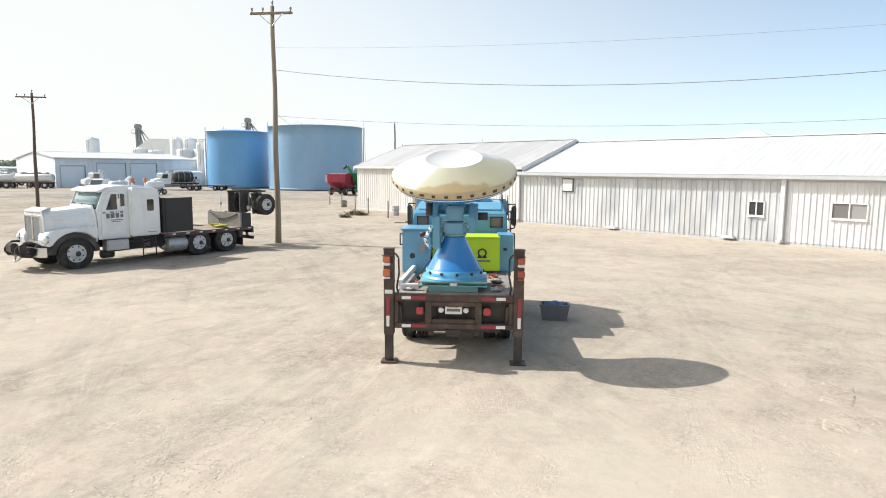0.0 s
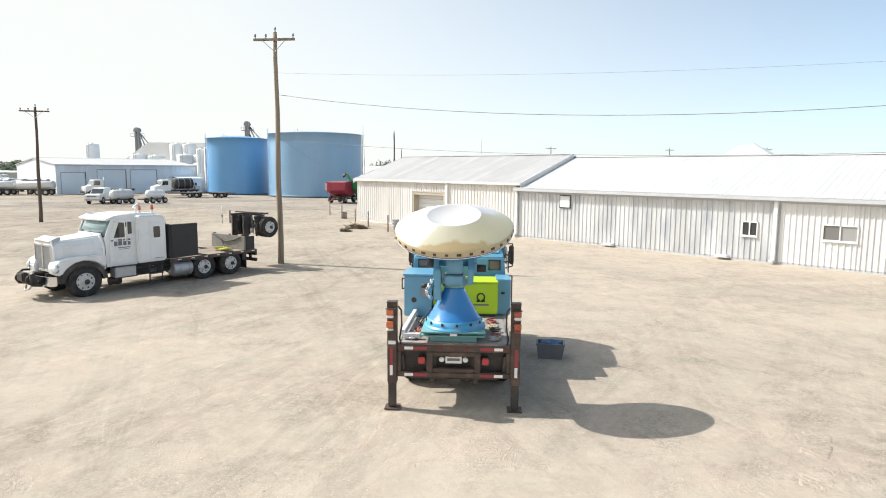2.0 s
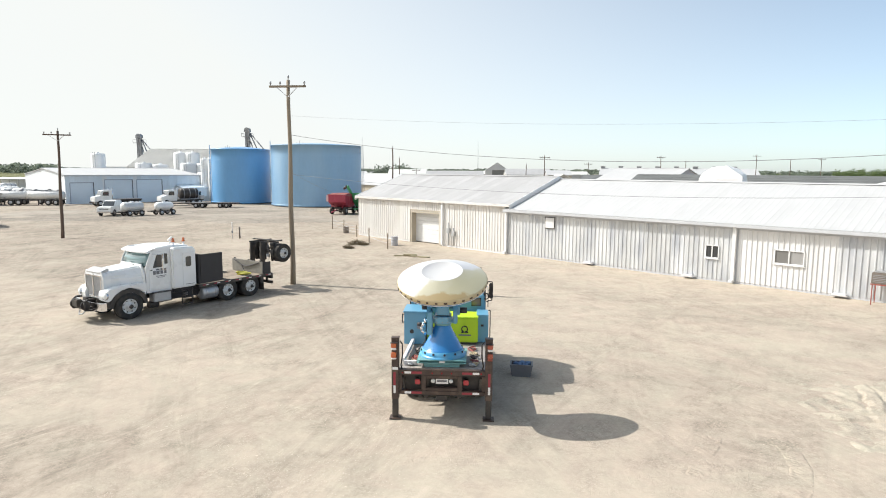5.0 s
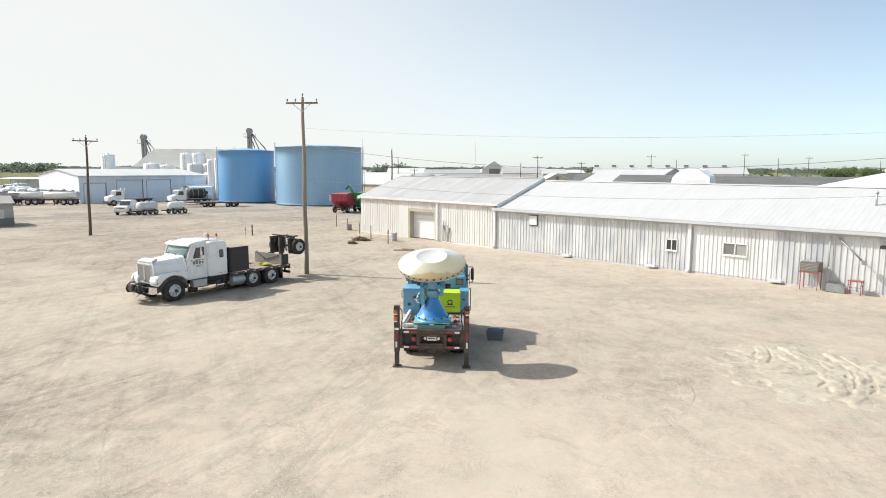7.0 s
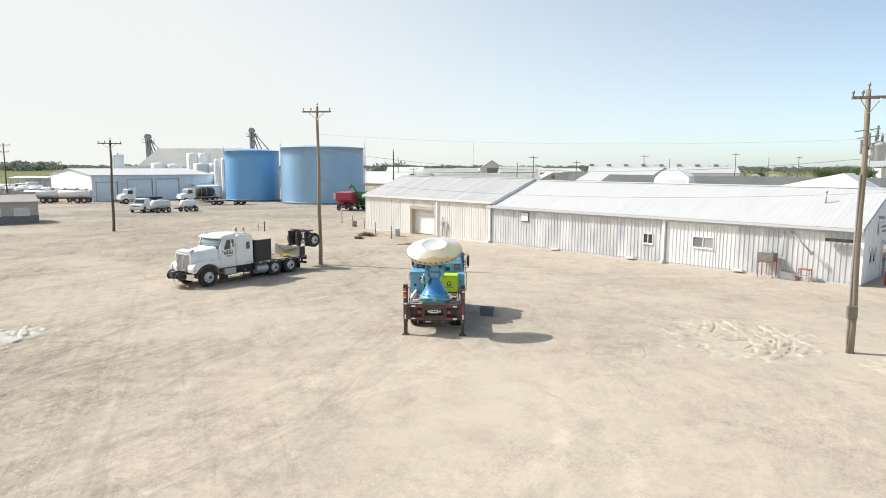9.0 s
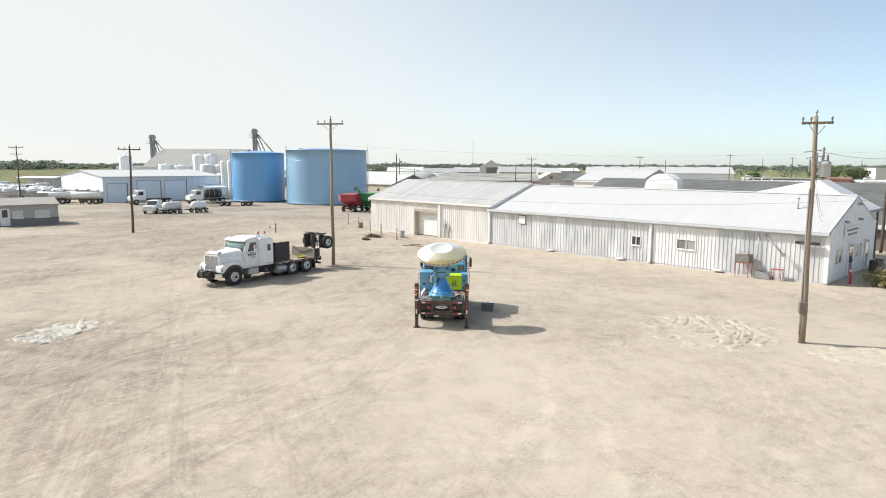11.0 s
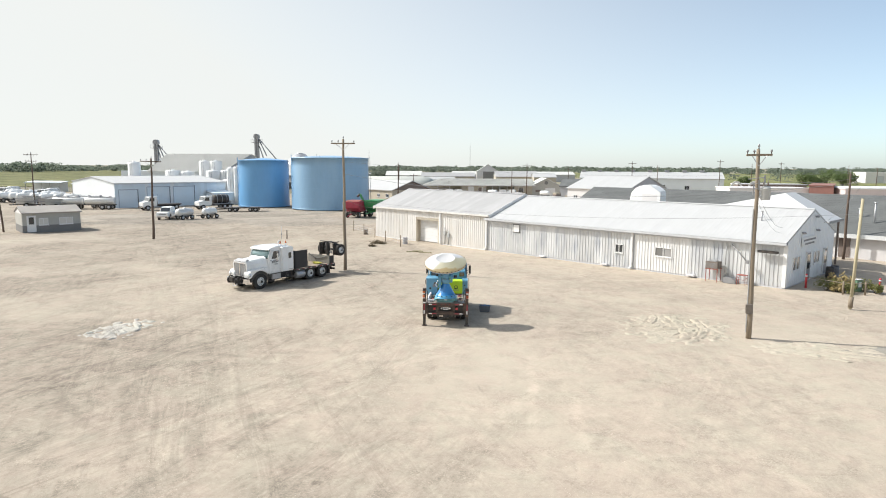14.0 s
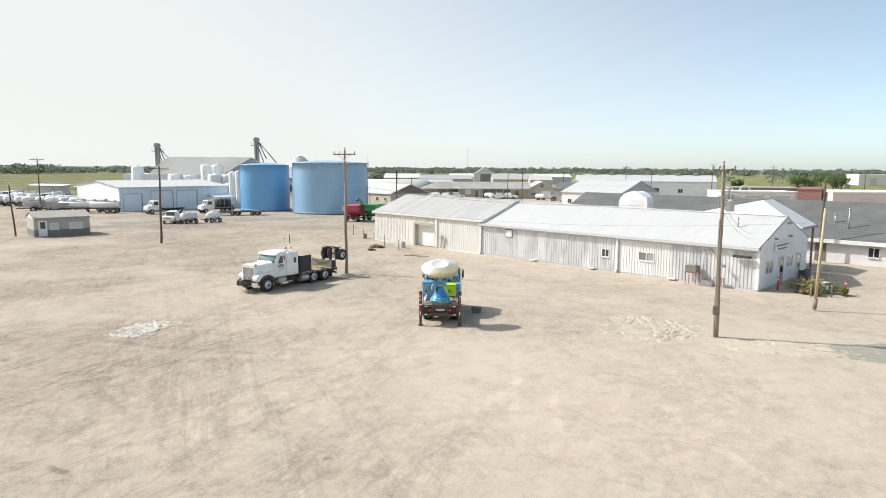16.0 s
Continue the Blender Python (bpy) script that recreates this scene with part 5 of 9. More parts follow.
    part("motor_flange", tube(B(), (-0.54, 0.55, 2.27), (-0.44, 0.55, 2.27), 0.062, seg=14), radar_blue, ob)
    for s, x in ((-1, -0.22), (1, 0.18)):
        part("side_cover", soft(box(B(), x - 0.012, x + 0.012, 0.56, 0.96, 2.32, 2.49), 0.006), teal_steel, ob)
    for x in (-0.16, -0.02, 0.12):
        for z in (2.365, 2.475):
            part("bolt", tube(B(), (x, 0.385, z), (x, 0.40, z), 0.014, seg=6), grey_steel, ob)
    part("cover_seam", box(B(), -0.2, 0.16, 0.492, 0.499, 2.512, 2.522), black_steel, ob)
    part("elevation_motor", tube(B(), (0.36, 0.78, 2.60), (0.60, 0.78, 2.60), 0.075, seg=14), black_steel, ob)
    part("motor_mount", soft(box(B(), 0.35, 0.42, 0.66, 0.92, 2.50, 2.72), 0.01), radar_blue, ob)
    for x0, x1, y in ((-0.28, -0.72, 0.9),):
        bm = B()
        cable(bm, [(x0, 0.55, 2.50), (x0 * 1.4, 0.46, 2.36), (x0 * 1.55, y + 0.05, 2.05), ((x0 + x1) / 2, y, 1.72), (x1, y + 0.1, 1.42), (x1, y + 0.3, 1.26)], 0.014, 6)
        part("cable", bm, black_steel, ob)
    # the dish, tilted towards the rear
    D = pose(-0.03, 0.546, 3.395, 23.0, -1.8, 0) @ Matrix.Diagonal((0.978, 0.843, 0.98, 1))   # a little shorter than wide
    bm = B()
    lathe(bm, [(0.0, -0.42), (0.30, -0.42), (0.36, -0.40), (0.50, -0.37), (0.90, -0.25), (1.06, -0.17), (1.135, -0.125), (1.14, -0.077), (1.10, -0.076)], 64, D)
    back = part("dish_back", bm, cone_blue, ob, "dark blue underside of the dish")
    for k in range(12):
        a = 2 * math.pi * k / 12
        part("rib", prism(B(), [(0.34, -0.40), (1.02, -0.18), (1.02, -0.215), (0.45, -0.44)], -0.014, 0.014, "y", D @ pose(0, 0, 0, 0, 0, math.degrees(a))), cone_blue, back)
    part("back_band", lathe(B(), [(1.142, -0.112), (1.148, -0.110), (1.148, -0.098), (1.142, -0.096)], 72, D), trim_white, back)
    bm = B()
    lathe(bm, [(1.10, -0.075), (1.158, -0.073), (1.166, -0.055), (1.166, 0.045), (1.15, 0.058)], 72, D)
    rim = part("dish_rim", bm, rim_paint, ob, "tan bolted dish rim")
    for k in range(32):
        a = 2 * math.pi * (k + 0.5) / 32
        part("rim_slot", box(B(), 1.162, 1.175, -0.030 if k % 3 else -0.044, 0.030 if k % 3 else 0.044, -0.036, 0.012, D @ pose(0, 0, 0, 0, 0, math.degrees(a))), brown_steel, rim)
    # cover: sixteen skin panels in two rings round a shallow bowl
    inner = [(0.545, 0.312), (0.86, 0.178)]
    outer = [(0.86, 0.178), (1.12, 0.075), (1.152, 0.058)]
    part("dish_bowl", lathe(B(), [(0.56, 0.300), (0.545, 0.314), (0.525, 0.316), (0.505, 0.308), (0.42, 0.275), (0.25, 0.252), (0, 0.245)], 64, D), dish_paint, ob, "white shallow bowl in the cover's middle")
    for k in range(16):
        a0, a1 = 22.5 * k - 8, 22.5 * (k + 1) - 8
        for prof in (inner, outer):
            bm = B()
            steps = 4
            for q in range(steps):
                p0, p1 = (radians(a0 + (a1 - a0) * t / steps) for t in (q, q + 1))
                for (r0, z0), (r1, z1) in zip(prof, prof[1:]):
                    f = bm.faces.new([bm.verts.new(D @ Vector((r * math.cos(p), r * math.sin(p), z))) for r, z, p in ((r0, z0, p0), (r1, z1, p0), (r1, z1, p1), (r0, z0, p1))])
                    f.smooth = True
            bmesh.ops.remove_doubles(bm, verts=bm.verts[:], dist=0.0005)
            part("cover_panel", bm, dish_skin, ob)
    part("dish_hub", soft(box(B(), -0.2, 0.2, -0.2, 0.2, -0.66, -0.40, D), 0.02), radar_blue, ob)
    # generator
    gen = part("generator", soft(box(B(), 0.0, 0.90, 2.40, 3.12, 1.30, 2.01), 0.02), lime, ob, "lime green generator box")
    part("generator_end", soft(box(B(), -0.56, -0.003, 2.42, 3.10, 1.30, 1.86), 0.02), lime, gen)
    part("generator_lid", soft(box(B(), -0.01, 0.91, 2.38, 3.14, 2.01, 2.04), 0.01), lime, gen)
    part("generator_skid", soft(box(B(), -0.62, 0.86, 2.42, 3.10, 1.24, 1.30), 0.01), black_steel, gen)
    bm = B()
    n = 28
    for k in range(n):
        a0, a1 = (radians(-50 + 280 * q / n) for q in (k, k + 1))
        pts = [(0.52 + r * math.cos(a), 1.69 + r * math.sin(a)) for r, a in ((0.098, a0), (0.098, a1), (0.066, a1), (0.066, a0))]
        prism(bm, pts, 2.391, 2.398, "y")
    for x in (-0.05, 0.05):
        prism(bm, [(0.52 + x - 0.055, 1.58), (0.52 + x + 0.055, 1.58), (0.52 + x + 0.03, 1.635), (0.52 + x - 0.03, 1.635)], 2.391, 2.398, "y")
    part("badge", bm, black_text, gen, "dark ring badge")
    part("badge_bar", box(B(), 0.35, 0.70, 2.392, 2.398, 1.495, 1.535), grey_text, gen)
    for k in range(6):
        part("louvre", box(B(), -0.5, -0.1, 2.405, 2.419, 1.36 + 0.07 * k, 1.385 + 0.07 * k), black_steel, gen)
    # blue equipment cabinet beside the generator
    cab_l = part("equipment_cabinet", soft(box(B(), -1.20, -0.58, 2.30, 3.22, 1.25, 2.17), 0.015), radar_blue, ob)
    part("cabinet_lid", soft(box(B(), -1.23, -0.55, 2.26, 3.24, 2.17, 2.21), 0.01), radar_blue, cab_l)
    part("cabinet_vent", tube(B(), (-0.98, 2.292, 1.62), (-0.98, 2.31, 1.62), 0.06, 0.06, 16), black_steel, cab_l)
    part("cabinet_socket", soft(box(B(), -0.83, -0.69, 2.24, 2.29, 1.70, 1.90), 0.02), grey_steel, cab_l)
    bm = B()
    pipe(bm, [(-1.20, 2.5, 1.85), (-1.27, 2.5, 1.83), (-1.27, 2.5, 2.08), (-1.20, 2.5, 2.06)], 0.014, 6)
    part("grab_handle", bm, black_steel, cab_l)
    # crew cab, seen from behind
    bm = B()
    prism(bm, [(3.42, 1.0), (3.42, 2.44), (3.50, 2.52), (3.98, 2.70), (5.0, 2.72), (5.0, 1.0)], -1.21, 1.21, "x")
    for v in bm.verts:                           # sides lean in towards the roof
        v.co.x *= 1.0 if v.co.z < 2.1 else 1.0 - 0.19 * (v.co.z - 2.1) / 0.6
    cab = part("cab", soft(bm, 0.03), radar_blue, ob, "sky-blue truck cab, seen from behind")
    bm = B()
    prism(bm, [(5.0, 1.0), (5.75, 1.0), (5.85, 1.4), (5.8, 1.95), (5.35, 2.68), (5.0, 2.74)], -1.16, 1.16, "x")
    part("cab_nose", soft(bm, 0.04), radar_blue, cab)
    part("windscreen", box(B(), -1.05, 1.05, -0.02, 0.0, 0.06, 0.78, pose(0, 5.815, 1.95, 31.5, 0, 0)), screen_glass, cab)
    for a, b in ((0.70, 0.99), (-0.99, -0.72)):
        bm = B()
        for p, q, r, s in ((a, b, 2.15, 2.18), (a, b, 2.37, 2.40), (a, a + 0.03, 2.15, 2.40), (b - 0.03, b, 2.15, 2.40)):
            box(bm, p, q, 3.385, 3.43, r, s)
        wf = part("rear_window", bm, black_steel, cab)
        part("pane", box(B(), a + 0.028, b - 0.028, 3.40, 3.415, 2.178, 2.372), brown_glass, wf)
    for s in (-1, 1):
        part("roof_panel", soft(box(B(), min(s * 0.28, s * 0.96), max(s * 0.28, s * 0.96), 0.02, 0.44, 0.0, 0.03, pose(0, 3.51, 2.525, 20.5, 0, 0)), 0.008), radar_blue, cab)
        part("roof_hatch", soft(box(B(), s * 0.55 - 0.2, s * 0.55 + 0.2, 4.1, 4.6, 2.69, 2.78), 0.02), radar_blue, cab)
    for x, y, z, h in ((0.99, 4.75, 2.70, 0.42), (1.0, 4.1, 2.66, 0.22), (1.1, 3.62, 2.42, 0.46), (1.12, 3.48, 2.30, 0.40), (-1.0, 4.6, 2.70, 0.5)):
        part("aerial", tube(B(), (x, y, z), (x, y, z + h), 0.014, 0.01, 6), black_steel, cab, "thin dark whip aerial")
    bm = B()
    for k in range(12):
        a0, a1 = (2 * math.pi * q / 12 for q in (k, k + 1))
        tube(bm, (1.13 + 0.09 * math.cos(a0), 3.55, 2.42 + 0.09 * math.sin(a0)), (1.13 + 0.09 * math.cos(a1), 3.55, 2.42 + 0.09 * math.sin(a1)), 0.018, seg=6)
    part("tie_ring", bm, black_steel, cab)
    side_box = part("side_cabinet", soft(box(B(), 0.86, 1.20, 2.62, 3.36, 1.25, 2.06), 0.012), radar_blue, ob)
    part("cabinet_latch", box(B(), 0.98, 1.06, 2.612, 2.619, 1.72, 1.78), black_steel, side_box)
    for s in (-1, 1):
        bm = B()
        pipe(bm, [(s * 1.18, 5.05, 2.60), (s * 1.36, 5.05, 2.60), (s * 1.36, 5.05, 2.0), (s * 1.18, 5.05, 1.95)], 0.018, 6)
        arm = part("mirror_arm", bm, black_steel, cab)
        part("mirror", soft(box(B(), s * 1.33 - 0.065, s * 1.33 + 0.065, 5.0, 5.07, 2.05, 2.56), 0.03), black_steel, arm)
        bm = B()
        pipe(bm, [(s * 1.2, 3.5, 1.15), (s * 1.27, 3.5, 1.15), (s * 1.27, 3.5, 2.0), (s * 1.2, 3.5, 2.0)], 0.015, 6)
        part("grab_handle", bm, black_steel, cab)
        part("side_window", soft(box(B(), s * 1.215 - 0.012, s * 1.215 + 0.012, 4.2, 4.9, 1.95, 2.5), 0.01), dark_glass, cab)
        part("bumper_step", soft(box(B(), s * 0.8 - 0.3, s * 0.8 + 0.3, 5.6, 5.9, 0.5, 0.95), 0.03), black_steel, cab)
    part("front_bumper", soft(box(B(), -1.15, 1.15, 5.78, 5.95, 0.55, 0.95), 0.04), black_steel, ob)
    return ob


radar_truck()


def loose_strap(name, pts, material, label, w=0.035, category="strap"):
    """A flat strap or hose lying in loops."""
    cu = bpy.data.curves.new(name, "CURVE")
    cu.dimensions = "3D"
    sp = cu.splines.new("NURBS")
    sp.points.add(len(pts) - 1)
    for q, p in zip(sp.points, pts):
        q.co = (*p, 1)
    sp.use_endpoint_u = True
    cu.bevel_depth, cu.bevel_resolution, cu.resolution_u = w / 2, 2, 6
    tmp = bpy.data.objects.new(name, cu)
    me = bpy.data.meshes.new_from_object(tmp)
    bpy.data.objects.remove(tmp)
    bpy.data.curves.remove(cu)
    me.materials.clear()
    me.materials.append(material)
    return tagged(new(name, me), label, category, "straps and hoses on the deck")


rs = random.Random(4)


def tangle(cx, cy, z, rx, ry, n, material, label, w=0.03):
    pts = []
    for k in range(n):
        a = k * 1.9 + rs.random()
        pts.append((cx + rx * math.cos(a) * rs.uniform(0.4, 1), cy + ry * math.sin(a) * rs.uniform(0.4, 1), z + w / 2 + rs.random() * 0.05))
    loose_strap("strap", pts, material, label, w)


tangle(-0.75, 0.9, 1.24, 0.16, 0.55, 12, red_web, "faded red ratchet strap heaped on the deck")
tangle(-0.82, 0.35, 1.24, 0.14, 0.12, 8, galv_steel, "grey chain heap on the deck", 0.04)
tangle(0.78, 1.35, 1.24, 0.18, 0.4, 14, tan_hose, "dusty tan hose coiled on the deck", 0.032)
tangle(0.80, 1.0, 1.26, 0.20, 0.3, 10, black_steel, "black cable heaped on the deck", 0.03)
tangle(0.82, 0.7, 1.24, 0.16, 0.28, 12, red_web, "dark red strap heaped on the deck", 0.045)
tangle(0.74, 0.35, 1.24, 0.14, 0.12, 8, galv_steel, "grey shackles and chain on the deck", 0.045)
tangle(-0.80, 0.62, 1.24, 0.18, 0.3, 14, tan_hose, "dusty tan hose heaped on the deck", 0.028)
tangle(0.82, 0.45, 1.24, 0.16, 0.22, 12, tan_hose, "dusty tan hose heaped on the deck", 0.03)
tangle(-0.72, 1.25, 1.24, 0.14, 0.3, 10, black_steel, "black cable heaped on the deck", 0.03)
tangle(0.74, 1.8, 1.24, 0.2, 0.3, 10, red_web, "faded red ratchet strap heaped on the deck", 0.035)
tangle(-0.72, 1.7, 1.24, 0.12, 0.3, 9, deck_plate, "dusty hose loop on the deck", 0.04)


def crate():
    ob = thing("plastic_crate", pose(2.25, 3.62, 0.0, 0, 0, -6), "dark blue plastic crate holding blue cloth", "crate")
    bm = B()
    prism(bm, [(-0.26, 0), (0.26, 0), (0.32, 0.34), (-0.32, 0.34)], -0.2, 0.2, "y")
    top = [f for f in bm.faces if f.calc_center_median().z > 0.33]
    bmesh.ops.delete(bm, geom=top, context="FACES_ONLY")
    bmesh.ops.solidify(bm, geom=bm.faces[:], thickness=0.02)
    part("tub", bm, blue_bin, ob)
    bm = B()
    for a, b, c, d in ((-0.35, 0.35, -0.23, -0.19), (-0.35, 0.35, 0.19, 0.23), (-0.35, -0.30, -0.19, 0.19), (0.30, 0.35, -0.19, 0.19)):
        box(bm, a, b, c, d, 0.325, 0.355)
    part("rim", bm, blue_bin, ob)
    part("label", box(B(), -0.06, 0.02, -0.206, -0.2, 0.12, 0.20), reflect_white, ob)


crate()
bm = B()
for k in range(5):
    lathe(bm, [(0, 0.24), (0.08, 0.27), (0.09, 0.33), (0.07, 0.36), (0, 0.375)], 9, pose(2.25 - 0.16 + 0.09 * k, 3.62 + 0.05 * (-1) ** k, 0.0 + 0.02 * (k % 3), 0, 0, 30 * k))
solid("cloth", bm, blue_cloth, None, "crumpled blue cloth lying in the crate", "cloth")


# ---- white truck ----
WT = pose(-14.55, 10.64, -0.10, 0, 0, 148.2) @ Matrix.Diagonal((1, 1.045, 1, 1))


def white_truck():
    ob = thing("flatbed_truck", WT, "white conventional sleeper truck with a dark flat deck", "truck")
    for s in (-1, 1):
        part("frame_rail", soft(box(B(), s * 0.42 - 0.05, s * 0.42 + 0.05, -7.0, 0.95, 0.62, 0.90), 0.01), black_steel, ob)
        wheel(ob, s * 1.03, 0, 0.555, s, 1.09, True)
        for y in (-4.62, -5.88):
            wheel(ob, s * 1.06, y, 0.52, s, 1.0, True)
            wheel(ob, s * 0.74, y, 0.52, -s, 1.0)
        # front fender: arch over the wheel
        bm = B()
        arc = [(0.80 * math.cos(radians(a)), 0.50 + 0.79 * math.sin(radians(a))) for a in range(6, 175, 14)]
        inner = [(0.64 * math.cos(radians(a)), 0.50 + 0.62 * math.sin(radians(a))) for a in range(174, 5, -14)]
        prism(bm, arc + inner, min(s * 0.7, s * 1.13), max(s * 0.7, s * 1.13), "x")
        part("fender_liner", bm, black_steel, ob)
        bm = B()
        pts = [(0.88, 0.86), (0.92, 1.14), (0.82, 1.34), (0.40, 1.44), (-0.30, 1.47), (-0.77, 1.46), (-0.78, 1.06), (-0.66, 1.00), (-0.50, 1.17), (-0.25, 1.28), (0, 1.31), (0.28, 1.25), (0.55, 1.06), (0.72, 0.86)]
        prism(bm, pts, min(s * 0.5, s * 1.12), max(s * 0.5, s * 1.12), "x")
        part("fender", soft(bm, 0.04), white_paint, ob)
        bm = B()
        lathe(bm, [(0, 0), (0.13, 0), (0.14, 0.04), (0.10, 0.09), (0, 0.11)], 16, pose(s * 1.0, 0.86, 1.10, -80, 0, -s * 12))
        part("headlamp", bm, clear_plastic, ob, "rounded headlamp")
        part("headlamp_bezel", lathe(B(), [(0.13, -0.02), (0.175, 0.0), (0.15, 0.05)], 16, pose(s * 1.0, 0.86, 1.10, -80, 0, -s * 12)), chrome, ob)
    part("front_axle", tube(B(), (-0.9, 0, 0.5), (0.9, 0, 0.5), 0.08, seg=10), black_steel, ob)
    for y in (-4.62, -5.88):
        part("rear_axle", tube(B(), (-0.9, y, 0.52), (0.9, y, 0.52), 0.10, seg=10), black_steel, ob)
    # hood: narrow at the front, wider and higher at the screen
    bm = B()
    A = [(-0.66, 0.98), (-0.68, 1.80), (-0.58, 2.00), (0.58, 2.00), (0.68, 1.80), (0.66, 0.98)]
    Cc = [(-0.96, 0.95), (-0.96, 1.75), (-0.74, 2.14), (0.74, 2.14), (0.96, 1.75), (0.96, 0.95)]
    va = [bm.verts.new((x, 0.80, z)) for x, z in A]
    vb = [bm.verts.new((x, -0.78, z)) for x, z in Cc]
    bm.faces.new(va)
    bm.faces.new(vb[::-1])
    for i in range(6):
        j = (i + 1) % 6
        bm.faces.new((va[i], va[j], vb[j], vb[i]))
    hood = part("hood", soft(bm, 0.06, 3, 0.2), white_paint, ob)
    part("hood_scoop", soft(prism(B(), [(0.80, 1.96), (0.84, 2.03), (0.56, 2.15), (0.44, 2.15), (0.50, 2.0)], -0.56, 0.56, "x"), 0.015), galv_steel, hood, "grey bug deflector")
    bm = B()
    box(bm, -0.60, 0.60, 0.79, 0.84, 0.98, 1.02)
    box(bm, -0.60, 0.60, 0.79, 0.84, 1.84, 1.90)
    box(bm, -0.62, -0.57, 0.79, 0.84, 0.98, 1.9)
    box(bm, 0.57, 0.62, 0.79, 0.84, 0.98, 1.9)
    box(bm, -0.045, 0.045, 0.79, 0.85, 0.98, 1.9)
    grille = part("grille", soft(bm, 0.01), chrome, ob, "tall chrome radiator grille")
    for k in range(16):
        x = -0.53 + k * 0.0707
        if abs(x) > 0.05:
            part("grille_bar", box(B(), x - 0.011, x + 0.011, 0.795, 0.825, 1.02, 1.84), galv_steel, grille)
    part("radiator", box(B(), -0.58, 0.58, 0.785, 0.792, 0.99, 1.88), black_steel, grille)
    # bumper and winch gear
    NOSE = pose(0, -0.14, 0)
    bm = B()
    prism(bm, [(-1.16, 1.05), (-1.12, 1.26), (-0.6, 1.32), (0.6, 1.32), (1.12, 1.26), (1.16, 1.05), (1.08, 1.02), (0.6, 1.24), (-0.6, 1.24), (-1.08, 1.02)], 0.52, 0.84, "z", NOSE)
    part("bumper", soft(bm, 0.015), chrome, ob, "chrome front bumper")
    bm = B()
    tube(bm, (-0.40, 1.52, 0.74), (0.40, 1.52, 0.74), 0.12, seg=14)
    for x in (-0.44, 0.40):
        tube(bm, (x, 1.52, 0.74), (x + 0.04, 1.52, 0.74), 0.19, seg=14)
    winch = part("winch", bm, black_steel, ob, "black front winch drum")
    winch.matrix_basis = NOSE
    part("winch_motor", soft(box(B(), -0.2, 0.25, 1.5, 1.72, 0.66, 0.98), 0.04), black_steel, winch)
    for x in (-0.5, 0.5):
        bm = B()
        pipe(bm, [(x, 1.2, 0.98), (x, 1.42, 1.0), (x, 1.58, 0.88), (x, 1.58, 0.56), (x, 1.25, 0.5)], 0.04, 8)
        part("guard_bar", bm, black_steel, winch)
    bm = B()
    pipe(bm, [(-0.5, 1.56, 0.55), (-0.4, 1.62, 0.42), (-0.1, 1.62, 0.36), (0.1, 1.5, 0.5)], 0.03, 7)
    part("tow_chain", bm, galv_steel, winch)
    part("winch_bracket", box(B(), -0.4, 0.4, 0.9, 1.52, 0.55, 0.66), black_steel, winch)
    # cab
    def sweep(x):
        """How far the curved front of the cab falls back at x."""
        return 0.03 - 0.13 * (x / 1.02) ** 2

    spots = [-1.02 + 0.17 * k for k in range(13)]
    bm = B()
    rings = [[bm.verts.new((x, y + (sweep(x) if y > -1.3 else 0), z)) for y, z in ((-0.76, 1.00), (-0.76, 2.08), (-1.02, 2.74), (-1.15, 2.80), (-1.88, 2.82), (-1.88, 1.00))] for x in spots]
    for p, q in zip(rings, rings[1:]):
        for k in range(6):
            bm.faces.new((p[k], p[(k + 1) % 6], q[(k + 1) % 6], q[k]))
    bm.faces.new(rings[0])
    bm.faces.new(rings[-1][::-1])
    cab = part("cab", soft(bm, 0.05, 3), white_paint, ob, "white truck cab")

    def curved_pane(out, wide, lo, hi, r):
        """A sheet on the raked front with round corners, following its curve."""
        bm = B()
        edge = []
        for k in range(25):
            x = -wide + 2 * wide * k / 24
            far = max(0.0, abs(x) - (wide - r)) / r
            cut = r * (1 - math.sqrt(max(0.0, 1 - far * far)))
            for z in (lo + cut, hi - cut):
                y = -0.76 - (z - 2.08) * 0.26 / 0.66 + sweep(x)
                edge.append((bm.verts.new((x, y + out, z)), bm.verts.new((x, y - 0.02, z))))
        for k in range(24):
            (a0, a1), (b0, b1), (c0, c1), (d0, d1) = edge[2 * k:2 * k + 4]
            for quad in ((a0, b0, d0, c0), (a1, c1, d1, b1), (a0, c0, c1, a1), (b0, b1, d1, d0)):
                bm.faces.new(quad).smooth = True
        bmesh.ops.remove_doubles(bm, verts=bm.verts[:], dist=0.0005)
        return bm

    part("screen_seal", curved_pane(0.012, 1.0, 2.06, 2.72, 0.10), board_black, cab, "black rubber screen seal")
    part("windscreen", curved_pane(0.022, 0.95, 2.10, 2.69, 0.09), screen_glass, cab, "curved raked windscreen")
    for x in (-0.42, 0.30):
        part("wiper", cable(B(), [(x, -0.725 + sweep(x), 2.09), (x + 0.22, -0.745 + sweep(x + 0.2), 2.16), (x + 0.46, -0.79 + sweep(x + 0.45), 2.24)], 0.012, 5), board_black, cab)
    bm = B()
    top = [[bm.verts.new((x, y + sweep(x), z)) for y, z in ((-1.10, 2.77), (-0.80, 2.66), (-0.78, 2.72), (-1.08, 2.84))] for x in spots]
    for p, q in zip(top, top[1:]):
        for k in range(4):
            bm.faces.new((p[k], p[(k + 1) % 4], q[(k + 1) % 4], q[k]))
    bm.faces.new(top[0])
    bm.faces.new(top[-1][::-1])
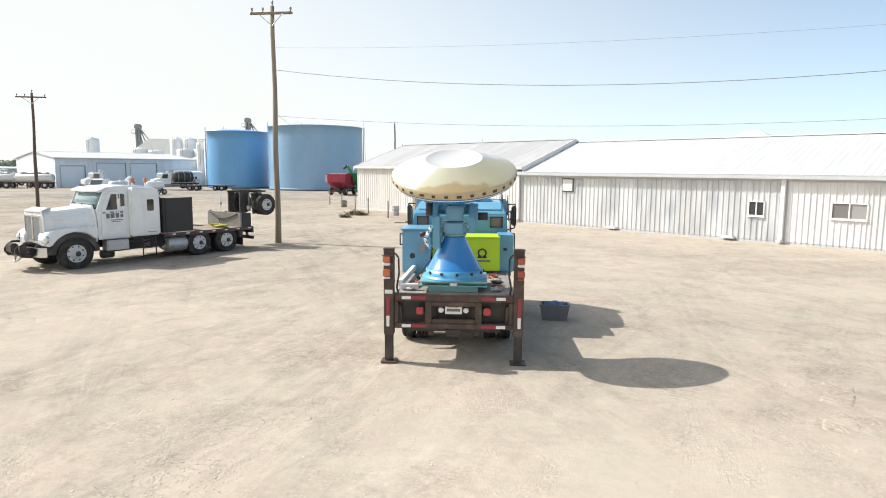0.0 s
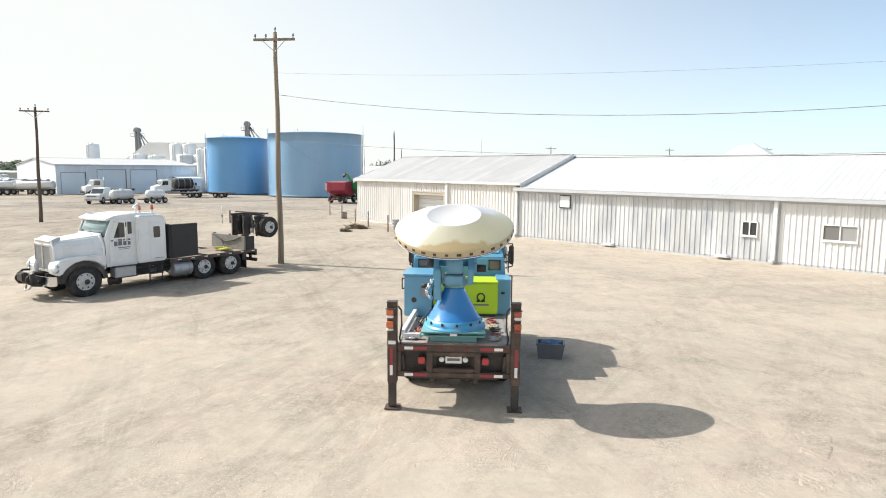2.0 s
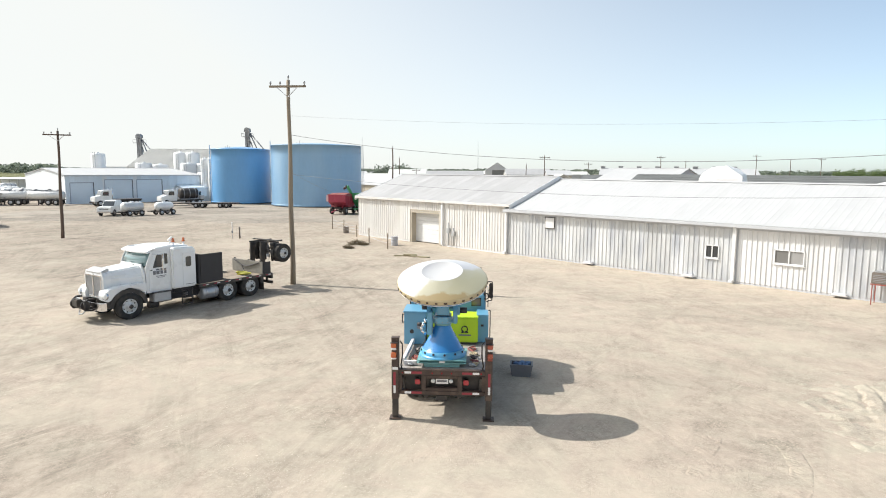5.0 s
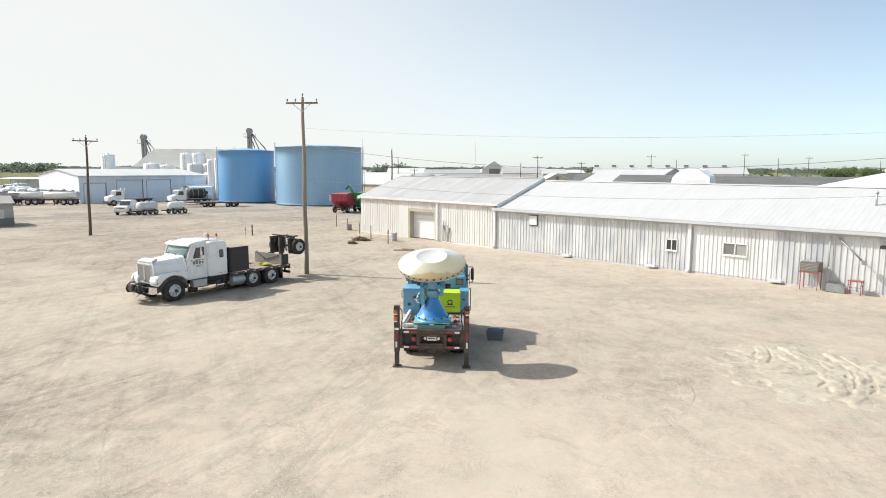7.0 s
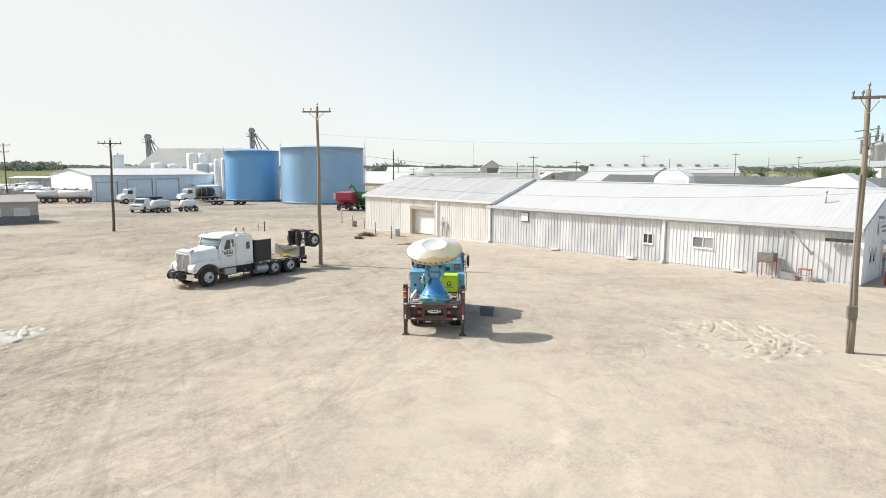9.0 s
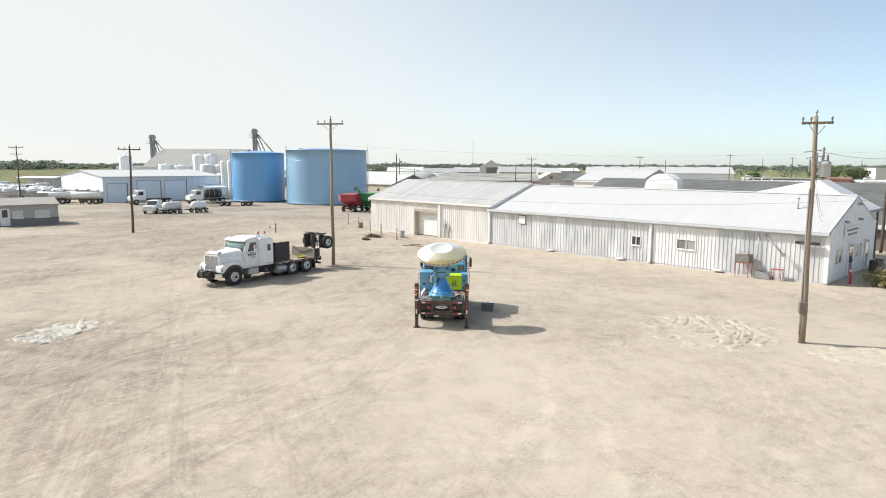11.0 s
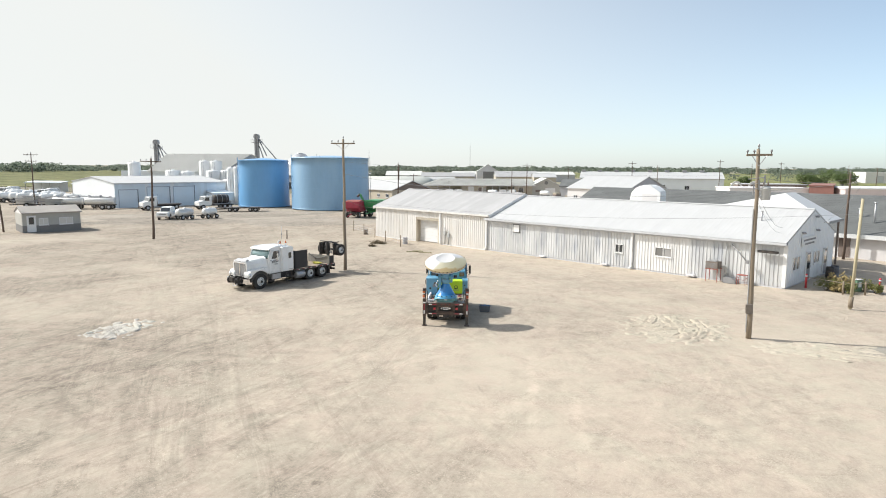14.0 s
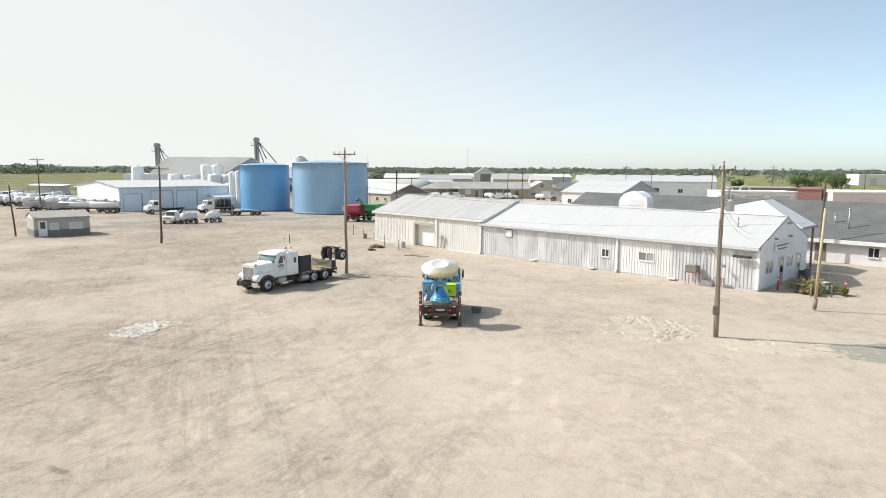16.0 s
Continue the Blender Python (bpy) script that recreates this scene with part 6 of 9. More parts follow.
    part("visor", soft(bm, 0.012), white_paint, cab, "white sun visor over the screen")
    for s in (-1, 1):
        door = part("door", soft(prism(B(), [(-0.92, 1.04), (-0.95, 2.05), (-1.20, 2.70), (-1.80, 2.70), (-1.80, 1.04)], s * 1.032 - 0.016, s * 1.032 + 0.016, "x"), 0.012), white_paint, ob)
        part("door_window", soft(prism(B(), [(-1.10, 2.02), (-1.30, 2.58), (-1.58, 2.60), (-1.58, 2.02)], s * 1.050 - 0.006, s * 1.050 + 0.006, "x"), 0.004), dark_glass, door, "dark door window")
        part("quarter_window", soft(prism(B(), [(-1.62, 2.12), (-1.62, 2.60), (-1.77, 2.58), (-1.77, 2.14)], s * 1.050 - 0.006, s * 1.050 + 0.006, "x"), 0.004), dark_glass, door)
        part("door_handle", soft(box(B(), s * 1.065 - 0.015, s * 1.065 + 0.015, -1.68, -1.56, 1.86, 1.89), 0.006), chrome, door)
        for k, (a, b, z, h) in enumerate(((-1.10, -1.22, 1.80, 0.09), (-1.25, -1.39, 1.84, 0.12), (-1.43, -1.55, 1.84, 0.12), (-1.60, -1.70, 1.84, 0.12), (-1.24, -1.68, 1.64, 0.016), (-1.28, -1.62, 1.58, 0.010))):
            part("lettering_bar", box(B(), s * 1.050 - 0.003, s * 1.050 + 0.003, b, a, z - h, z + h), grey_text, door)
        part("side_badge", box(B(), s * 1.050 - 0.003, s * 1.050 + 0.003, -1.08, -0.99, 1.90, 1.94), board_black, door)
        bm = B()
        pipe(bm, [(s * 1.02, -1.12, 2.62), (s * 1.36, -1.36, 2.60), (s * 1.36, -1.36, 1.92), (s * 1.02, -1.12, 1.88)], 0.016, 6)
        arm = part("mirror_arm", bm, chrome, ob)
        part("mirror", soft(box(B(), s * 1.36 - 0.07, s * 1.36 + 0.07, -1.42, -1.36, 1.98, 2.44), 0.025), white_paint, arm, "white tall mirror")
        # step box and steps
        box1 = part("battery_box", soft(box(B(), s * 0.98 - 0.2, s * 0.98 + 0.2, -1.80, -1.02, 0.52, 0.93), 0.03), galv_steel, ob, "bright metal step box")
        for z in (0.53, 0.94):
            part("step_tread", soft(box(B(), s * 1.0 - 0.22, s * 1.0 + 0.23, -1.82, -1.0, z - 0.015, z + 0.015), 0.006), black_steel, box1)
        part("air_tank", tube(B(), (s * 0.85, -0.95, 0.40), (s * 0.85, -1.35, 0.40), 0.15, seg=14), black_steel, ob)
        bm = B()
        pipe(bm, [(s * 1.1, -2.35, 0.9), (s * 1.1, -2.35, 0.22), (s * 1.1, -2.85, 0.22), (s * 1.1, -2.85, 0.9)], 0.025, 6)
        box(bm, s * 1.1 - 0.1, s * 1.1 + 0.1, -2.85, -2.35, 0.5, 0.52)
        part("side_steps", bm, black_steel, ob)
        tank = part("fuel_tank", lathe(B(), [(0, -0.4), (0.27, -0.4), (0.31, -0.36), (0.31, 0.36), (0.27, 0.4), (0, 0.4)], 24, pose(s * 0.92, -3.72, 0.55, 90, 0, 0)), galv_steel, ob, "dull metal round fuel tank")
        for y in (-3.95, -3.5):
            part("tank_strap", lathe(B(), [(0.312, -0.03), (0.325, -0.03), (0.325, 0.03), (0.312, 0.03)], 24, pose(s * 0.92, y, 0.55, 90, 0, 0)), galv_steel, tank)
        part("mudflap", soft(box(B(), s * 0.9 - 0.3, s * 0.9 + 0.3, -6.66, -6.63, 0.2, 0.92), 0.01), black_steel, ob)
        part("mudguard", soft(box(B(), s * 0.92 - 0.3, s * 0.92 + 0.3, -6.62, -6.45, 0.55, 0.92), 0.03), black_steel, ob)
        for y, z, h in ((-2.05, 0.72, 0.2), (-2.6, 0.66, 0.16), (-3.15, 0.72, 0.18)):
            part("chassis_box", soft(box(B(), s * 0.72 - 0.18, s * 0.72 + 0.18, y - 0.17, y + 0.17, z - h, z + h), 0.03), black_steel if h > 0.17 else deck_plate, ob)
        part("chassis_side", soft(box(B(), min(s * 0.5, s * 0.9), max(s * 0.5, s * 0.9), -3.28, -1.84, 0.48, 0.94), 0.02), board_black, ob)
        part("air_line", pipe(B(), [(s * 0.9, -1.9, 0.8), (s * 0.95, -2.4, 0.72), (s * 0.92, -2.9, 0.78), (s * 0.95, -3.3, 0.7)], 0.035, 6), black_steel, ob)
    # sleeper with raised roof
    bm = B()
    prism(bm, [(-1.90, 0.98), (-1.90, 2.68), (-1.98, 2.82), (-2.95, 2.79), (-3.04, 2.66), (-3.04, 0.98)], -1.18, 1.18, "x")
    slp = part("sleeper", soft(bm, 0.06, 3), white_paint, ob, "white sleeper box behind the cab")
    bm = B()
    prism(bm, [(-1.25, 2.80), (-1.45, 2.86), (-1.95, 2.90), (-2.9, 2.85), (-2.95, 2.74), (-1.3, 2.66)], -0.86, 0.86, "x")
    part("roof_cap", soft(bm, 0.06, 3), white_paint, slp)
    for s in (-1, 1):
        part("sleeper_window", soft(prism(B(), rounded(-2.78, -2.52, 1.92, 2.36, 0.05), s * 1.19 - 0.012, s * 1.19 + 0.012, "x"), 0.004), dark_glass, slp)
        part("locker_door", soft(prism(B(), [(-2.95, 1.08), (-2.95, 2.55), (-2.38, 2.55), (-2.38, 1.08)], s * 1.184 - 0.010, s * 1.184 + 0.010, "x"), 0.006), white_paint, slp)
        part("sleeper_label", box(B(), s * 1.197 - 0.004, s * 1.197 + 0.004, -2.9, -2.5, 1.11, 1.13), grey_text, slp)
        bm = B()
        pipe(bm, [(s * 0.9, -3.1, 0.9), (s * 0.9, -3.1, 2.36), (s * 0.86, -3.16, 2.44)], 0.055, 10)
        part("exhaust_stack", bm, black_steel, ob)
    for x, y in ((-0.45, -2.42), (-0.5, -2.88)):
        bm = B()
        lathe(bm, [(0, 0), (0.07, 0), (0.07, 0.04), (0.055, 0.05), (0.055, 0.14), (0.03, 0.18), (0, 0.18)], 12, pose(x, y, 2.98))
        part("beacon", bm, orange_plastic, slp, "orange roof beacon")
        part("beacon_stand", tube(B(), (x, y, 2.7), (x, y, 2.98), 0.04, seg=8), white_paint, slp)
    bm = B()
    pipe(bm, [(-0.4, -2.3, 2.86), (-0.4, -2.3, 3.05), (-0.4, -2.2, 3.1)], 0.03, 7)
    lathe(bm, [(0.03, 0), (0.05, 0.08), (0.06, 0.2), (0, 0.2)], 10, pose(-0.4, -2.22, 3.09, 60, 0, 0))
    part("air_horn", bm, white_paint, slp)
    # headboard and deck
    part("headboard", soft(box(B(), -1.2, 1.2, -3.22, -3.12, 1.03, 2.40), 0.02), board_black, ob)
    for s in (-1, 1):
        part("side_board", soft(box(B(), s * 1.17 - 0.03, s * 1.17 + 0.03, -4.36, -3.223, 1.03, 2.38), 0.01), board_black, ob, "dark steel side board")
    bm = B()
    for x0 in (-1.22, 1.14):
        box(bm, x0, x0 + 0.08, -7.12, -3.12, 0.86, 1.0)
    box(bm, -1.22, 1.22, -7.2, -7.12, 0.72, 1.0)
    for k in range(9):
        box(bm, -1.14, 1.14, -3.3 - 0.46 * k, -3.24 - 0.46 * k, 0.88, 0.96)
    deck = part("deck_frame", bm, black_steel, ob)
    me = mesh_of(soft(box(B(), -0.085, 0.085, -7.1, -3.13, 0.965, 1.005), 0.008), "plank", plank_wood)
    for k in range(13):
        piece("plank", me, deck, pose(-1.08 + 0.18 * k, 0, 0))
    for s in (-1, 1):
        for k in range(7):
            y = -3.3 - 0.58 * k
            part("reflective_tape", box(B(), s * 1.222 - 0.003, s * 1.222 + 0.003, y - 0.15, y, 0.925, 0.97), reflect_red, deck)
            part("reflective_tape", box(B(), s * 1.222 - 0.003, s * 1.222 + 0.003, y - 0.30, y - 0.155, 0.925, 0.97), reflect_white, deck)
    # rear tray: corner box with a sloping lid
    part("tray_back", soft(box(B(), -1.19, 1.18, -6.66, -6.58, 1.01, 1.62), 0.015), tray_grey, ob, "dusty steel board across the deck")
    for x in (1.12, 0.0, -0.9):
        part("board_stake", soft(box(B(), x - 0.04, x + 0.04, -6.74, -6.662, 0.95, 1.66), 0.008), black_steel, ob)
    part("tray_end", soft(box(B(), -1.20, -1.13, -7.10, -6.665, 1.01, 1.60), 0.012), board_black, ob)
    part("tray_rope", cable(B(), [(1.0, -6.56, 1.58), (0.7, -6.55, 1.50), (0.35, -6.54, 1.36), (0.0, -6.54, 1.32), (-0.5, -6.55, 1.42), (-0.95, -6.56, 1.56)], 0.025, 6), board_black, ob, "dark rope hanging on the board")
    part("tray_rope", cable(B(), [(0.35, -6.53, 1.37), (0.2, -6.50, 1.2), (0.05, -6.48, 1.06)], 0.02, 6), board_black, ob)
    for x in (-0.8, 0.8):
        lamp_square(ob, x, -7.2, 0.80, 0.05, red_plastic, "tail_lamp")
    part("rear_bumper", soft(box(B(), -1.1, 1.1, -7.32, -7.2, 0.42, 0.56), 0.02), black_steel, ob)
    for x in (-0.7, 0.7):
        part("bumper_stay", box(B(), x - 0.05, x + 0.05, -7.28, -7.202, 0.562, 0.75), black_steel, ob)
    # folded booster axle over the tail
    bm = B()
    tube(bm, (-0.85, -8.05, 1.92), (0.85, -8.05, 1.92), 0.075, seg=12)
    boost = part("booster_axle", bm, black_steel, ob, "folded-up booster axle with raised wheels")
    for s in (-1, 1):
        wheel(boost, s * 0.98, -8.05, 1.92, s, 0.92, True)
        wheel(boost, s * 0.70, -8.05, 1.92, -s, 0.92)
        bm = B()
        prism(bm, [(-7.13, 0.9), (-7.13, 2.46), (-7.42, 2.46), (-7.36, 0.9)], s * 0.40 - 0.06, s * 0.40 + 0.06, "x")
        part("lift_arm", soft(bm, 0.015), black_steel, boost)
        part("air_spring", lathe(B(), [(0, 0), (0.13, 0), (0.15, 0.08), (0.11, 0.14), (0.15, 0.22), (0.12, 0.30), (0, 0.30)], 14, pose(s * 0.62, -7.72, 2.14)), rubber, boost)
        part("air_strut", tube(B(), (s * 0.62, -7.7, 1.5), (s * 0.62, -7.7, 2.14), 0.07, seg=10), black_steel, boost)
        part("shock", tube(B(), (s * 0.16, -7.62, 1.55), (s * 0.16, -7.62, 2.46), 0.055, seg=10), board_black, boost)
    bm = B()
    for x in (-0.46, 0.40):
        box(bm, x, x + 0.06, -8.5, -7.1, 2.46, 2.54)
    part("axle_frame", soft(bm, 0.008), black_steel, boost)
    part("cross_bar", soft(box(B(), -0.95, 0.95, -7.85, -7.7, 2.542, 2.60), 0.01), black_steel, boost)
    for s in (-1, 1):
        part("axle_plate", soft(box(B(), s * 0.46 - 0.05, s * 0.46 + 0.05, -8.25, -7.75, 1.55, 2.45), 0.015), black_steel, boost)
        part("brake_chamber", tube(B(), (s * 0.25, -7.78, 1.75), (s * 0.25, -7.62, 1.75), 0.09, seg=12), reflect_white if s < 0 else black_steel, boost)
        part("brake_hose", pipe(B(), [(s * 0.3, -7.7, 2.42), (s * 0.34, -7.66, 2.1), (s * 0.28, -7.7, 1.8), (s * 0.34, -7.72, 1.6)], 0.025, 6), grey_steel, boost)
    for x in (-0.4, 0.4):
        part("axle_drop", box(B(), x - 0.03, x + 0.03, -8.1, -7.95, 1.98, 2.46), black_steel, boost)
    return ob


white_truck()
for k in range(3):
    pts = []
    for q in range(14):
        a = q * 1.7 + k
        p = WT @ Vector((-0.75 + 0.25 * k + 0.3 * math.cos(a) * rs.uniform(0.4, 1), -6.0 + 0.4 * math.sin(a) * rs.uniform(0.5, 1), 1.03 + 0.10 * rs.random()))
        pts.append(tuple(p))
    loose_strap("strap", pts, yellow_web, "yellow webbing strap heaped on the truck's deck", 0.06)


# ---- wires ----
wire([(-9.15, 18.6, 8.0), (25.2, 5.9, 7.84)], 0.012, 1.34)
wire([(-9.15, 18.6, 5.9), (25.2, 5.9, 5.9)], 0.007, 0.8)
wire([(-9.15, 18.6, 9.0), (25.2, 5.9, 8.4)], 0.004, 0.55)
wire([(-9.15, 18.6, 6.05), (-9.9, 44.9, 3.75)], 0.007, 0.5, label="thin service wire from the pole to the barn")
for z, zz in ((7.4, 4.3), (7.0, 3.9)):
    wire([(15.8, -1.35, z), tuple(YARD @ Vector((28.4, 1.2, zz)))], 0.008, 0.5, label="thin service wire from the pole to the shop")
wire([(15.8, -1.35, 8.2), (25.2, 5.9, 8.2)], 0.008, 0.3)
wire([(25.2, 5.9, 7.6), tuple(YARD @ Vector((29.3, 8.2, 4.3)))], 0.009, 0.3, label="thin service wire from the pole to the shop")

# ---- clutter along the shop wall ----
def cooler():
    ob = thing("swamp_cooler", near(23.7, -0.95), "rusty box cooler on a red steel stand", "cooler")
    part("cabinet", soft(box(B(), 0, 0.95, 0, 0.75, 0.92, 1.46), 0.02), rust_tin, ob)
    for k in range(5):
        part("louvre", box(B(), 0.06, 0.89, -0.012, -0.001, 1.0 + 0.08 * k, 1.03 + 0.08 * k), grey_steel, ob)
    for x, y in ((0.03, 0.03), (0.9, 0.03), (0.03, 0.7), (0.9, 0.7)):
        part("leg", box(B(), x, x + 0.04, y, y + 0.04, -0.12, 0.92), rust_red, ob)
    part("stand_frame", box(box(B(), -0.02, 0.99, -0.02, 0.02, 0.86, 0.918), -0.02, 0.99, 0.73, 0.77, 0.86, 0.918), rust_red, ob)
    part("top_plate", soft(box(B(), 0.1, 0.75, 0.1, 0.6, 1.46, 1.52), 0.01), galv_steel, ob)


def stool():
    ob = thing("steel_trestle", near(26.05, -0.75), "small red steel trestle by the wall", "trestle")
    for x in (0, 0.62):
        for y in (0, 0.4):
            part("leg", tube(B(), (x, y, -0.12), (x * 0.94 + 0.02, y, 0.66), 0.02, seg=7), rust_red, ob)
        part("rail", tube(B(), (x, 0, 0.4), (x, 0.4, 0.4), 0.015, seg=6), rust_red, ob)
    part("top", soft(box(B(), -0.02, 0.66, -0.03, 0.43, 0.62, 0.67), 0.01), rust_red, ob)
    part("cross_rail", tube(B(), (0, 0, 0.3), (0.62, 0, 0.3), 0.015, seg=6), rust_red, ob)


def ramp():
    bm = B()
    prism(bm, [(0, -0.1), (1.0, -0.1), (0.95, 0.16), (0.7, 0.3), (0.05, 0.42)], 0, 0.5, "y")
    solid("loading_wedge", soft(bm, 0.02), grey_steel, near(24.95, -0.7), "dark steel wedge leaning by the wall", "wedge")


def wall_pipes():
    bm = B()
    pipe(bm, [(24.9, -0.12, 2.9), (24.9, -0.14, 1.2), (25.1, -0.2, 0.9), (25.0, -0.2, 0.45), (25.4, -0.2, 0.2), (25.9, -0.2, 0.1)], 0.035, 8)
    solid("drain_hose", bm, grey_panel, YARD, "grey hose hanging down the wall", "hose")
    bm = B()
    pipe(bm, [(25.3, -0.12, 2.85), (26.6, -0.5, 1.7)], 0.04, 8)
    box(bm, 26.55, 26.75, -0.58, -0.4, 1.55, 1.78)
    solid("swing_arm", bm, grey_steel, YARD, "grey steel arm braced from the wall", "bracket")


cooler(), stool(), ramp(), wall_pipes()


# ---- planting and posts at the shop's gable ----


def shrub(x, y, r, h, material, label, n=500, seed=1):
    """A low shrub: stems and many small leaves in an uneven crown."""
    rnd = random.Random(seed)
    ob = thing("shrub", pose(x, y, -0.1), label, "shrub", "shrubs by the shop")
    bm = B()
    for k in range(7):
        a = k * 0.9
        tube(bm, (0.05 * math.cos(a), 0.05 * math.sin(a), 0), (r * 0.6 * math.cos(a), r * 0.6 * math.sin(a), h * rnd.uniform(0.5, 0.9)), 0.02, 0.008, 5)
    part("stems", bm, bark, ob)
    bm = B()
    lumps = [(rnd.uniform(-0.6, 0.6) * r, rnd.uniform(-0.6, 0.6) * r, rnd.uniform(0.35, 0.85) * h, rnd.uniform(0.25, 0.45) * r) for k in range(9)]
    for k in range(n):
        lx, ly, lz, lr = lumps[k % 9]
        d = Vector((rnd.gauss(0, 1), rnd.gauss(0, 1), rnd.gauss(0, 1))).normalized() * lr * rnd.uniform(0.5, 1.1)
        c = Vector((lx, ly, max(0.05, lz))) + d
        u = Vector((rnd.gauss(0, 1), rnd.gauss(0, 1), rnd.gauss(0, 1))).normalized()
        v = u.orthogonal().normalized()
        s = rnd.uniform(0.05, 0.10)
        bm.faces.new([bm.verts.new(p) for p in (c - u * s, c + v * s * 0.5, c + u * s, c - v * s * 0.5)])
    part("leaves", bm, material, ob)


for k, (x, y, r, h, m2, lab) in enumerate(((27.2, 12.2, 0.8, 0.8, weed_green, "low olive shrub beside the red posts"), (28.2, 12.6, 0.7, 1.3, hay, "dry straw-coloured shrub by the shop"), (28.3, 11.2, 0.8, 0.7, weed_green, "low olive shrub beside the red posts"), (29.6, 11.9, 0.7, 0.9, weed_green, "low olive shrub beside the red posts"), (29.0, 12.4, 0.6, 1.1, hay, "dry straw-coloured shrub by the shop"), (27.6, 11.6, 0.6, 0.6, hay, "dry straw-coloured shrub by the shop"), (30.1, 11.2, 0.6, 0.6, weed_green, "low olive shrub beside the red posts"))):
    shrub(x, y, r, h, m2, lab, 500, k)


def post(x, y, h, r, material, label, name="bollard", group="posts by the shop"):
    ob = thing(name, pose(x, y, -0.15), label, "post", group)
    part("shaft", lathe(B(), [(0, 0), (r, 0), (r, h - r * 0.4), (r * 0.7, h), (0, h + 0.01)], 12), material, ob)
    part("band", lathe(B(), [(r + 0.001, h * 0.8), (r + 0.006, h * 0.8), (r + 0.006, h * 0.9), (r + 0.001, h * 0.9)], 12), trim_white if material is red_paint else material, ob)


for x, y in ((26.2, 13.1), (30.5, 11.5)):
    post(x, y, 1.1, 0.075, red_paint, "red steel post beside the planting")
for x, y in ((27.5, 10.7), (28.9, 10.5)):
    post(x, y, 1.0, 0.06, wood_pole, "short wooden post beside the planting")
bm = B()
for a, b in (((26.2, 13.1), (27.5, 10.7)), ((27.5, 10.7), (28.9, 10.5)), ((28.9, 10.5), (30.5, 11.5))):
    tube(bm, (*a, 0.72), (*b, 0.72), 0.02, seg=6)
solid("rail", bm, wood_pole, None, "thin weathered rail between the posts", "rail")


def propane():
    ob = thing("green_cabinet", pose(29.2, 11.9, -0.1, 0, 0, 20) @ Matrix.Scale(0.7, 4), "green utility cabinet with white panel", "cabinet")
    part("body", soft(box(B(), -0.35, 0.35, -0.25, 0.25, 0, 1.25), 0.04), mat("faded_green_cabinet", (0.13, 0.22, 0.15), 0.6), ob)
    part("panel", soft(box(B(), -0.2, 0.2, -0.275, -0.25, 0.5, 1.0), 0.01), trim_white, ob)
    part("lid", soft(box(B(), -0.38, 0.38, -0.28, 0.28, 1.25, 1.30), 0.01), stucco, ob)


propane()


def bike_heap():
    """Two dark tubs by the shop's door."""
    for k, (x, y) in enumerate(((30.2, 7.4), (30.3, 8.4))):
        ob = thing("barrel", near(x, y, -0.05), "dark blue plastic barrel by the shop door", "barrel", "barrels")
        part("drum", lathe(B(), [(0, 0), (0.27, 0), (0.30, 0.1), (0.31, 0.3), (0.29, 0.32), (0.31, 0.34), (0.31, 0.6), (0.29, 0.62), (0.31, 0.64), (0.28, 0.88), (0, 0.88)], 18), blue_bin if k else black_steel, ob)
        part("lid", lathe(B(), [(0, 0.885), (0.285, 0.885), (0.285, 0.92), (0, 0.93)], 18), black_steel, ob)


bike_heap()

# ---- posts, barrel and timber by the barn ----
FENCE = ((-14.2, 50.7), (-12.2, 47.0), (-10.25, 43.4), (-8.4, 39.3), (-6.15, 34.8))
for k, (x, y) in enumerate(FENCE):
    post(x, y, (1.5, 1.35, 1.2, 1.3, 1.3)[k], 0.05, wood_pole, "grey weathered fence post beside the barn", "fence_post", "fence posts")


def drum(x, y, material, label, h=0.75):
    ob = thing("steel_drum", pose(x, y, -0.12), label, "drum", "drums")
    part("drum", lathe(B(), [(0, 0), (0.28, 0), (0.29, 0.02), (0.28, 0.05), (0.28, h * 0.33), (0.295, h * 0.35), (0.28, h * 0.37), (0.28, h * 0.66), (0.295, h * 0.68), (0.28, h * 0.7), (0.28, h - 0.02), (0.29, h), (0.26, h - 0.03), (0, h - 0.03)], 20), material, ob)
    part("bung", tube(B(), (0.14, 0, h - 0.03), (0.14, 0, h), 0.04, seg=8), black_steel, ob)


drum(-5.9, 37.2, grey_block, "grey steel drum beside the barn")
drum(-11.9, 46.5, rust_tin, "rusty steel drum by a fence post", 0.7)
for k, (x, y, a, L) in enumerate(((-5.1, 30.3, 2, 1.7), (-3.9, 30.0, -16, 1.5), (-4.4, 30.3, -8, 1.0))):
    bm = soft(box(B(), 0, L, 0, 0.22, 0, 0.09), 0.012)
    solid("timber", bm, pale_pole, pose(x, y, -0.09 + (0.09 if k == 2 else 0), 0, 0, a), "sawn timber lying in the dirt", "timber", "loose timbers")
def brush_heap(x, y, r, h, seed):
    """A low heap of broken twigs."""
    rnd = random.Random(seed)
    bm = B()
    for k in range(160):
        a, d = rnd.uniform(0, 6.28), r * rnd.random()
        px, py = d * math.cos(a), 0.5 * d * math.sin(a)
        z = h * (1 - d / r) * rnd.random()
        b, q = rnd.uniform(0, 6.28), rnd.uniform(0.15, 0.45)
        tube(bm, (px, py, z), (px + q * math.cos(b), py + q * math.sin(b), max(0.0, z + rnd.uniform(-0.1, 0.22))), 0.018, 0.008, 4)
    solid("brush_heap", bm, dry_twig, pose(x, y, -0.08), "dark heap of dry twigs on the dirt", "brush", "brush heaps")


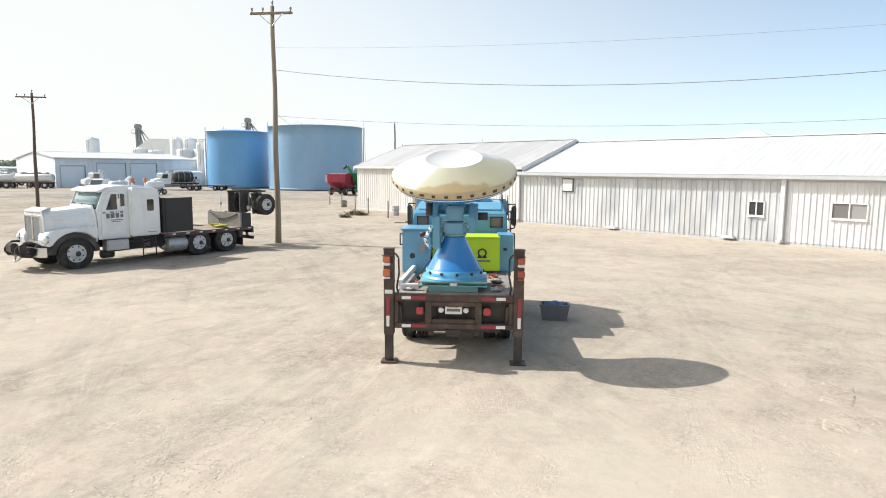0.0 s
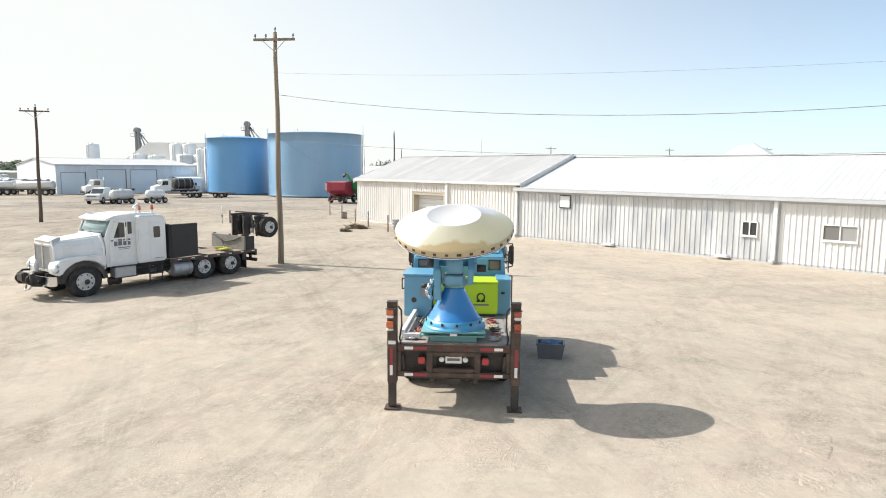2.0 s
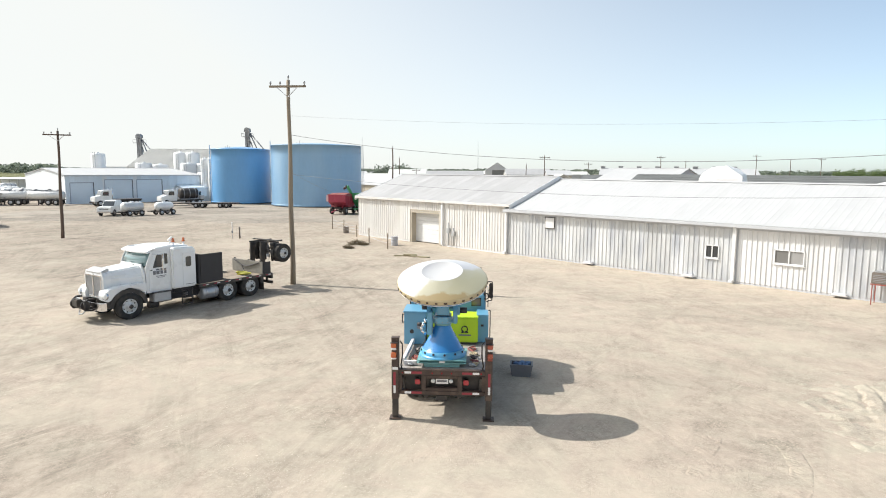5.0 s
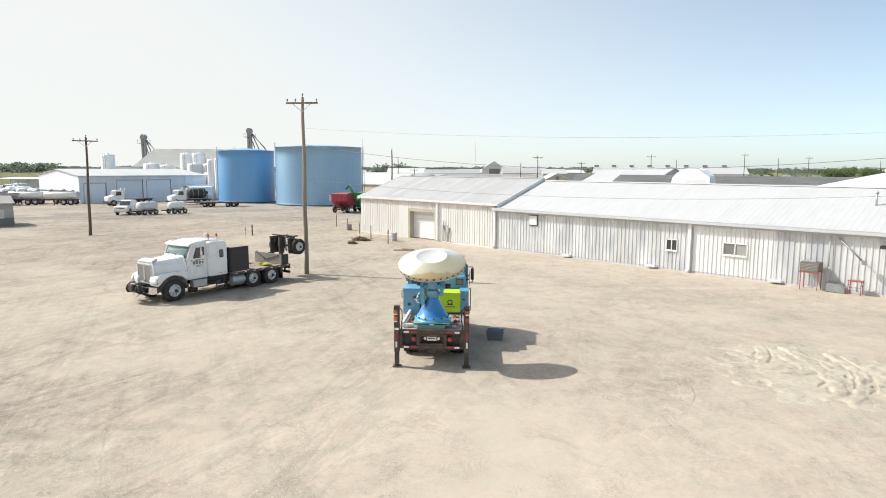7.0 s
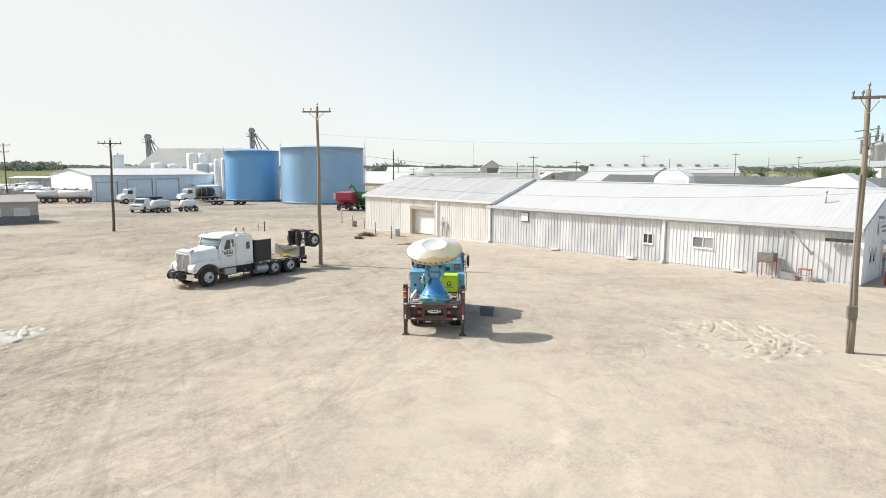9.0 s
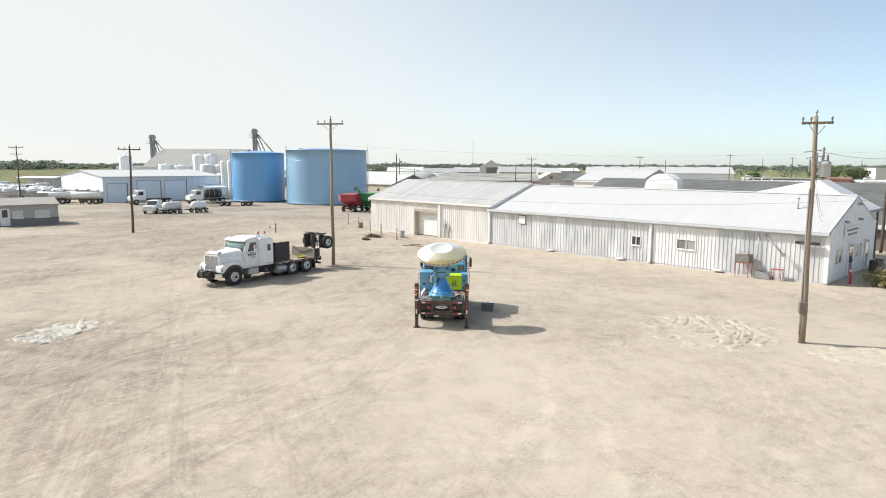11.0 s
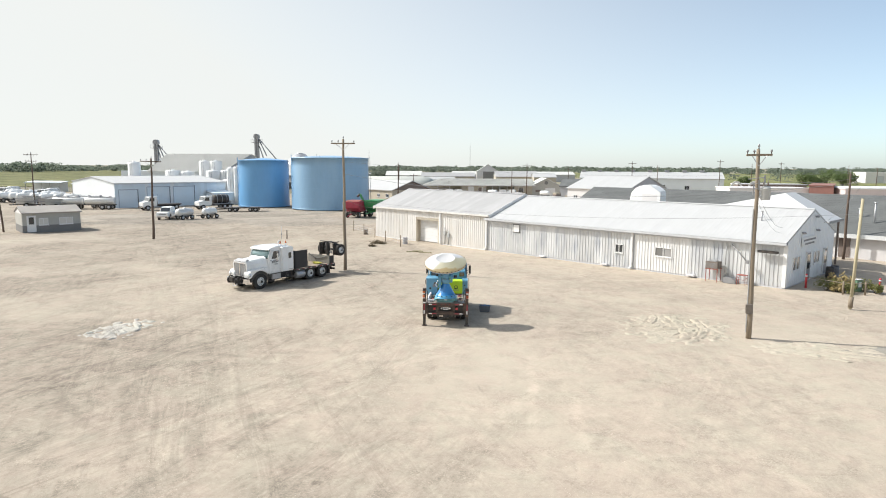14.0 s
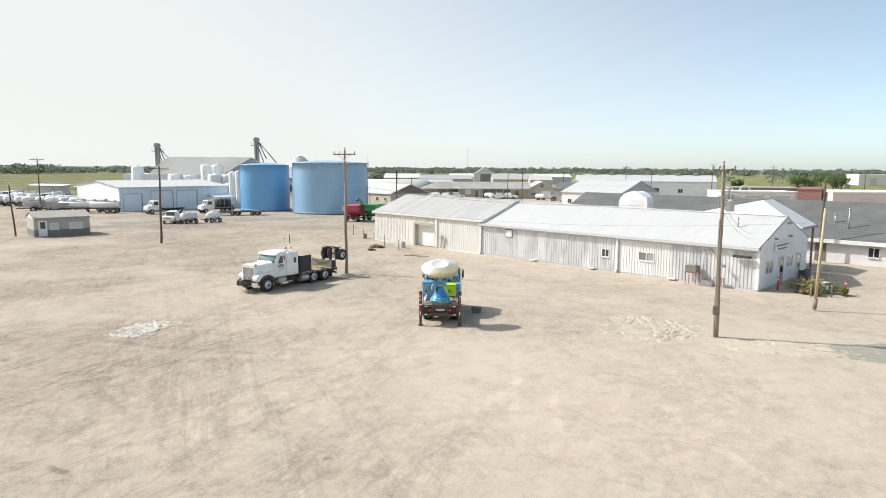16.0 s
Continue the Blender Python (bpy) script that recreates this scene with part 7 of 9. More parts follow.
dry_twig = mat("dry_twigs", (0.17, 0.135, 0.085), 0.9, var=0.3, scale=6)
brush_heap(-9.2, 37.2, 0.8, 0.42, 3)
brush_heap(-8.6, 37.0, 0.5, 0.3, 4)
brush_heap(-9.3, 34.6, 0.3, 0.2, 5)


def standpipe(x, y):
    ob = thing("standpipe", pose(x, y, -0.12), "thin galvanised standpipe with a valve", "standpipe")
    part("pipe", tube(B(), (0, 0, 0), (0, 0, 1.5), 0.035, 0.035, 8), stucco, ob)
    part("valve", soft(box(B(), -0.07, 0.07, -0.07, 0.07, 0.5, 0.7), 0.02), grey_steel, ob)


standpipe(-21.2, 41.0)
post(-20.6, 41.2, 1.1, 0.07, rust_tin, "dull brown hydrant post in the yard", "hydrant", "hydrants")


for a, b in zip(FENCE, FENCE[1:]):
    for h in (0.35, 0.62, 0.9):
        solid("fence_wire", cable(B(), [(*a, h), ((a[0] + b[0]) / 2, (a[1] + b[1]) / 2, h - 0.05), (*b, h)], 0.012, 5), galv_steel, None, "slack wire strung between the fence posts", "wire", "fence wires")


# ---- the blue shed and its yard ----
slate_blue = mat("blue_grey_trim", (0.36, 0.40, 0.47), 0.6, var=0.08)
SHED = pose(-69.6, 90.7, 0, 0, 0, 48.9)


def blue_shed():
    L, W, E, R = 23.9, 25.5, 4.85, 6.1
    ob = thing("blue_shed", SHED, "pale blue metal shed with three big doors", "building")
    doors = ((0.8, 4.4, 3.5), (6.4, 11.0, 4.0), (11.9, 16.4, 4.0))
    bm = B()
    wall_box(bm, 0, L, 0, W, -0.4, E, 0.2, [(a, b, -0.4, h) for a, b, h in doors])
    wall = part("wall", bm, shed_white, ob)
    n = 32
    w = L / n
    me = mesh_of(sheet(w, E, 3, 0.03), "wall_sheet", shed_blue)
    low, high = (mesh_of(sheet(w, E - h, 3, 0.03), "wall_sheet", shed_blue) for h in (3.52, 4.02))
    for k in range(n):
        a = k * w
        over = [h for p, q, h in doors if p - 0.3 < a and a + w < q + 0.4]
        if over:
            piece("wall_sheet", low if over[0] < 3.8 else high, wall, pose(a, -0.006, over[0] + 0.02))
        elif not any(p < a + w and q > a for p, q, h in doors):
            piece("wall_sheet", me, wall, pose(a, -0.006, 0))
    for x in (0.0, L - 0.2):
        part("gable", prism(B(), [(0, E), (W, E), (W / 2, R - 0.1)], x, x + 0.2, "x"), shed_white, ob)
    roof_slopes(ob, 0, L, W, E + 0.1, R, 0.25, roof_white, 28, 0.2)
    for a, b, h in doors:
        bm = B()
        box(bm, a, b, 0.06, 0.14, -0.2, h)
        d = part("shed_door", bm, shed_blue, ob)
        for k in range(1, 6):
            part("door_rib", box(B(), a, b, 0.04, 0.06, k * h / 6 - 0.02, k * h / 6 + 0.02), shed_blue, d)
        part("door_track", box(B(), b + 0.05, b + 0.13, -0.08, -0.04, 0, h + 0.2), black_steel, d)
        part("door_header", box(B(), a - 0.1, b + 0.1, -0.1, -0.035, h, h + 0.15), slate_blue, d)
        for x in (a - 0.14, b - 0.0):
            part("door_jamb", box(B(), x, x + 0.12, -0.07, 0.14, -0.2, h), slate_blue, d)
    part("eave_trim", box(B(), -0.2, L + 0.2, -0.3, -0.26, E - 0.12, E + 0.08), fascia_grey, ob)
    return ob


blue_shed()


def lean_to():
    ob = thing("lean_to", SHED @ pose(19.2, -3.2, 0), "small grey-blue lean-to beside the shed", "shed")
    part("wall", box(B(), 0, 5.4, 0, 3.1, -0.3, 2.5), shed_blue, ob)
    part("roof", prism(B(), [(-0.2, 2.45), (3.1, 2.95), (3.1, 3.05), (-0.2, 2.56)], -0.2, 5.6, "x"), shed_blue, ob)
    slider_window(ob, 2.4, 3.4, 1.0, 1.8, y=-0.03)


lean_to()


def guard_booth():
    ob = thing("scale_house", pose(-55.4, 44.1, 0, 0, 0, 44), "small grey block office with two wide windows", "building")
    L, W, E, R = 6.6, 5.2, 2.35, 3.1
    holes = [(1.8, 2.85, 0.85, 1.75), (4.1, 5.7, 0.85, 1.75)]
    bm = B()
    wall_box(bm, 0, L, 0, W, 0.85, E, 0.2, holes)
    part("upper_wall", bm, booth_wall, ob)
    part("lower_wall", box(B(), -0.02, L + 0.02, -0.02, W + 0.02, -0.3, 0.85), slate_paint, ob)
    bm = B()
    prism(bm, [(-0.35, E), (W / 2, R), (W + 0.35, E), (W + 0.35, E + 0.14), (W / 2, R + 0.14), (-0.35, E + 0.14)], -0.1, L + 0.15, "x")
    part("roof", bm, tan_roof, ob, "grey-brown low roof")
    for h in holes:
        slider_window(ob, *h, y=-0.02, left=pale_blind, right=pale_blind)
    d = part("door", box(B(), 0.56, 1.4, -0.06, 0.0, 0.0, 2.05), trim_white, ob)
    part("pane", box(B(), 0.7, 1.26, -0.07, -0.061, 1.0, 1.9), dark_glass, d)
    part("door_frame", box(box(B(), 0.48, 0.56, -0.08, 0.0, 0, 2.1), 1.4, 1.48, -0.08, 0.0, 0, 2.1), trim_white, d)
    part("gable", prism(B(), [(0, E), (W, E), (W / 2, R)], 0, 0.15, "x"), stucco, ob)
    part("gable", prism(B(), [(0, E), (W, E), (W / 2, R)], L - 0.15, L, "x"), stucco, ob)


guard_booth()


def small_wheel(owner, x, y, z, r, w=0.24):
    t = part("wheel", lathe(B(), [(r * 0.5, -w / 2), (r * 0.9, -w / 2), (r, -w * 0.3), (r, w * 0.3), (r * 0.9, w / 2), (r * 0.5, w / 2), (0, w * 0.4)], 16, pose(x, y, z, 0, 90, 0)), rubber, owner)
    part("rim", lathe(B(), [(0, w * 0.53), (r * 0.5, w * 0.53), (r * 0.55, w * 0.48)], 12, pose(x, y, z, 0, 90, 0)), galv_steel, t)
    part("rim", lathe(B(), [(0, -w * 0.53), (r * 0.5, -w * 0.53), (r * 0.55, -w * 0.48)], 12, pose(x, y, z, 0, 90, 0)), galv_steel, t)


def pickup(m):
    ob = thing("pickup_truck", m, "white four-door pickup parked in the yard", "pickup")
    bm = B()
    prism(bm, [(2.72, 0.45), (2.80, 0.62), (2.78, 1.08), (2.6, 1.16), (1.42, 1.22), (-2.75, 1.18), (-2.8, 0.5)], -0.97, 0.97, "x")
    part("body", soft(bm, 0.06), white_paint, ob)
    bm = B()
    prism(bm, [(1.42, 1.2), (0.86, 1.84), (0.6, 1.9), (-0.85, 1.92), (-1.02, 1.84), (-1.12, 1.2)], -0.88, 0.88, "x")
    for v in bm.verts:
        v.co.x *= 0.9 if v.co.z > 1.6 else 1.0
    cab = part("cab", soft(bm, 0.05), white_paint, ob)
    for s in (-1, 1):
        for a, b, c, d in ((1.12, 0.76, 0.12, 0.12), (0.04, 0.04, -0.86, -0.92)):
            part("side_window", prism(B(), [(a, 1.27), (b, 1.74), (c, 1.76), (d, 1.27)], -0.01, 0.01, "x", pose(s * 0.875, 0, 0, 0, -s * 7.5, 0) @ pose(0, 0, 0)), dark_glass, cab)
        for y in (1.75, -1.7):
            part("wheel_arch", tube(B(), (s * 0.80, y, 0.40), (s * 0.976, y, 0.40), 0.47, seg=16), board_black, ob)
    part("windscreen", box(B(), -0.74, 0.74, -0.01, 0.01, 0.06, 0.78, pose(0, 1.43, 1.2, 41, 0, 0)), dark_glass, cab)
    part("bed", box(B(), -0.78, 0.78, -2.6, -1.15, 1.17, 1.19), black_steel, ob)
    part("grille", soft(box(B(), -0.6, 0.6, 2.72, 2.79, 0.65, 0.95), 0.01), black_steel, ob)
    part("front_bumper", soft(box(B(), -0.95, 0.95, 2.72, 2.85, 0.42, 0.6), 0.02), chrome, ob)
    for s in (-1, 1):
        lamp_square(ob, s * 0.76, 2.80, 0.85, 0.09, clear_plastic, "headlamp")
        for y in (1.75, -1.7):
            small_wheel(ob, s * 0.85, y, 0.38, 0.39)


def nurse_tank(m, label="white nurse tank on a two-axle trailer", L=3.2, r=0.62, skin=None):
    ob = thing("nurse_tank", m, label, "tank trailer", "nurse tanks")
    bm = B()
    prof = [(0, -L / 2)] + [(r * math.sin(a), -L / 2 + 0.35 - 0.35 * math.cos(a)) for a in (0.5, 1.0, 1.57)] + [(r, L / 2 - 0.35)] + [(r * math.sin(a), L / 2 - 0.35 + 0.35 * math.cos(a)) for a in (1.0, 0.5)] + [(0, L / 2)]
    lathe(bm, prof, 20, pose(0, 0, 1.15, 90, 0, 0))
    part("vessel", bm, skin or white_paint, ob)
    part("dome", lathe(B(), [(0.22, 0), (0.22, 0.12), (0, 0.16)], 12, pose(0, 0, 1.15 + r - 0.03)), white_paint, ob)
    part("frame", soft(box(box(box(B(), -0.45, -0.35, -L / 2, L / 2 + 0.9, 0.48, 0.6), 0.35, 0.45, -L / 2, L / 2 + 0.9, 0.48, 0.6), -0.45, 0.45, L / 2 + 0.7, L / 2 + 0.9, 0.48, 0.6), 0.01), black_steel, ob)
    part("cradle", box(box(B(), -0.5, 0.5, -0.9, -0.7, 0.6, 0.9), -0.5, 0.5, 0.7, 0.9, 0.6, 0.9), black_steel, ob)
    for s in (-1, 1):
        for y in (-0.9, 0.8):
            small_wheel(ob, s * 0.68, y, 0.36, 0.37, 0.22)


def tank_truck(m, tank, label):
    ob = thing("tank_truck", m, label, "truck", "parked trucks")
    part("frame", box(B(), -0.45, 0.45, -6.2, 1.2, 0.7, 0.95), black_steel, ob)
    bm = B()
    prism(bm, [(1.3, 0.75), (1.35, 1.5), (0.4, 1.75), (0.1, 2.6), (-1.3, 2.65), (-1.3, 0.8)], -1.05, 1.05, "x")
    cab = part("cab", soft(bm, 0.08), white_paint, ob)
    part("windscreen", box(B(), -0.9, 0.9, -0.01, 0.01, 0.08, 0.75, pose(0, 0.405, 1.76, 19, 0, 0)), dark_glass, cab)
    for s in (-1, 1):
        part("side_window", prism(B(), [(0.2, 1.75), (-0.02, 2.4), (-0.8, 2.4), (-0.8, 1.75)], s * 1.055 - 0.01, s * 1.055 + 0.01, "x"), dark_glass, cab)
        for y in (0.5, -4.0, -5.1):
            small_wheel(ob, s * 0.98, y, 0.5, 0.5, 0.3)
        part("stack", tube(B(), (s * 0.85, -1.45, 0.9), (s * 0.85, -1.45, 3.0), 0.06, seg=8), chrome, ob)
        lamp_square(ob, s * 0.8, 1.36, 1.0, 0.1, clear_plastic, "headlamp", 1)
    part("front_bumper", soft(box(B(), -1.1, 1.1, 1.34, 1.5, 0.5, 0.75), 0.02), chrome, ob)
    if tank:
        part("tank", lathe(B(), [(0, -1.5), (0.8, -1.5), (0.92, -1.4), (0.92, 1.4), (0.8, 1.5), (0, 1.5)], 24, pose(0, -3.6, 1.95, 90, 0, 0)), tank, ob)
        part("tank_cradle", box(B(), -0.9, 0.9, -5.2, -2.0, 0.952, 1.12), grey_steel, ob)
        for s in (-1, 1):
            part("pump_box", soft(box(B(), s * 0.75 - 0.25, s * 0.75 + 0.25, -6.1, -5.3, 0.955, 1.6), 0.04), galv_steel, ob)
        for y in (-4.6, -3.6, -2.6):
            part("tank_band", lathe(B(), [(0.925, -0.05), (0.945, -0.05), (0.945, 0.05), (0.925, 0.05)], 24, pose(0, y, 1.95, 90, 0, 0)), grey_steel, ob)
    else:
        part("bed", soft(box(B(), -1.15, 1.15, -6.1, -1.6, 0.952, 1.12), 0.02), black_steel, ob)


def flat_trailer(m, L=6.0):
    ob = thing("flat_trailer", m, "low dark flat trailer parked in the yard", "trailer", "flat trailers")
    part("bed", soft(box(B(), -1.0, 1.0, -L / 2, L / 2, 0.62, 0.78), 0.02), black_steel, ob)
    part("tongue", prism(B(), [(-0.6, L / 2), (0.6, L / 2), (0.08, L / 2 + 1.3), (-0.08, L / 2 + 1.3)], 0.6, 0.72, "z"), black_steel, ob)
    for s in (-1, 1):
        for y in (-0.6, 0.4):
            small_wheel(ob, s * 0.85, y, 0.36, 0.37, 0.25)
        part("fender", soft(box(B(), s * 0.98 - 0.14, s * 0.98 + 0.14, -1.1, 0.9, 0.785, 0.83), 0.02), galv_steel, ob)


def tanker_trailer(m, L=8.5, material=None):
    ob = thing("tanker_trailer", m, "long silver tanker trailer parked by the shed", "tanker", "tanker trailers")
    r = 0.72
    part("barrel", lathe(B(), [(0, -L / 2), (r * 0.9, -L / 2 + 0.06), (r, -L / 2 + 0.2), (r, L / 2 - 0.2), (r * 0.9, L / 2 - 0.06), (0, L / 2)], 24, pose(0, 0, 1.62, 90, 0, 0)), material or galv_steel, ob)
    part("frame", box(box(B(), -0.5, -0.38, -L / 2, L / 2, 0.8, 0.98), 0.38, 0.5, -L / 2, L / 2, 0.8, 0.98), black_steel, ob)
    part("walkway", soft(box(B(), -0.25, 0.25, -L / 2 + 0.6, L / 2 - 0.6, 2.32, 2.40), 0.01), grey_steel, ob)
    for k in range(3):
        part("hatch", lathe(B(), [(0.25, 0), (0.25, 0.16), (0, 0.2)], 12, pose(0, -L / 3 + k * L / 3, 2.38)), grey_steel, ob)
    for s in (-1, 1):
        for y in (-L / 2 + 0.9, -L / 2 + 2.1):
            small_wheel(ob, s * 0.95, y, 0.48, 0.5, 0.4)
        part("landing_leg", box(B(), s * 0.5 - 0.06, s * 0.5 + 0.06, L / 2 - 1.8, L / 2 - 1.65, 0.0, 0.8), black_steel, ob)


pickup(pose(-47.6, 67.2, -0.08, 0, 0, 186) @ Matrix.Diagonal((0.96, 0.92, 1.05, 1)))
nurse_tank(pose(-44.5, 66.4, -0.08, 0, 0, 150), "dusty silver nurse tank on a two-axle trailer", 3.0, 0.66, wheel_steel)
nurse_tank(pose(-41.5, 69.0, -0.08, 0, 0, 150), L=2.6, r=0.58)
tank_truck(pose(-60.6, 86.2, -0.08, 0, 0, 140), None, "white truck with a bare dark bed")
tank_truck(pose(-51.2, 89.6, -0.08, 0, 0, 138), black_steel, "white truck carrying a black tank")
flat_trailer(pose(-43.4, 84.6, -0.05, 0, 0, 100))
flat_trailer(pose(-39.7, 85.4, -0.05, 0, 0, 95), 4.5)
for k, (x, y, a) in enumerate(((-76.6, 86.6, 100), (-70.6, 87.2, 99))):
    tanker_trailer(pose(x, y, -0.05, 0, 0, a), 5.6, wheel_steel)
rq = random.Random(8)
BIG = Matrix.Scale(1.3, 4)
for k in range(16):                              # two ranks of tank trailers and trucks before the field
    x = -158 + 4.3 * k + rq.uniform(-0.5, 0.5)
    y = 150 - 0.62 * (x + 158) + rq.uniform(-1.5, 1.5)
    if k % 4 == 1:
        tank_truck(pose(x, y, -0.05, 0, 0, 165 + rq.uniform(-15, 15)), (white_paint, wheel_steel)[k % 2], "white tank truck in the parking rank")
    else:
        nurse_tank(pose(x, y, -0.05, 0, 0, 165 + rq.uniform(-12, 12)) @ BIG, "white nurse tank in a long row", 3.1, 0.7, (white_paint, wheel_steel, poly_white, white_paint)[k % 4])
for k in range(8):
    x = -108 + 3.3 * k
    nurse_tank(pose(x, 108 - 0.9 * k + rq.uniform(-1, 1), -0.05, 0, 0, 140 + rq.uniform(-15, 15)) @ BIG, "white nurse tank in a long row", 2.8, 0.62, (wheel_steel, white_paint, poly_white)[k % 3])


def spreader(m, skin):
    """A field spreader: open hopper box on a frame with big tyres, folded booms and a ladder."""
    ob = thing("field_spreader", m, "dull grey field spreader with folded booms", "farm machine", "parked spreaders")
    bm = B()
    prism(bm, [(-1.1, 2.5), (1.1, 2.5), (0.45, 1.15), (-0.45, 1.15)], -2.0, 1.6, "y")
    part("hopper", soft(bm, 0.03), skin, ob)
    part("hopper_rim", box(box(B(), -1.16, -1.08, -2.05, 1.65, 2.45, 2.56), 1.08, 1.16, -2.05, 1.65, 2.45, 2.56), grey_steel, ob)
    part("frame", box(box(B(), -0.5, -0.36, -2.6, 3.0, 0.85, 1.05), 0.36, 0.5, -2.6, 3.0, 0.85, 1.05), black_steel, ob)
    part("cross_member", box(box(B(), -0.9, 0.9, -0.7, -0.5, 0.7, 0.86), -0.36, 0.36, 2.8, 3.0, 0.85, 1.05), black_steel, ob)
    for k in (-1, 1):
        small_wheel(ob, k * 0.98, -0.6, 0.68, 0.7, 0.45)
        part("boom", tube(B(), (k * 1.3, -2.6, 1.6), (k * 1.35, 2.6, 2.0), 0.07, seg=6), grey_steel, ob)
        part("boom_stay", tube(B(), (k * 0.5, -2.4, 0.95), (k * 1.3, -2.5, 1.62), 0.06, seg=6), grey_steel, ob)
        part("boom_stay", tube(B(), (k * 0.5, 2.3, 0.95), (k * 1.34, 2.4, 1.98), 0.06, seg=6), grey_steel, ob)
    part("spinner", lathe(B(), [(0, 0), (0.5, 0), (0.5, 0.06), (0, 0.1)], 14, pose(0, -2.3, 1.05)), galv_steel, ob)


for x, y, a, skin in ((-86.5, 88.0, 118, wheel_steel), (-82.2, 88.6, 112, galv_steel), (-79.0, 85.6, 120, grey_panel), (-84.0, 93.5, 105, galv_steel), (-78.6, 91.0, 110, wheel_steel), (-90.0, 95.0, 115, grey_panel)):
    spreader(pose(x, y, -0.05, 0, 0, a) @ Matrix.Scale(0.82, 4), skin)
tanker_trailer(pose(-75.0, 90.9, -0.05, 0, 0, 103), 6.4, wheel_steel)


def box_shelter(x, y, turn, L, material, label):
    """A low open-fronted shelter with a flat sheet roof."""
    ob = thing("yard_shelter", pose(x, y, 0, 0, 0, turn), label, "shelter", "yard shelters")
    part("back_wall", box(B(), 0, L, 3.0, 3.1, -0.3, 2.9), shed_white, ob)
    part("roof", prism(B(), [(-0.3, 2.75), (3.3, 3.15), (3.3, 3.28), (-0.3, 2.88)], -0.3, L + 0.3, "x"), material, ob)
    for k in range(int(L // 3) + 1):
        part("post", box(B(), k * 3.0, k * 3.0 + 0.14, -0.1, 0.04, -0.3, 2.8), galv_steel, ob)


box_shelter(-141.0, 165.0, -8, 13.0, shed_blue, "open shelter with a pale blue sheet roof")
box_shelter(-118.5, 154.0, -6, 8.0, shed_white, "open shelter with a white sheet roof")


faded_pink = mat("faded_pink_paint", (0.66, 0.52, 0.52), 0.6, var=0.12)


def wagon():
    ob = thing("grain_wagon", pose(-17.9, 73.9, -0.05, 0, 0, 170), "maroon gravity grain wagon beside the tank", "wagon")
    bm = B()
    prism(bm, [(-2.3, 2.75), (2.3, 2.75), (2.3, 1.75), (0.9, 0.95), (-0.9, 0.95), (-2.3, 1.75)], -1.25, 1.25, "x")
    part("hopper", soft(bm, 0.03), maroon, ob)
    for y in (-2.0, -1.2, -0.4, 0.4, 1.2, 2.0):
        for s in (-1, 1):
            part("hopper_rib", box(B(), s * 1.27 - 0.03, s * 1.27 + 0.03, y - 0.04, y + 0.04, 1.3, 2.75), maroon, ob)
    part("frame", box(B(), -0.5, 0.5, -2.2, 2.2, 0.72, 0.948), black_steel, ob)
    for s in (-1, 1):
        part("side_rail", box(B(), s * 1.28 - 0.05, s * 1.28 + 0.05, -2.35, 2.35, 2.62, 2.78), maroon, ob)
        for y in (-1.9, 1.9):
            part("frame_strut", tube(B(), (s * 0.5, y * 0.9, 0.85), (s * 1.15, y, 1.85), 0.06, seg=6), maroon, ob)
    part("roll_cover", prism(B(), [(-2.3, 2.76), (2.3, 2.76), (1.2, 2.88), (-1.2, 2.88)], -1.2, 1.2, "x"), rust_red, ob)
    for s in (-1, 1):
        for x in (-0.9, -0.3, 0.3, 0.9):
            part("end_rib", box(B(), x - 0.05, x + 0.05, s * 2.33 - 0.03, s * 2.33 + 0.03, 1.7, 2.72), maroon, ob)
    part("seed_box", soft(prism(B(), [(-1.2, 1.7), (1.0, 1.7), (1.1, 2.6), (-1.3, 2.6)], 1.33, 2.1, "x"), 0.03), faded_pink, ob, "faded pink-white seed box")
    part("seed_chute", tube(B(), (1.7, 0.0, 1.7), (1.9, -0.6, 0.8), 0.12, 0.12, 8), maroon, ob)
    part("box_stay", tube(B(), (1.28, 0.8, 1.2), (1.6, 0.8, 1.72), 0.05, seg=6), maroon, ob)
    part("axle_beam", box(B(), -0.95, 0.95, -1.7, -1.5, 0.4, 0.6), black_steel, ob)
    part("axle_beam", box(B(), -0.95, 0.95, 1.5, 1.7, 0.4, 0.6), black_steel, ob)
    part("drawbar", tube(B(), (0, 2.2, 0.7), (0, 4.2, 0.4), 0.07, seg=8), maroon, ob)
    for s in (-1, 1):
        for y in (-1.6, 1.6):
            small_wheel(ob, s * 1.0, y, 0.5, 0.52, 0.36)


wagon()


def harvester():
    ob = thing("grain_cart", pose(-14.7, 75.0, -0.05, 0, 0, 158), "green grain cart behind the maroon wagon", "grain cart")
    bm = B()
    prism(bm, [(-1.9, 2.9), (1.9, 2.9), (1.6, 1.7), (0.6, 0.8), (-0.6, 0.8), (-1.6, 1.7)], -1.3, 1.3, "x")
    part("hopper", soft(bm, 0.04), green_paint, ob)
    part("auger", tube(B(), (1.0, 0.6, 1.0), (1.7, 2.4, 3.9), 0.2, 0.2, 12), green_paint, ob)
    part("spout", tube(B(), (1.7, 2.4, 3.9), (2.2, 2.5, 3.5), 0.2, 0.16, 12), black_steel, ob)
    for s in (-1, 1):
        small_wheel(ob, s * 1.15, 0, 0.75, 0.78, 0.5)
    part("tongue", box(B(), -0.1, 0.1, 1.2, 3.3, 0.7, 0.85), green_paint, ob)


harvester()


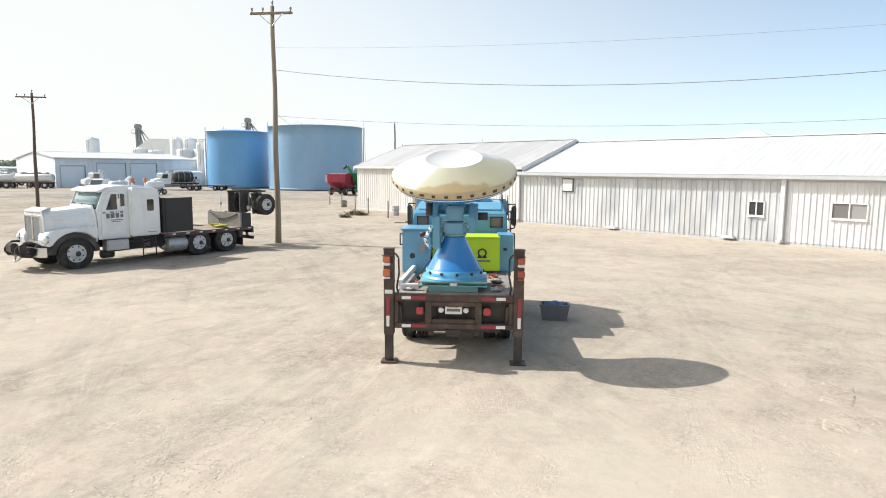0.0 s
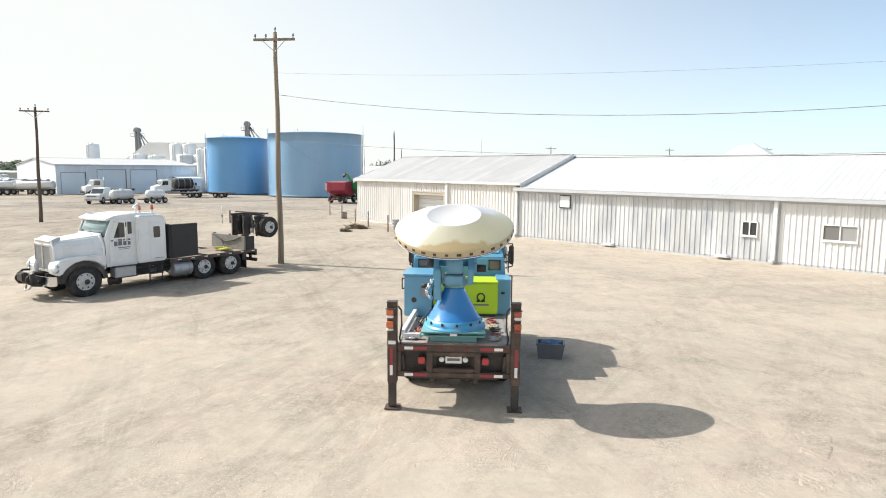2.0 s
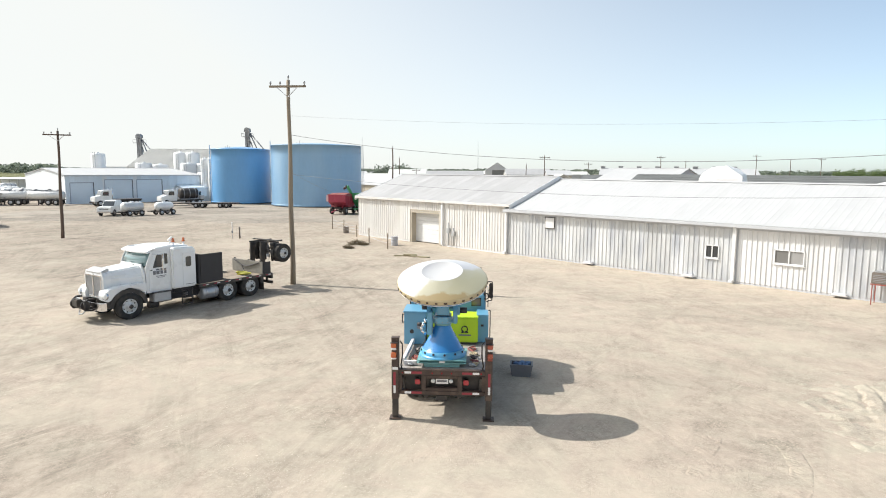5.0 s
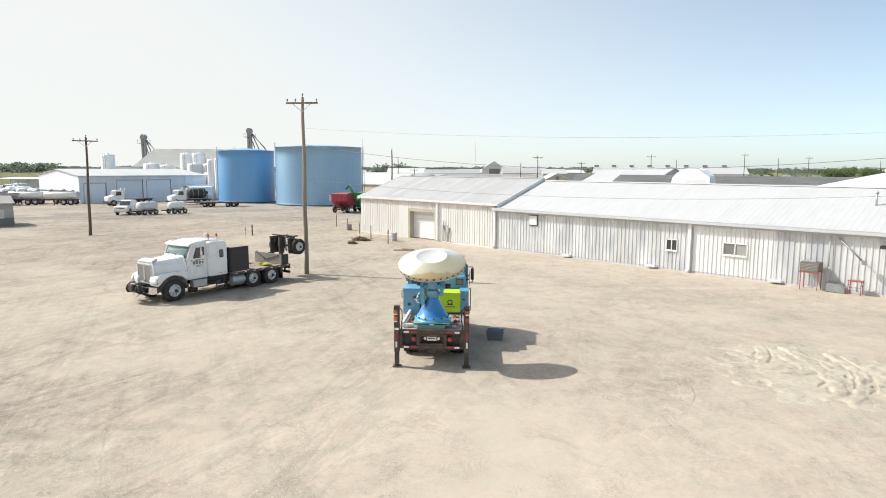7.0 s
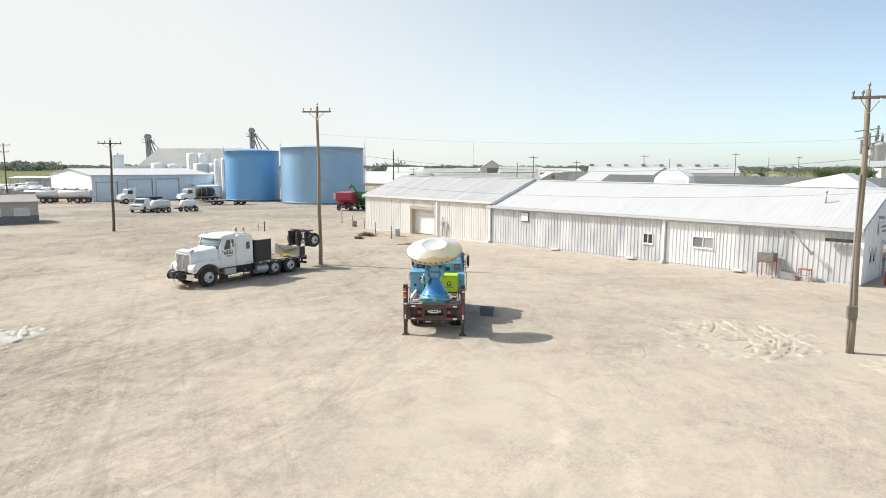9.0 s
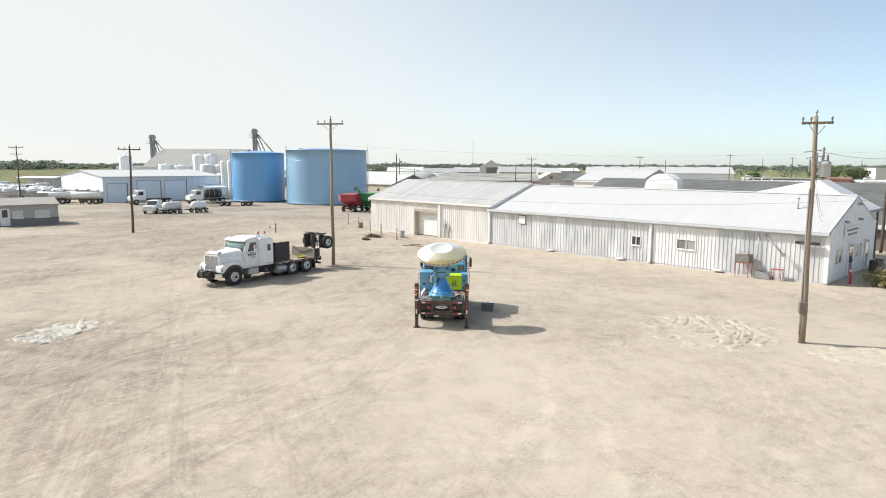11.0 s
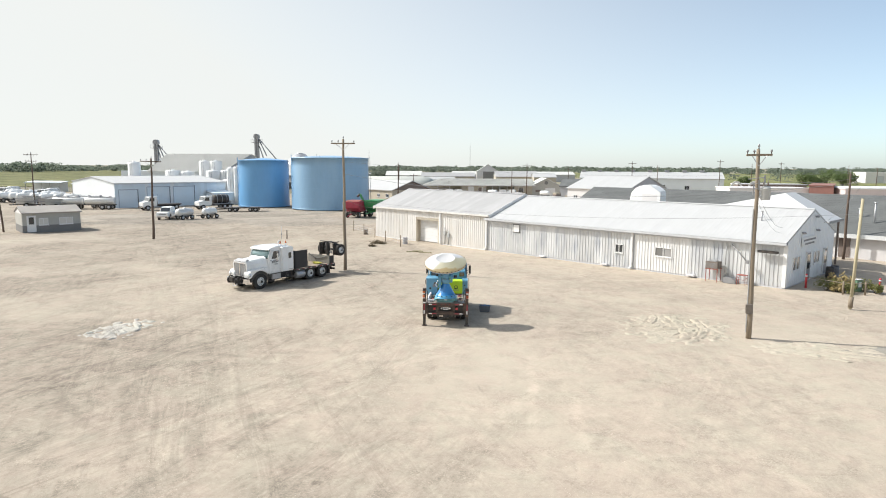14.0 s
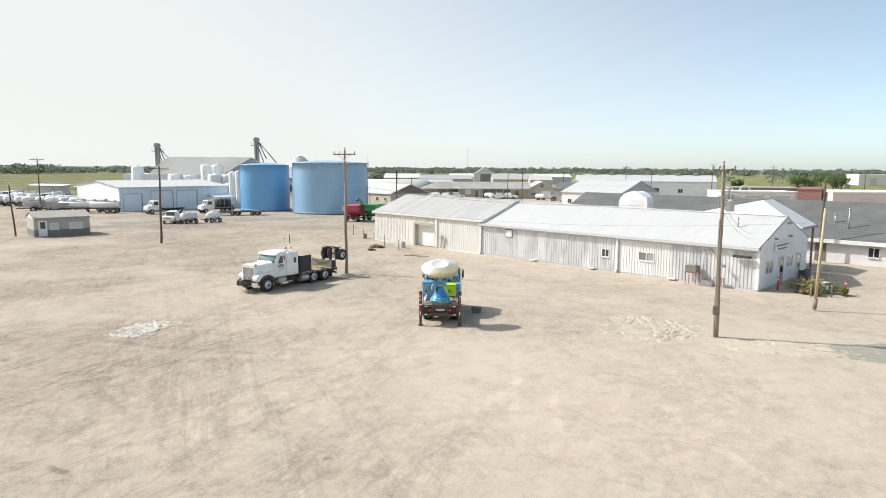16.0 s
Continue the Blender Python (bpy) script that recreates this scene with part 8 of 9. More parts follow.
# ---- store, elevators and white tanks behind ----
def round_tank(x, y, r, h, material=None, label="upright white plastic storage tank", cone=0.12):
    ob = thing("upright_tank", pose(x, y, -0.05), label, "tank", "white tanks")
    part("shell", lathe(B(), [(0, 0), (r, 0), (r, h * 0.25), (r * 1.012, h * 0.26), (r, h * 0.27), (r, h * 0.5), (r * 1.012, h * 0.51), (r, h * 0.52), (r, h * 0.96), (r * 0.96, h), (r * 0.3, h + cone), (0, h + cone)], 28), material or poly_white, ob)
    part("hatch", lathe(B(), [(r * 0.22, h + cone - 0.02), (r * 0.22, h + cone + 0.2), (0, h + cone + 0.24)], 12), material or poly_white, ob)
    part("ladder", box(box(B(), -0.25, -0.2, -r - 0.15, -r - 0.1, 0, h + 0.3), 0.2, 0.25, -r - 0.15, -r - 0.1, 0, h + 0.3), galv_steel, ob)


round_tank(-78.8, 116, 1.4, 9.2)
for x in (-65.7, -62.9):
    round_tank(x, 126, 1.5, 9.7)
for k, x in enumerate((-72.2, -69.0, -62.0, -58.9, -56.0)):
    round_tank(x, 122 + (k % 2), 1.75, 7.3 - 0.3 * (k == 1))
round_tank(-50.3, 106.5, 0.8, 8.3)
round_tank(-52.2, 107.5, 0.8, 8.1)
round_tank(-53.6, 111.0, 1.6, 5.4)


def big_store():
    ob = thing("grain_store", pose(-116.5, 178, 0, 0, 0, 0), "broad grain store with a grey roof", "building")
    L, W, E, R = 34.6, 30.0, 6.6, 12.6
    part("wall", prism(B(), [(0, 0), (L, 0), (L + 10, W), (0, W)], -0.4, E, "z"), shed_white, ob)
    bm = B()
    v = [bm.verts.new(p) for p in ((L, 0, E), (L + 10, W, E), (L + 5, W / 2, R - 0.1), (L - 0.3, 0.2, E), (L + 9.7, W - 0.2, E), (L + 4.7, W / 2, R - 0.1))]
    for f in ((0, 1, 2), (5, 4, 3), (0, 3, 4, 1), (1, 4, 5, 2), (2, 5, 3, 0)):
        bm.faces.new([v[i] for i in f])
    part("gable", bm, grey_block, ob)
    bm = B()
    v = [bm.verts.new(p) for p in ((9.0, -0.4, E - 0.2), (L + 0.3, -0.4, E - 0.2), (L + 5.4, W / 2, R), (9.0, W / 2, R), (L + 10.4, W + 0.4, E), (-0.4, W + 0.4, E))]
    bm.faces.new((v[0], v[1], v[2], v[3]))
    bm.faces.new((v[3], v[2], v[4], v[5]))
    bm.faces.new((v[0], v[3], v[5]))
    bmesh.ops.solidify(bm, geom=bm.faces[:], thickness=0.2)
    part("roof", bm, tan_roof_grey, ob)


tan_roof_grey = mat("grey_store_roof", (0.58, 0.575, 0.55), 0.8, var=0.1, scale=0.1, fine=2, stretch=(1, 0.2, 1))
big_store()


def elevator_leg(x, y, h, label):
    ob = thing("grain_elevator", pose(x, y, 0), label, "grain elevator", "grain elevators")
    for s in (-1, 1):
        part("leg", box(B(), s * 0.42 - 0.34, s * 0.42 + 0.34, -0.5, 0.5, -0.3, h - 1.3), grey_steel, ob)
    bm = B()
    pts = [(-0.95, h - 1.5), (0.95, h - 1.5)] + [(0.95 * math.cos(a), h - 0.95 + 0.95 * math.sin(a)) for a in np.linspace(0, math.pi, 9)]
    prism(bm, pts, -0.8, 0.8, "y")
    part("head", bm, grey_steel, ob)
    part("platform", box(B(), -1.7, 1.7, -1.2, 1.2, h - 3.2, h - 3.05), grey_steel, ob)
    bm = B()
    for p in ((-1.7, -1.2), (1.7, -1.2), (-1.7, 1.2), (1.7, 1.2)):
        tube(bm, (*p, h - 3.1), (*p, h - 2.0), 0.05, seg=5)
    for a, b in (((-1.7, -1.2), (1.7, -1.2)), ((1.7, -1.2), (1.7, 1.2)), ((-1.7, 1.2), (-1.7, -1.2))):
        tube(bm, (*a, h - 2.0), (*b, h - 2.0), 0.04, seg=5)
    part("railing", bm, grey_steel, ob)
    for a, b in (((0.9, 0, h - 2.2), (4.2, -2, h - 8.0)), ((1.0, 0, h - 2.0), (8.0, -2, h - 9.5)), ((0.9, 0, h - 4.5), (3.2, -2, h - 9.5))):
        part("spout", tube(B(), a, b, 0.2, 0.2, 8), grey_steel, ob)


elevator_leg(-115.0, 200.5, 17.9, "grey grain elevator leg with sloping spouts")
elevator_leg(-77.6, 202.2, 20.2, "grey grain elevator leg with sloping spouts")
round_tank(-64, 212, 6.0, 9.6, galv_steel, "galvanised grain bin behind the blue tanks", 3.6)


# ---- town behind the shops ----
plain_house("store_house", pose(-29.8, 128.2, 0, 0, 0, -43.3), 18.0, 12.6, 2.9, 5.0, tan_wall, roof_white, "tan block building with a white roof", brown_wall, windows=((12.4, 13.4, 1.2, 2.0), (15.6, 16.6, 1.2, 2.0)), n=0)


def open_warehouse():
    """A long low warehouse: hipped grey roof on posts, open bays at both ends, a tan office in the middle."""
    ob = thing("warehouse", pose(-11.8, 158.4, 0, 0, 0, 2), "long tan warehouse with open bays under a grey roof", "building")
    L, W, E, R = 33.0, 15.0, 3.0, 4.85
    part("back_wall", box(B(), 0, L, 8.0, W, -0.4, E - 0.1), tan_wall, ob)
    part("office", box(B(), 11.0, 18.6, 0.3, 8.0, -0.4, E - 0.1), tan_wall, ob)
    part("end_wall", box(B(), 27.0, L, 0.3, 8.0, -0.4, E - 0.1), tan_wall, ob)
    bm = B()
    v = [bm.verts.new(p) for p in ((-0.6, -0.8, E), (L + 0.4, -0.8, E), (L + 0.4, W / 2, R), (5.0, W / 2, R), (L + 0.4, W + 0.6, E), (-0.6, W + 0.6, E))]
    for f in ((0, 1, 2, 3), (3, 2, 4, 5), (0, 3, 5)):
        bm.faces.new([v[k] for k in f])
    bmesh.ops.solidify(bm, geom=bm.faces[:], thickness=0.15)
    part("roof", bm, tan_roof_pale, ob)
    part("fascia", box(B(), -0.6, L + 0.4, -0.86, -0.8, E - 0.22, E + 0.02), stucco, ob)
    for x in (0.2, 3.8, 7.4, 20.4, 22.6, 24.8):
        part("post", box(B(), x, x + 0.22, -0.1, 0.12, -0.4, E - 0.1), stucco, ob)
    for a, b, c, d, k in ((13.2, 14.8, 1.1, 2.5, trim_white), (16.2, 17.2, 0.0, 2.2, brown_wall), (17.5, 18.4, 0.0, 2.2, booth_wall), (28.4, 29.8, 0.9, 2.2, dark_glass)):
        d = part("door" if c == 0 else "window", box(B(), a, b, 0.22, 0.298, c, d), k, ob)
        part("frame", box(box(box(B(), a - 0.12, a, 0.2, 0.3, c, 2.55), b, b + 0.12, 0.2, 0.3, c, 2.55), a, b, 0.2, 0.3, 2.5, 2.62), stucco, d)
    return ob


tan_roof_pale = mat("pale_grey_shingle_roof", (0.55, 0.55, 0.52), 0.9, var=0.12, scale=0.4)
open_warehouse()


def gable_house():
    """A small gabled house, its gable end to the yard: round vent, white door, window."""
    ob = thing("gabled_house", pose(20.7, 159.6, 0), "grey gabled house with a white garage door", "building")
    W, D, E, R = 8.4, 14.0, 2.85, 5.0
    part("wall", box(B(), 0, W, 0, D, -0.4, E), booth_wall, ob)
    part("gable", prism(B(), [(0, E), (W, E), (W / 2, R)], 0.0, 0.2, "y"), booth_wall, ob)
    bm = B()
    prism(bm, [(-0.5, E - 0.2), (W / 2, R + 0.02), (W + 0.5, E - 0.2), (W + 0.5, E), (W / 2, R + 0.22), (-0.5, E)], -0.5, D, "y")
    part("roof", bm, tan_roof_pale, ob)
    part("vent", tube(B(), (W / 2, -0.05, 3.8), (W / 2, 0.0, 3.8), 0.55, 0.55, 16), slate_paint, ob, "round dark gable vent")
    door = part("door", box(B(), 4.0, 6.9, -0.06, 0.0, -0.1, 2.2), trim_white, ob)
    for z in (0.45, 1.0, 1.55):
        part("door_rib", box(B(), 4.0, 6.9, -0.08, -0.06, z - 0.03, z + 0.03), stucco, door)
    part("window", box(B(), 1.0, 2.6, -0.05, 0.0, 1.0, 1.7), brown_wall, ob)


gable_house()
plain_house("low_hall", pose(27.6, 150.0, 0, 0, 0, -20), 8.0, 10.0, 3.1, 5.0, grey_block, shingle, "low hall with a dark grey roof", grey_block)


def hoop_barn():
    """An arched grey-green barn lying across, rounded at its end."""
    ob = thing("hoop_barn", pose(-36.0, 193.0, 0), "long arched barn with a dull grey-green skin", "barn")
    bm = B()
    rings = []
    for x, k in ((0, 1.0), (21.0, 1.0), (23.0, 0.93), (24.4, 0.72), (25.0, 0.3)):
        rings.append([bm.verts.new((x, 6.0 - 6.0 * k * math.cos(a), 5.2 * (0.25 + 0.75 * k) * math.sin(a) ** 0.7 - 0.3)) for a in np.linspace(0, math.pi, 13)])
    for p, q in zip(rings, rings[1:]):
        for k in range(12):
            bm.faces.new((p[k], q[k], q[k + 1], p[k + 1])).smooth = True
    bm.faces.new(rings[0])
    bm.faces.new(rings[-1][::-1])
    part("skin", bm, hoop_skin, ob)


hoop_skin = mat("dull_grey_green_sheet", (0.40, 0.41, 0.385), 0.7, var=0.08, scale=0.3)
hoop_barn()
plain_house("cupola_house", pose(16.5, 281, 0, 0, 0, 90), 12, 11, 6.0, 9.6, stucco, tan_roof_pale, "tall pale house with a steep gable", stucco)
solid("grey_annex", box(B(), 0, 7.6, 0, 4, -0.4, 6.2), slate_paint, pose(8.5, 272, 0), "plain dark annex before the pale house", "building")
plain_house("white_hall", pose(23.0, 106, 0, 0, 0, -43), 14.5, 16.5, 4.1, 6.7, stucco, roof_white, "white-roofed gabled hall behind the shops", grey_block, windows=((1.6, 2.6, 1.6, 2.6), (6, 7, 1.6, 2.6)), n=16)
plain_house("long_white_plant", pose(40, 188, 0, 0, 0, -14), 46, 14, 4.9, 6.9, shed_white, roof_white, "long white plant with a row of roof vents", shed_white, windows=((26, 28, 1.2, 2.8), (34, 35.5, 1.2, 2.6)))


def roof_vents(x, y, turn, n, step, z):
    for k in range(n):
        ob = thing("roof_vent", pose(x, y, z, 0, 0, turn) @ pose(k * step, 7, 0), "dark roof vent on the white plant", "vent", "roof vents")
        part("box", soft(box(B(), 0, 1.4, -0.5, 0.5, -0.1, 0.55), 0.05), grey_steel, ob)
        part("cap", soft(box(B(), -0.1, 1.5, -0.6, 0.6, 0.55, 0.65), 0.02), roof_white, ob)


roof_vents(40, 188, -14, 8, 5.6, 7.05)


pink_wall = mat("pinkish_grey_wall", (0.56, 0.49, 0.48), 0.85, var=0.06, scale=0.4)


def flat_block(x, y, turn, L, W, H, material, label, bays=(), trim=None):
    ob = thing("flat_building", pose(x, y, 0, 0, 0, turn), label, "building", "low town buildings")
    part("wall", box(B(), 0, L, 0, W, -0.4, H), material, ob)
    part("parapet", box(B(), -0.15, L + 0.15, -0.15, W + 0.15, H, H + 0.25), trim or material, ob)
    for a, b, c, d in bays:
        bay = part("bay", box(B(), a, b, -0.06, 0.0, c, d), fascia_grey, ob)
        part("bay_frame", box(box(box(B(), a - 0.2, a, -0.12, 0, c, d + 0.2), b, b + 0.2, -0.12, 0, c, d + 0.2), a, b, -0.12, 0, d, d + 0.2), grey_block, bay)


flat_block(64.0, 121, -3, 18.6, 10, 3.7, stucco, "long pale flat-roofed building with grey bays", ((1.2, 4.4, 0, 2.6), (6.2, 10, 0, 2.6), (12, 16, 0, 2.6)))
flat_block(81.5, 119, -30, 5, 20, 4.5, red_wall, "dark red brick building with flat roof")
flat_block(86.5, 113, -10, 40, 18, 4.0, pink_wall, "low pinkish-grey building with a pale roof edge", ((6, 8, 0.8, 2.4), (15, 17, 0.8, 2.4), (24, 26, 0.8, 2.4)), trim_white)
flat_block(78, 150, -8, 18, 8, 3.9, brown_wall, "dark low shed with a white roof", (), roof_white)
flat_block(232, 345, -12, 30, 20, 6.2, stucco, "far pale block building near trees", ((6, 9, 0, 4),))
for x, y, a, L, W, E, R in ((-36.0, 253.6, 2, 16.0, 14, 4.4, 6.2), (-19.1, 244.1, 2, 23.2, 12, 4.2, 5.7), (12.7, 225.0, 2, 17.0, 14, 4.5, 6.6), (27.0, 215.4, 0, 8.5, 12, 4.5, 6.1), (-8, 330, 0, 70, 20, 4.0, 5.6), (-70, 300, 3, 46, 18, 3.6, 5.2), (-22, 232, 6, 18, 10, 2.8, 4.0)):
    plain_house("far_hall", pose(x, y, 0, 0, 0, a), L, W, E, R, (stucco, grey_block, tan_wall)[int(L) % 3], (roof_white, roof_white, tan_roof_pale, roof_worn)[int(L + W) % 4], "low metal hall among the town roofs", grey_block, windows=((L * 0.2, L * 0.2 + 1.5, 1.2, 2.4), (L * 0.6, L * 0.6 + 1.5, 1.2, 2.4)), doors=((L * 0.4, L * 0.4 + 3, 0, 3),))

for k, (x, y, h) in enumerate(((-17.7, 140, 9.2), (15.35, 120, 9.4), (13.2, 141, 7.9), (48, 150, 10.2), (64, 180, 9.4), (80.4, 170, 11.1), (94.7, 180, 9.9), (108.9, 190, 10.6), (137.5, 200, 9.8), (-14.5, 150, 6.5), (110, 140, 9.0), (31.5, 160, 8.5))):
    utility_pole(x, y, h, 0.13, dark_wood, arms=((0.4, 1.1),) if k % 2 else (), label="far dark utility pole above the roofs")


def mast(x, y, h, label):
    ob = thing("radio_mast", pose(x, y, 0), label, "mast", "masts")
    bm = B()
    for k in range(3):
        a = 2.1 * k
        tube(bm, (0.3 * math.cos(a), 0.3 * math.sin(a), 0), (0.12 * math.cos(a), 0.12 * math.sin(a), h), 0.05, 0.03, 5)
    part("lattice", bm, grey_steel, ob)
    part("aerial", tube(B(), (0, 0, h - 0.2), (0, 0, h + 1.5), 0.03, 0.02, 5), grey_steel, ob)


mast(2.3, 330, 20, "thin far radio mast above the trees")
mast(-19.6, 99.5, 10.4, "thin pole mast beside the blue tank")

for x in (70.5, 75.0):
    bm = B()
    for k in range(18):
        a0, a1 = (math.pi * q / 18 for q in (k, k + 1))
        prism(bm, [(r * math.cos(a), r * 1.25 * math.sin(a)) for r, a in ((1.45, a0), (1.45, a1), (1.05, a1), (1.05, a0))], 0, 0.5, "y")
    arch = solid("cream_hoop", bm, pale_blind, pose(x, 133, 3.4, 0, 0, -12), "cream arched hoop standing behind the flat building", "arch", "cream hoops")
    part("footing", box(B(), -1.6, 1.6, 0.0, 0.5, -3.7, 0.0), stucco, arch)

# parked vehicles between the houses
for k, (x, y, a) in enumerate(((-10.5, 154.5, 60), (-7.6, 155.2, 95), (-4.4, 154.6, 70), (-1.6, 155.6, 110), (8.6, 156.0, 80), (11.4, 155.4, 100), (14.4, 156.2, 75), (23.5, 151.0, 60), (31.5, 143.0, 60))):
    if k % 3 != 1:
        pickup(pose(x, y, -0.1, 0, 0, a))
    else:
        nurse_tank(pose(x, y, -0.1, 0, 0, a), "white nurse tank parked in town", 3.0, 0.7)
for k, (x, y, w, h, c) in enumerate(((-8.8, 156.8, 2.2, 1.6, 0), (-2.6, 157.2, 1.6, 1.9, 1), (9.9, 157.4, 2.6, 1.4, 2), (26, 146, 2.4, 1.5, 0), (29, 141, 2.6, 1.6, 1))):
    ob = thing("crate_stack", pose(x, y, -0.1, 0, 0, 15 * k), "stack of weathered crates behind the barn", "crates", "crate stacks")
    for q in range(3):
        part("crate", soft(box(B(), 0.04 * q, w - 0.05 * q, 0, 1.2, q * h / 3, (q + 0.94) * h / 3), 0.02), (grey_block, brown_wall, tan_wall)[(c + q) % 3], ob)


# ---- trees ----
def tree(x, y, h, r, seed, label, material=leaf_green, n=900, leaf=0.28):
    """Tapered trunk, limbs, and a crown of leaf clumps with gaps."""
    rnd = random.Random(seed)
    ob = thing("tree", pose(x, y, -0.1), label, "tree", "trees in town")
    bm = B()
    tube(bm, (0, 0, 0), (0.1, 0, h * 0.45), r * 0.09, r * 0.055, 8)
    tips = []
    for k in range(8):
        a = k * 0.8 + rnd.random()
        t = Vector((r * 0.65 * math.cos(a), r * 0.65 * math.sin(a), h * rnd.uniform(0.5, 0.9)))
        tube(bm, (0.1, 0, h * rnd.uniform(0.25, 0.45)), t, r * 0.04, r * 0.012, 6)
        tips.append(t)
    part("trunk", bm, bark, ob)
    tips += [Vector((rnd.uniform(-0.6, 0.6) * r, rnd.uniform(-0.6, 0.6) * r, h * rnd.uniform(0.35, 0.95))) for k in range(10)]
    bm = B()
    for k in range(n):
        c = tips[k % len(tips)]
        d = Vector((rnd.gauss(0, 1), rnd.gauss(0, 1), rnd.gauss(0, 0.8))).normalized() * r * 0.42 * rnd.uniform(0.4, 1.1)
        p = c + d
        u = Vector((rnd.gauss(0, 1), rnd.gauss(0, 1), rnd.gauss(0, 1))).normalized()
        v = u.orthogonal().normalized()
        s = leaf * rnd.uniform(0.6, 1.3)
        bm.faces.new([bm.verts.new(q) for q in (p - u * s, p + v * s * 0.6, p + u * s, p - v * s * 0.6)])
    part("crown", bm, material, ob)


for k, (x, y, h, r) in enumerate(((138, 230, 6.4, 3.8), (145, 233, 6.0, 4.0), (152, 229, 7.0, 4.0), (158, 234, 6.2, 3.2), (112, 226, 5.0, 2.4), (185, 285, 6.5, 4.0), (202, 330, 7.5, 4.5))):
    tree(x, y, h, r, k, "broad green tree among the low buildings", n=900, leaf=0.36)
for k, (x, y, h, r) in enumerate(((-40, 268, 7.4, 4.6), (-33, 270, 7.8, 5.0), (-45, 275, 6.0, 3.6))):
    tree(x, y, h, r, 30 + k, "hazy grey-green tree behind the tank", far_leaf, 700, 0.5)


def far_woods():
    """The tree line along the horizon."""
    rnd = random.Random(21)
    verts, faces = [], []

    def clump(x, y, h, r, n):
        for k in range(n):
            zz = rnd.random() ** 0.7
            w = r * math.sqrt(max(0.05, 1 - (zz - 0.45) ** 2 * 2.6))
            p = Vector((x + rnd.gauss(0, 0.5) * w, y + rnd.gauss(0, 0.5) * w, h * (0.08 + 0.92 * zz)))
            s = r * rnd.uniform(0.10, 0.22)
            u = Vector((rnd.gauss(0, 1), rnd.gauss(0, 1), rnd.gauss(0, 1))).normalized()
            v = u.orthogonal().normalized()
            i = len(verts)
            verts.extend([p - u * s, p + v * s * 0.8, p + u * s, p - v * s * 0.8])
            faces.append((i, i + 1, i + 2, i + 3))
    for k in range(1500):
        a = radians(rnd.uniform(-48, 46))
        d = rnd.choice((950, 1150, 1400, 1700, 2100)) + rnd.uniform(-100, 100)
        h = rnd.uniform(3, 7.2) * (0.62 + d / 3000) * (0.8 if a < -0.2 else 1.0) * (1.0 + 0.55 * noise.noise(Vector((a * 16, d * 0.004, 0))))
        clump(d * math.sin(a), d * math.cos(a) - 20, h, rnd.uniform(6, 12), 60)
    for k in range(60):
        a = radians(rnd.uniform(-40, -33.5))
        d = rnd.uniform(760, 860)
        clump(d * math.sin(a), d * math.cos(a) - 20, rnd.uniform(6, 11), rnd.uniform(4, 8), 60)
    for k in range(60):
        a = radians(rnd.uniform(8, 42))
        d = rnd.uniform(420, 800)
        clump(d * math.sin(a), d * math.cos(a) - 20, rnd.uniform(3.5, 7), rnd.uniform(2.5, 4.5), 40)
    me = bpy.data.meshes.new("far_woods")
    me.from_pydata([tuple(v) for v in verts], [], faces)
    # haze of the distance is in this leaf colour
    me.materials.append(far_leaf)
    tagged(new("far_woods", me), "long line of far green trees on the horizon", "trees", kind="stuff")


far_woods()
field(-1500, -120, 205, 900, 0.03, 0, "wide green crop field beyond the sheds")
field(90, 600, 260, 900, 0.03, 0, "green crop field beyond the town")
field(-3500, 3500, 1500, 4000, 0.03, 0, "far pale farmland towards the horizon", far_ground)


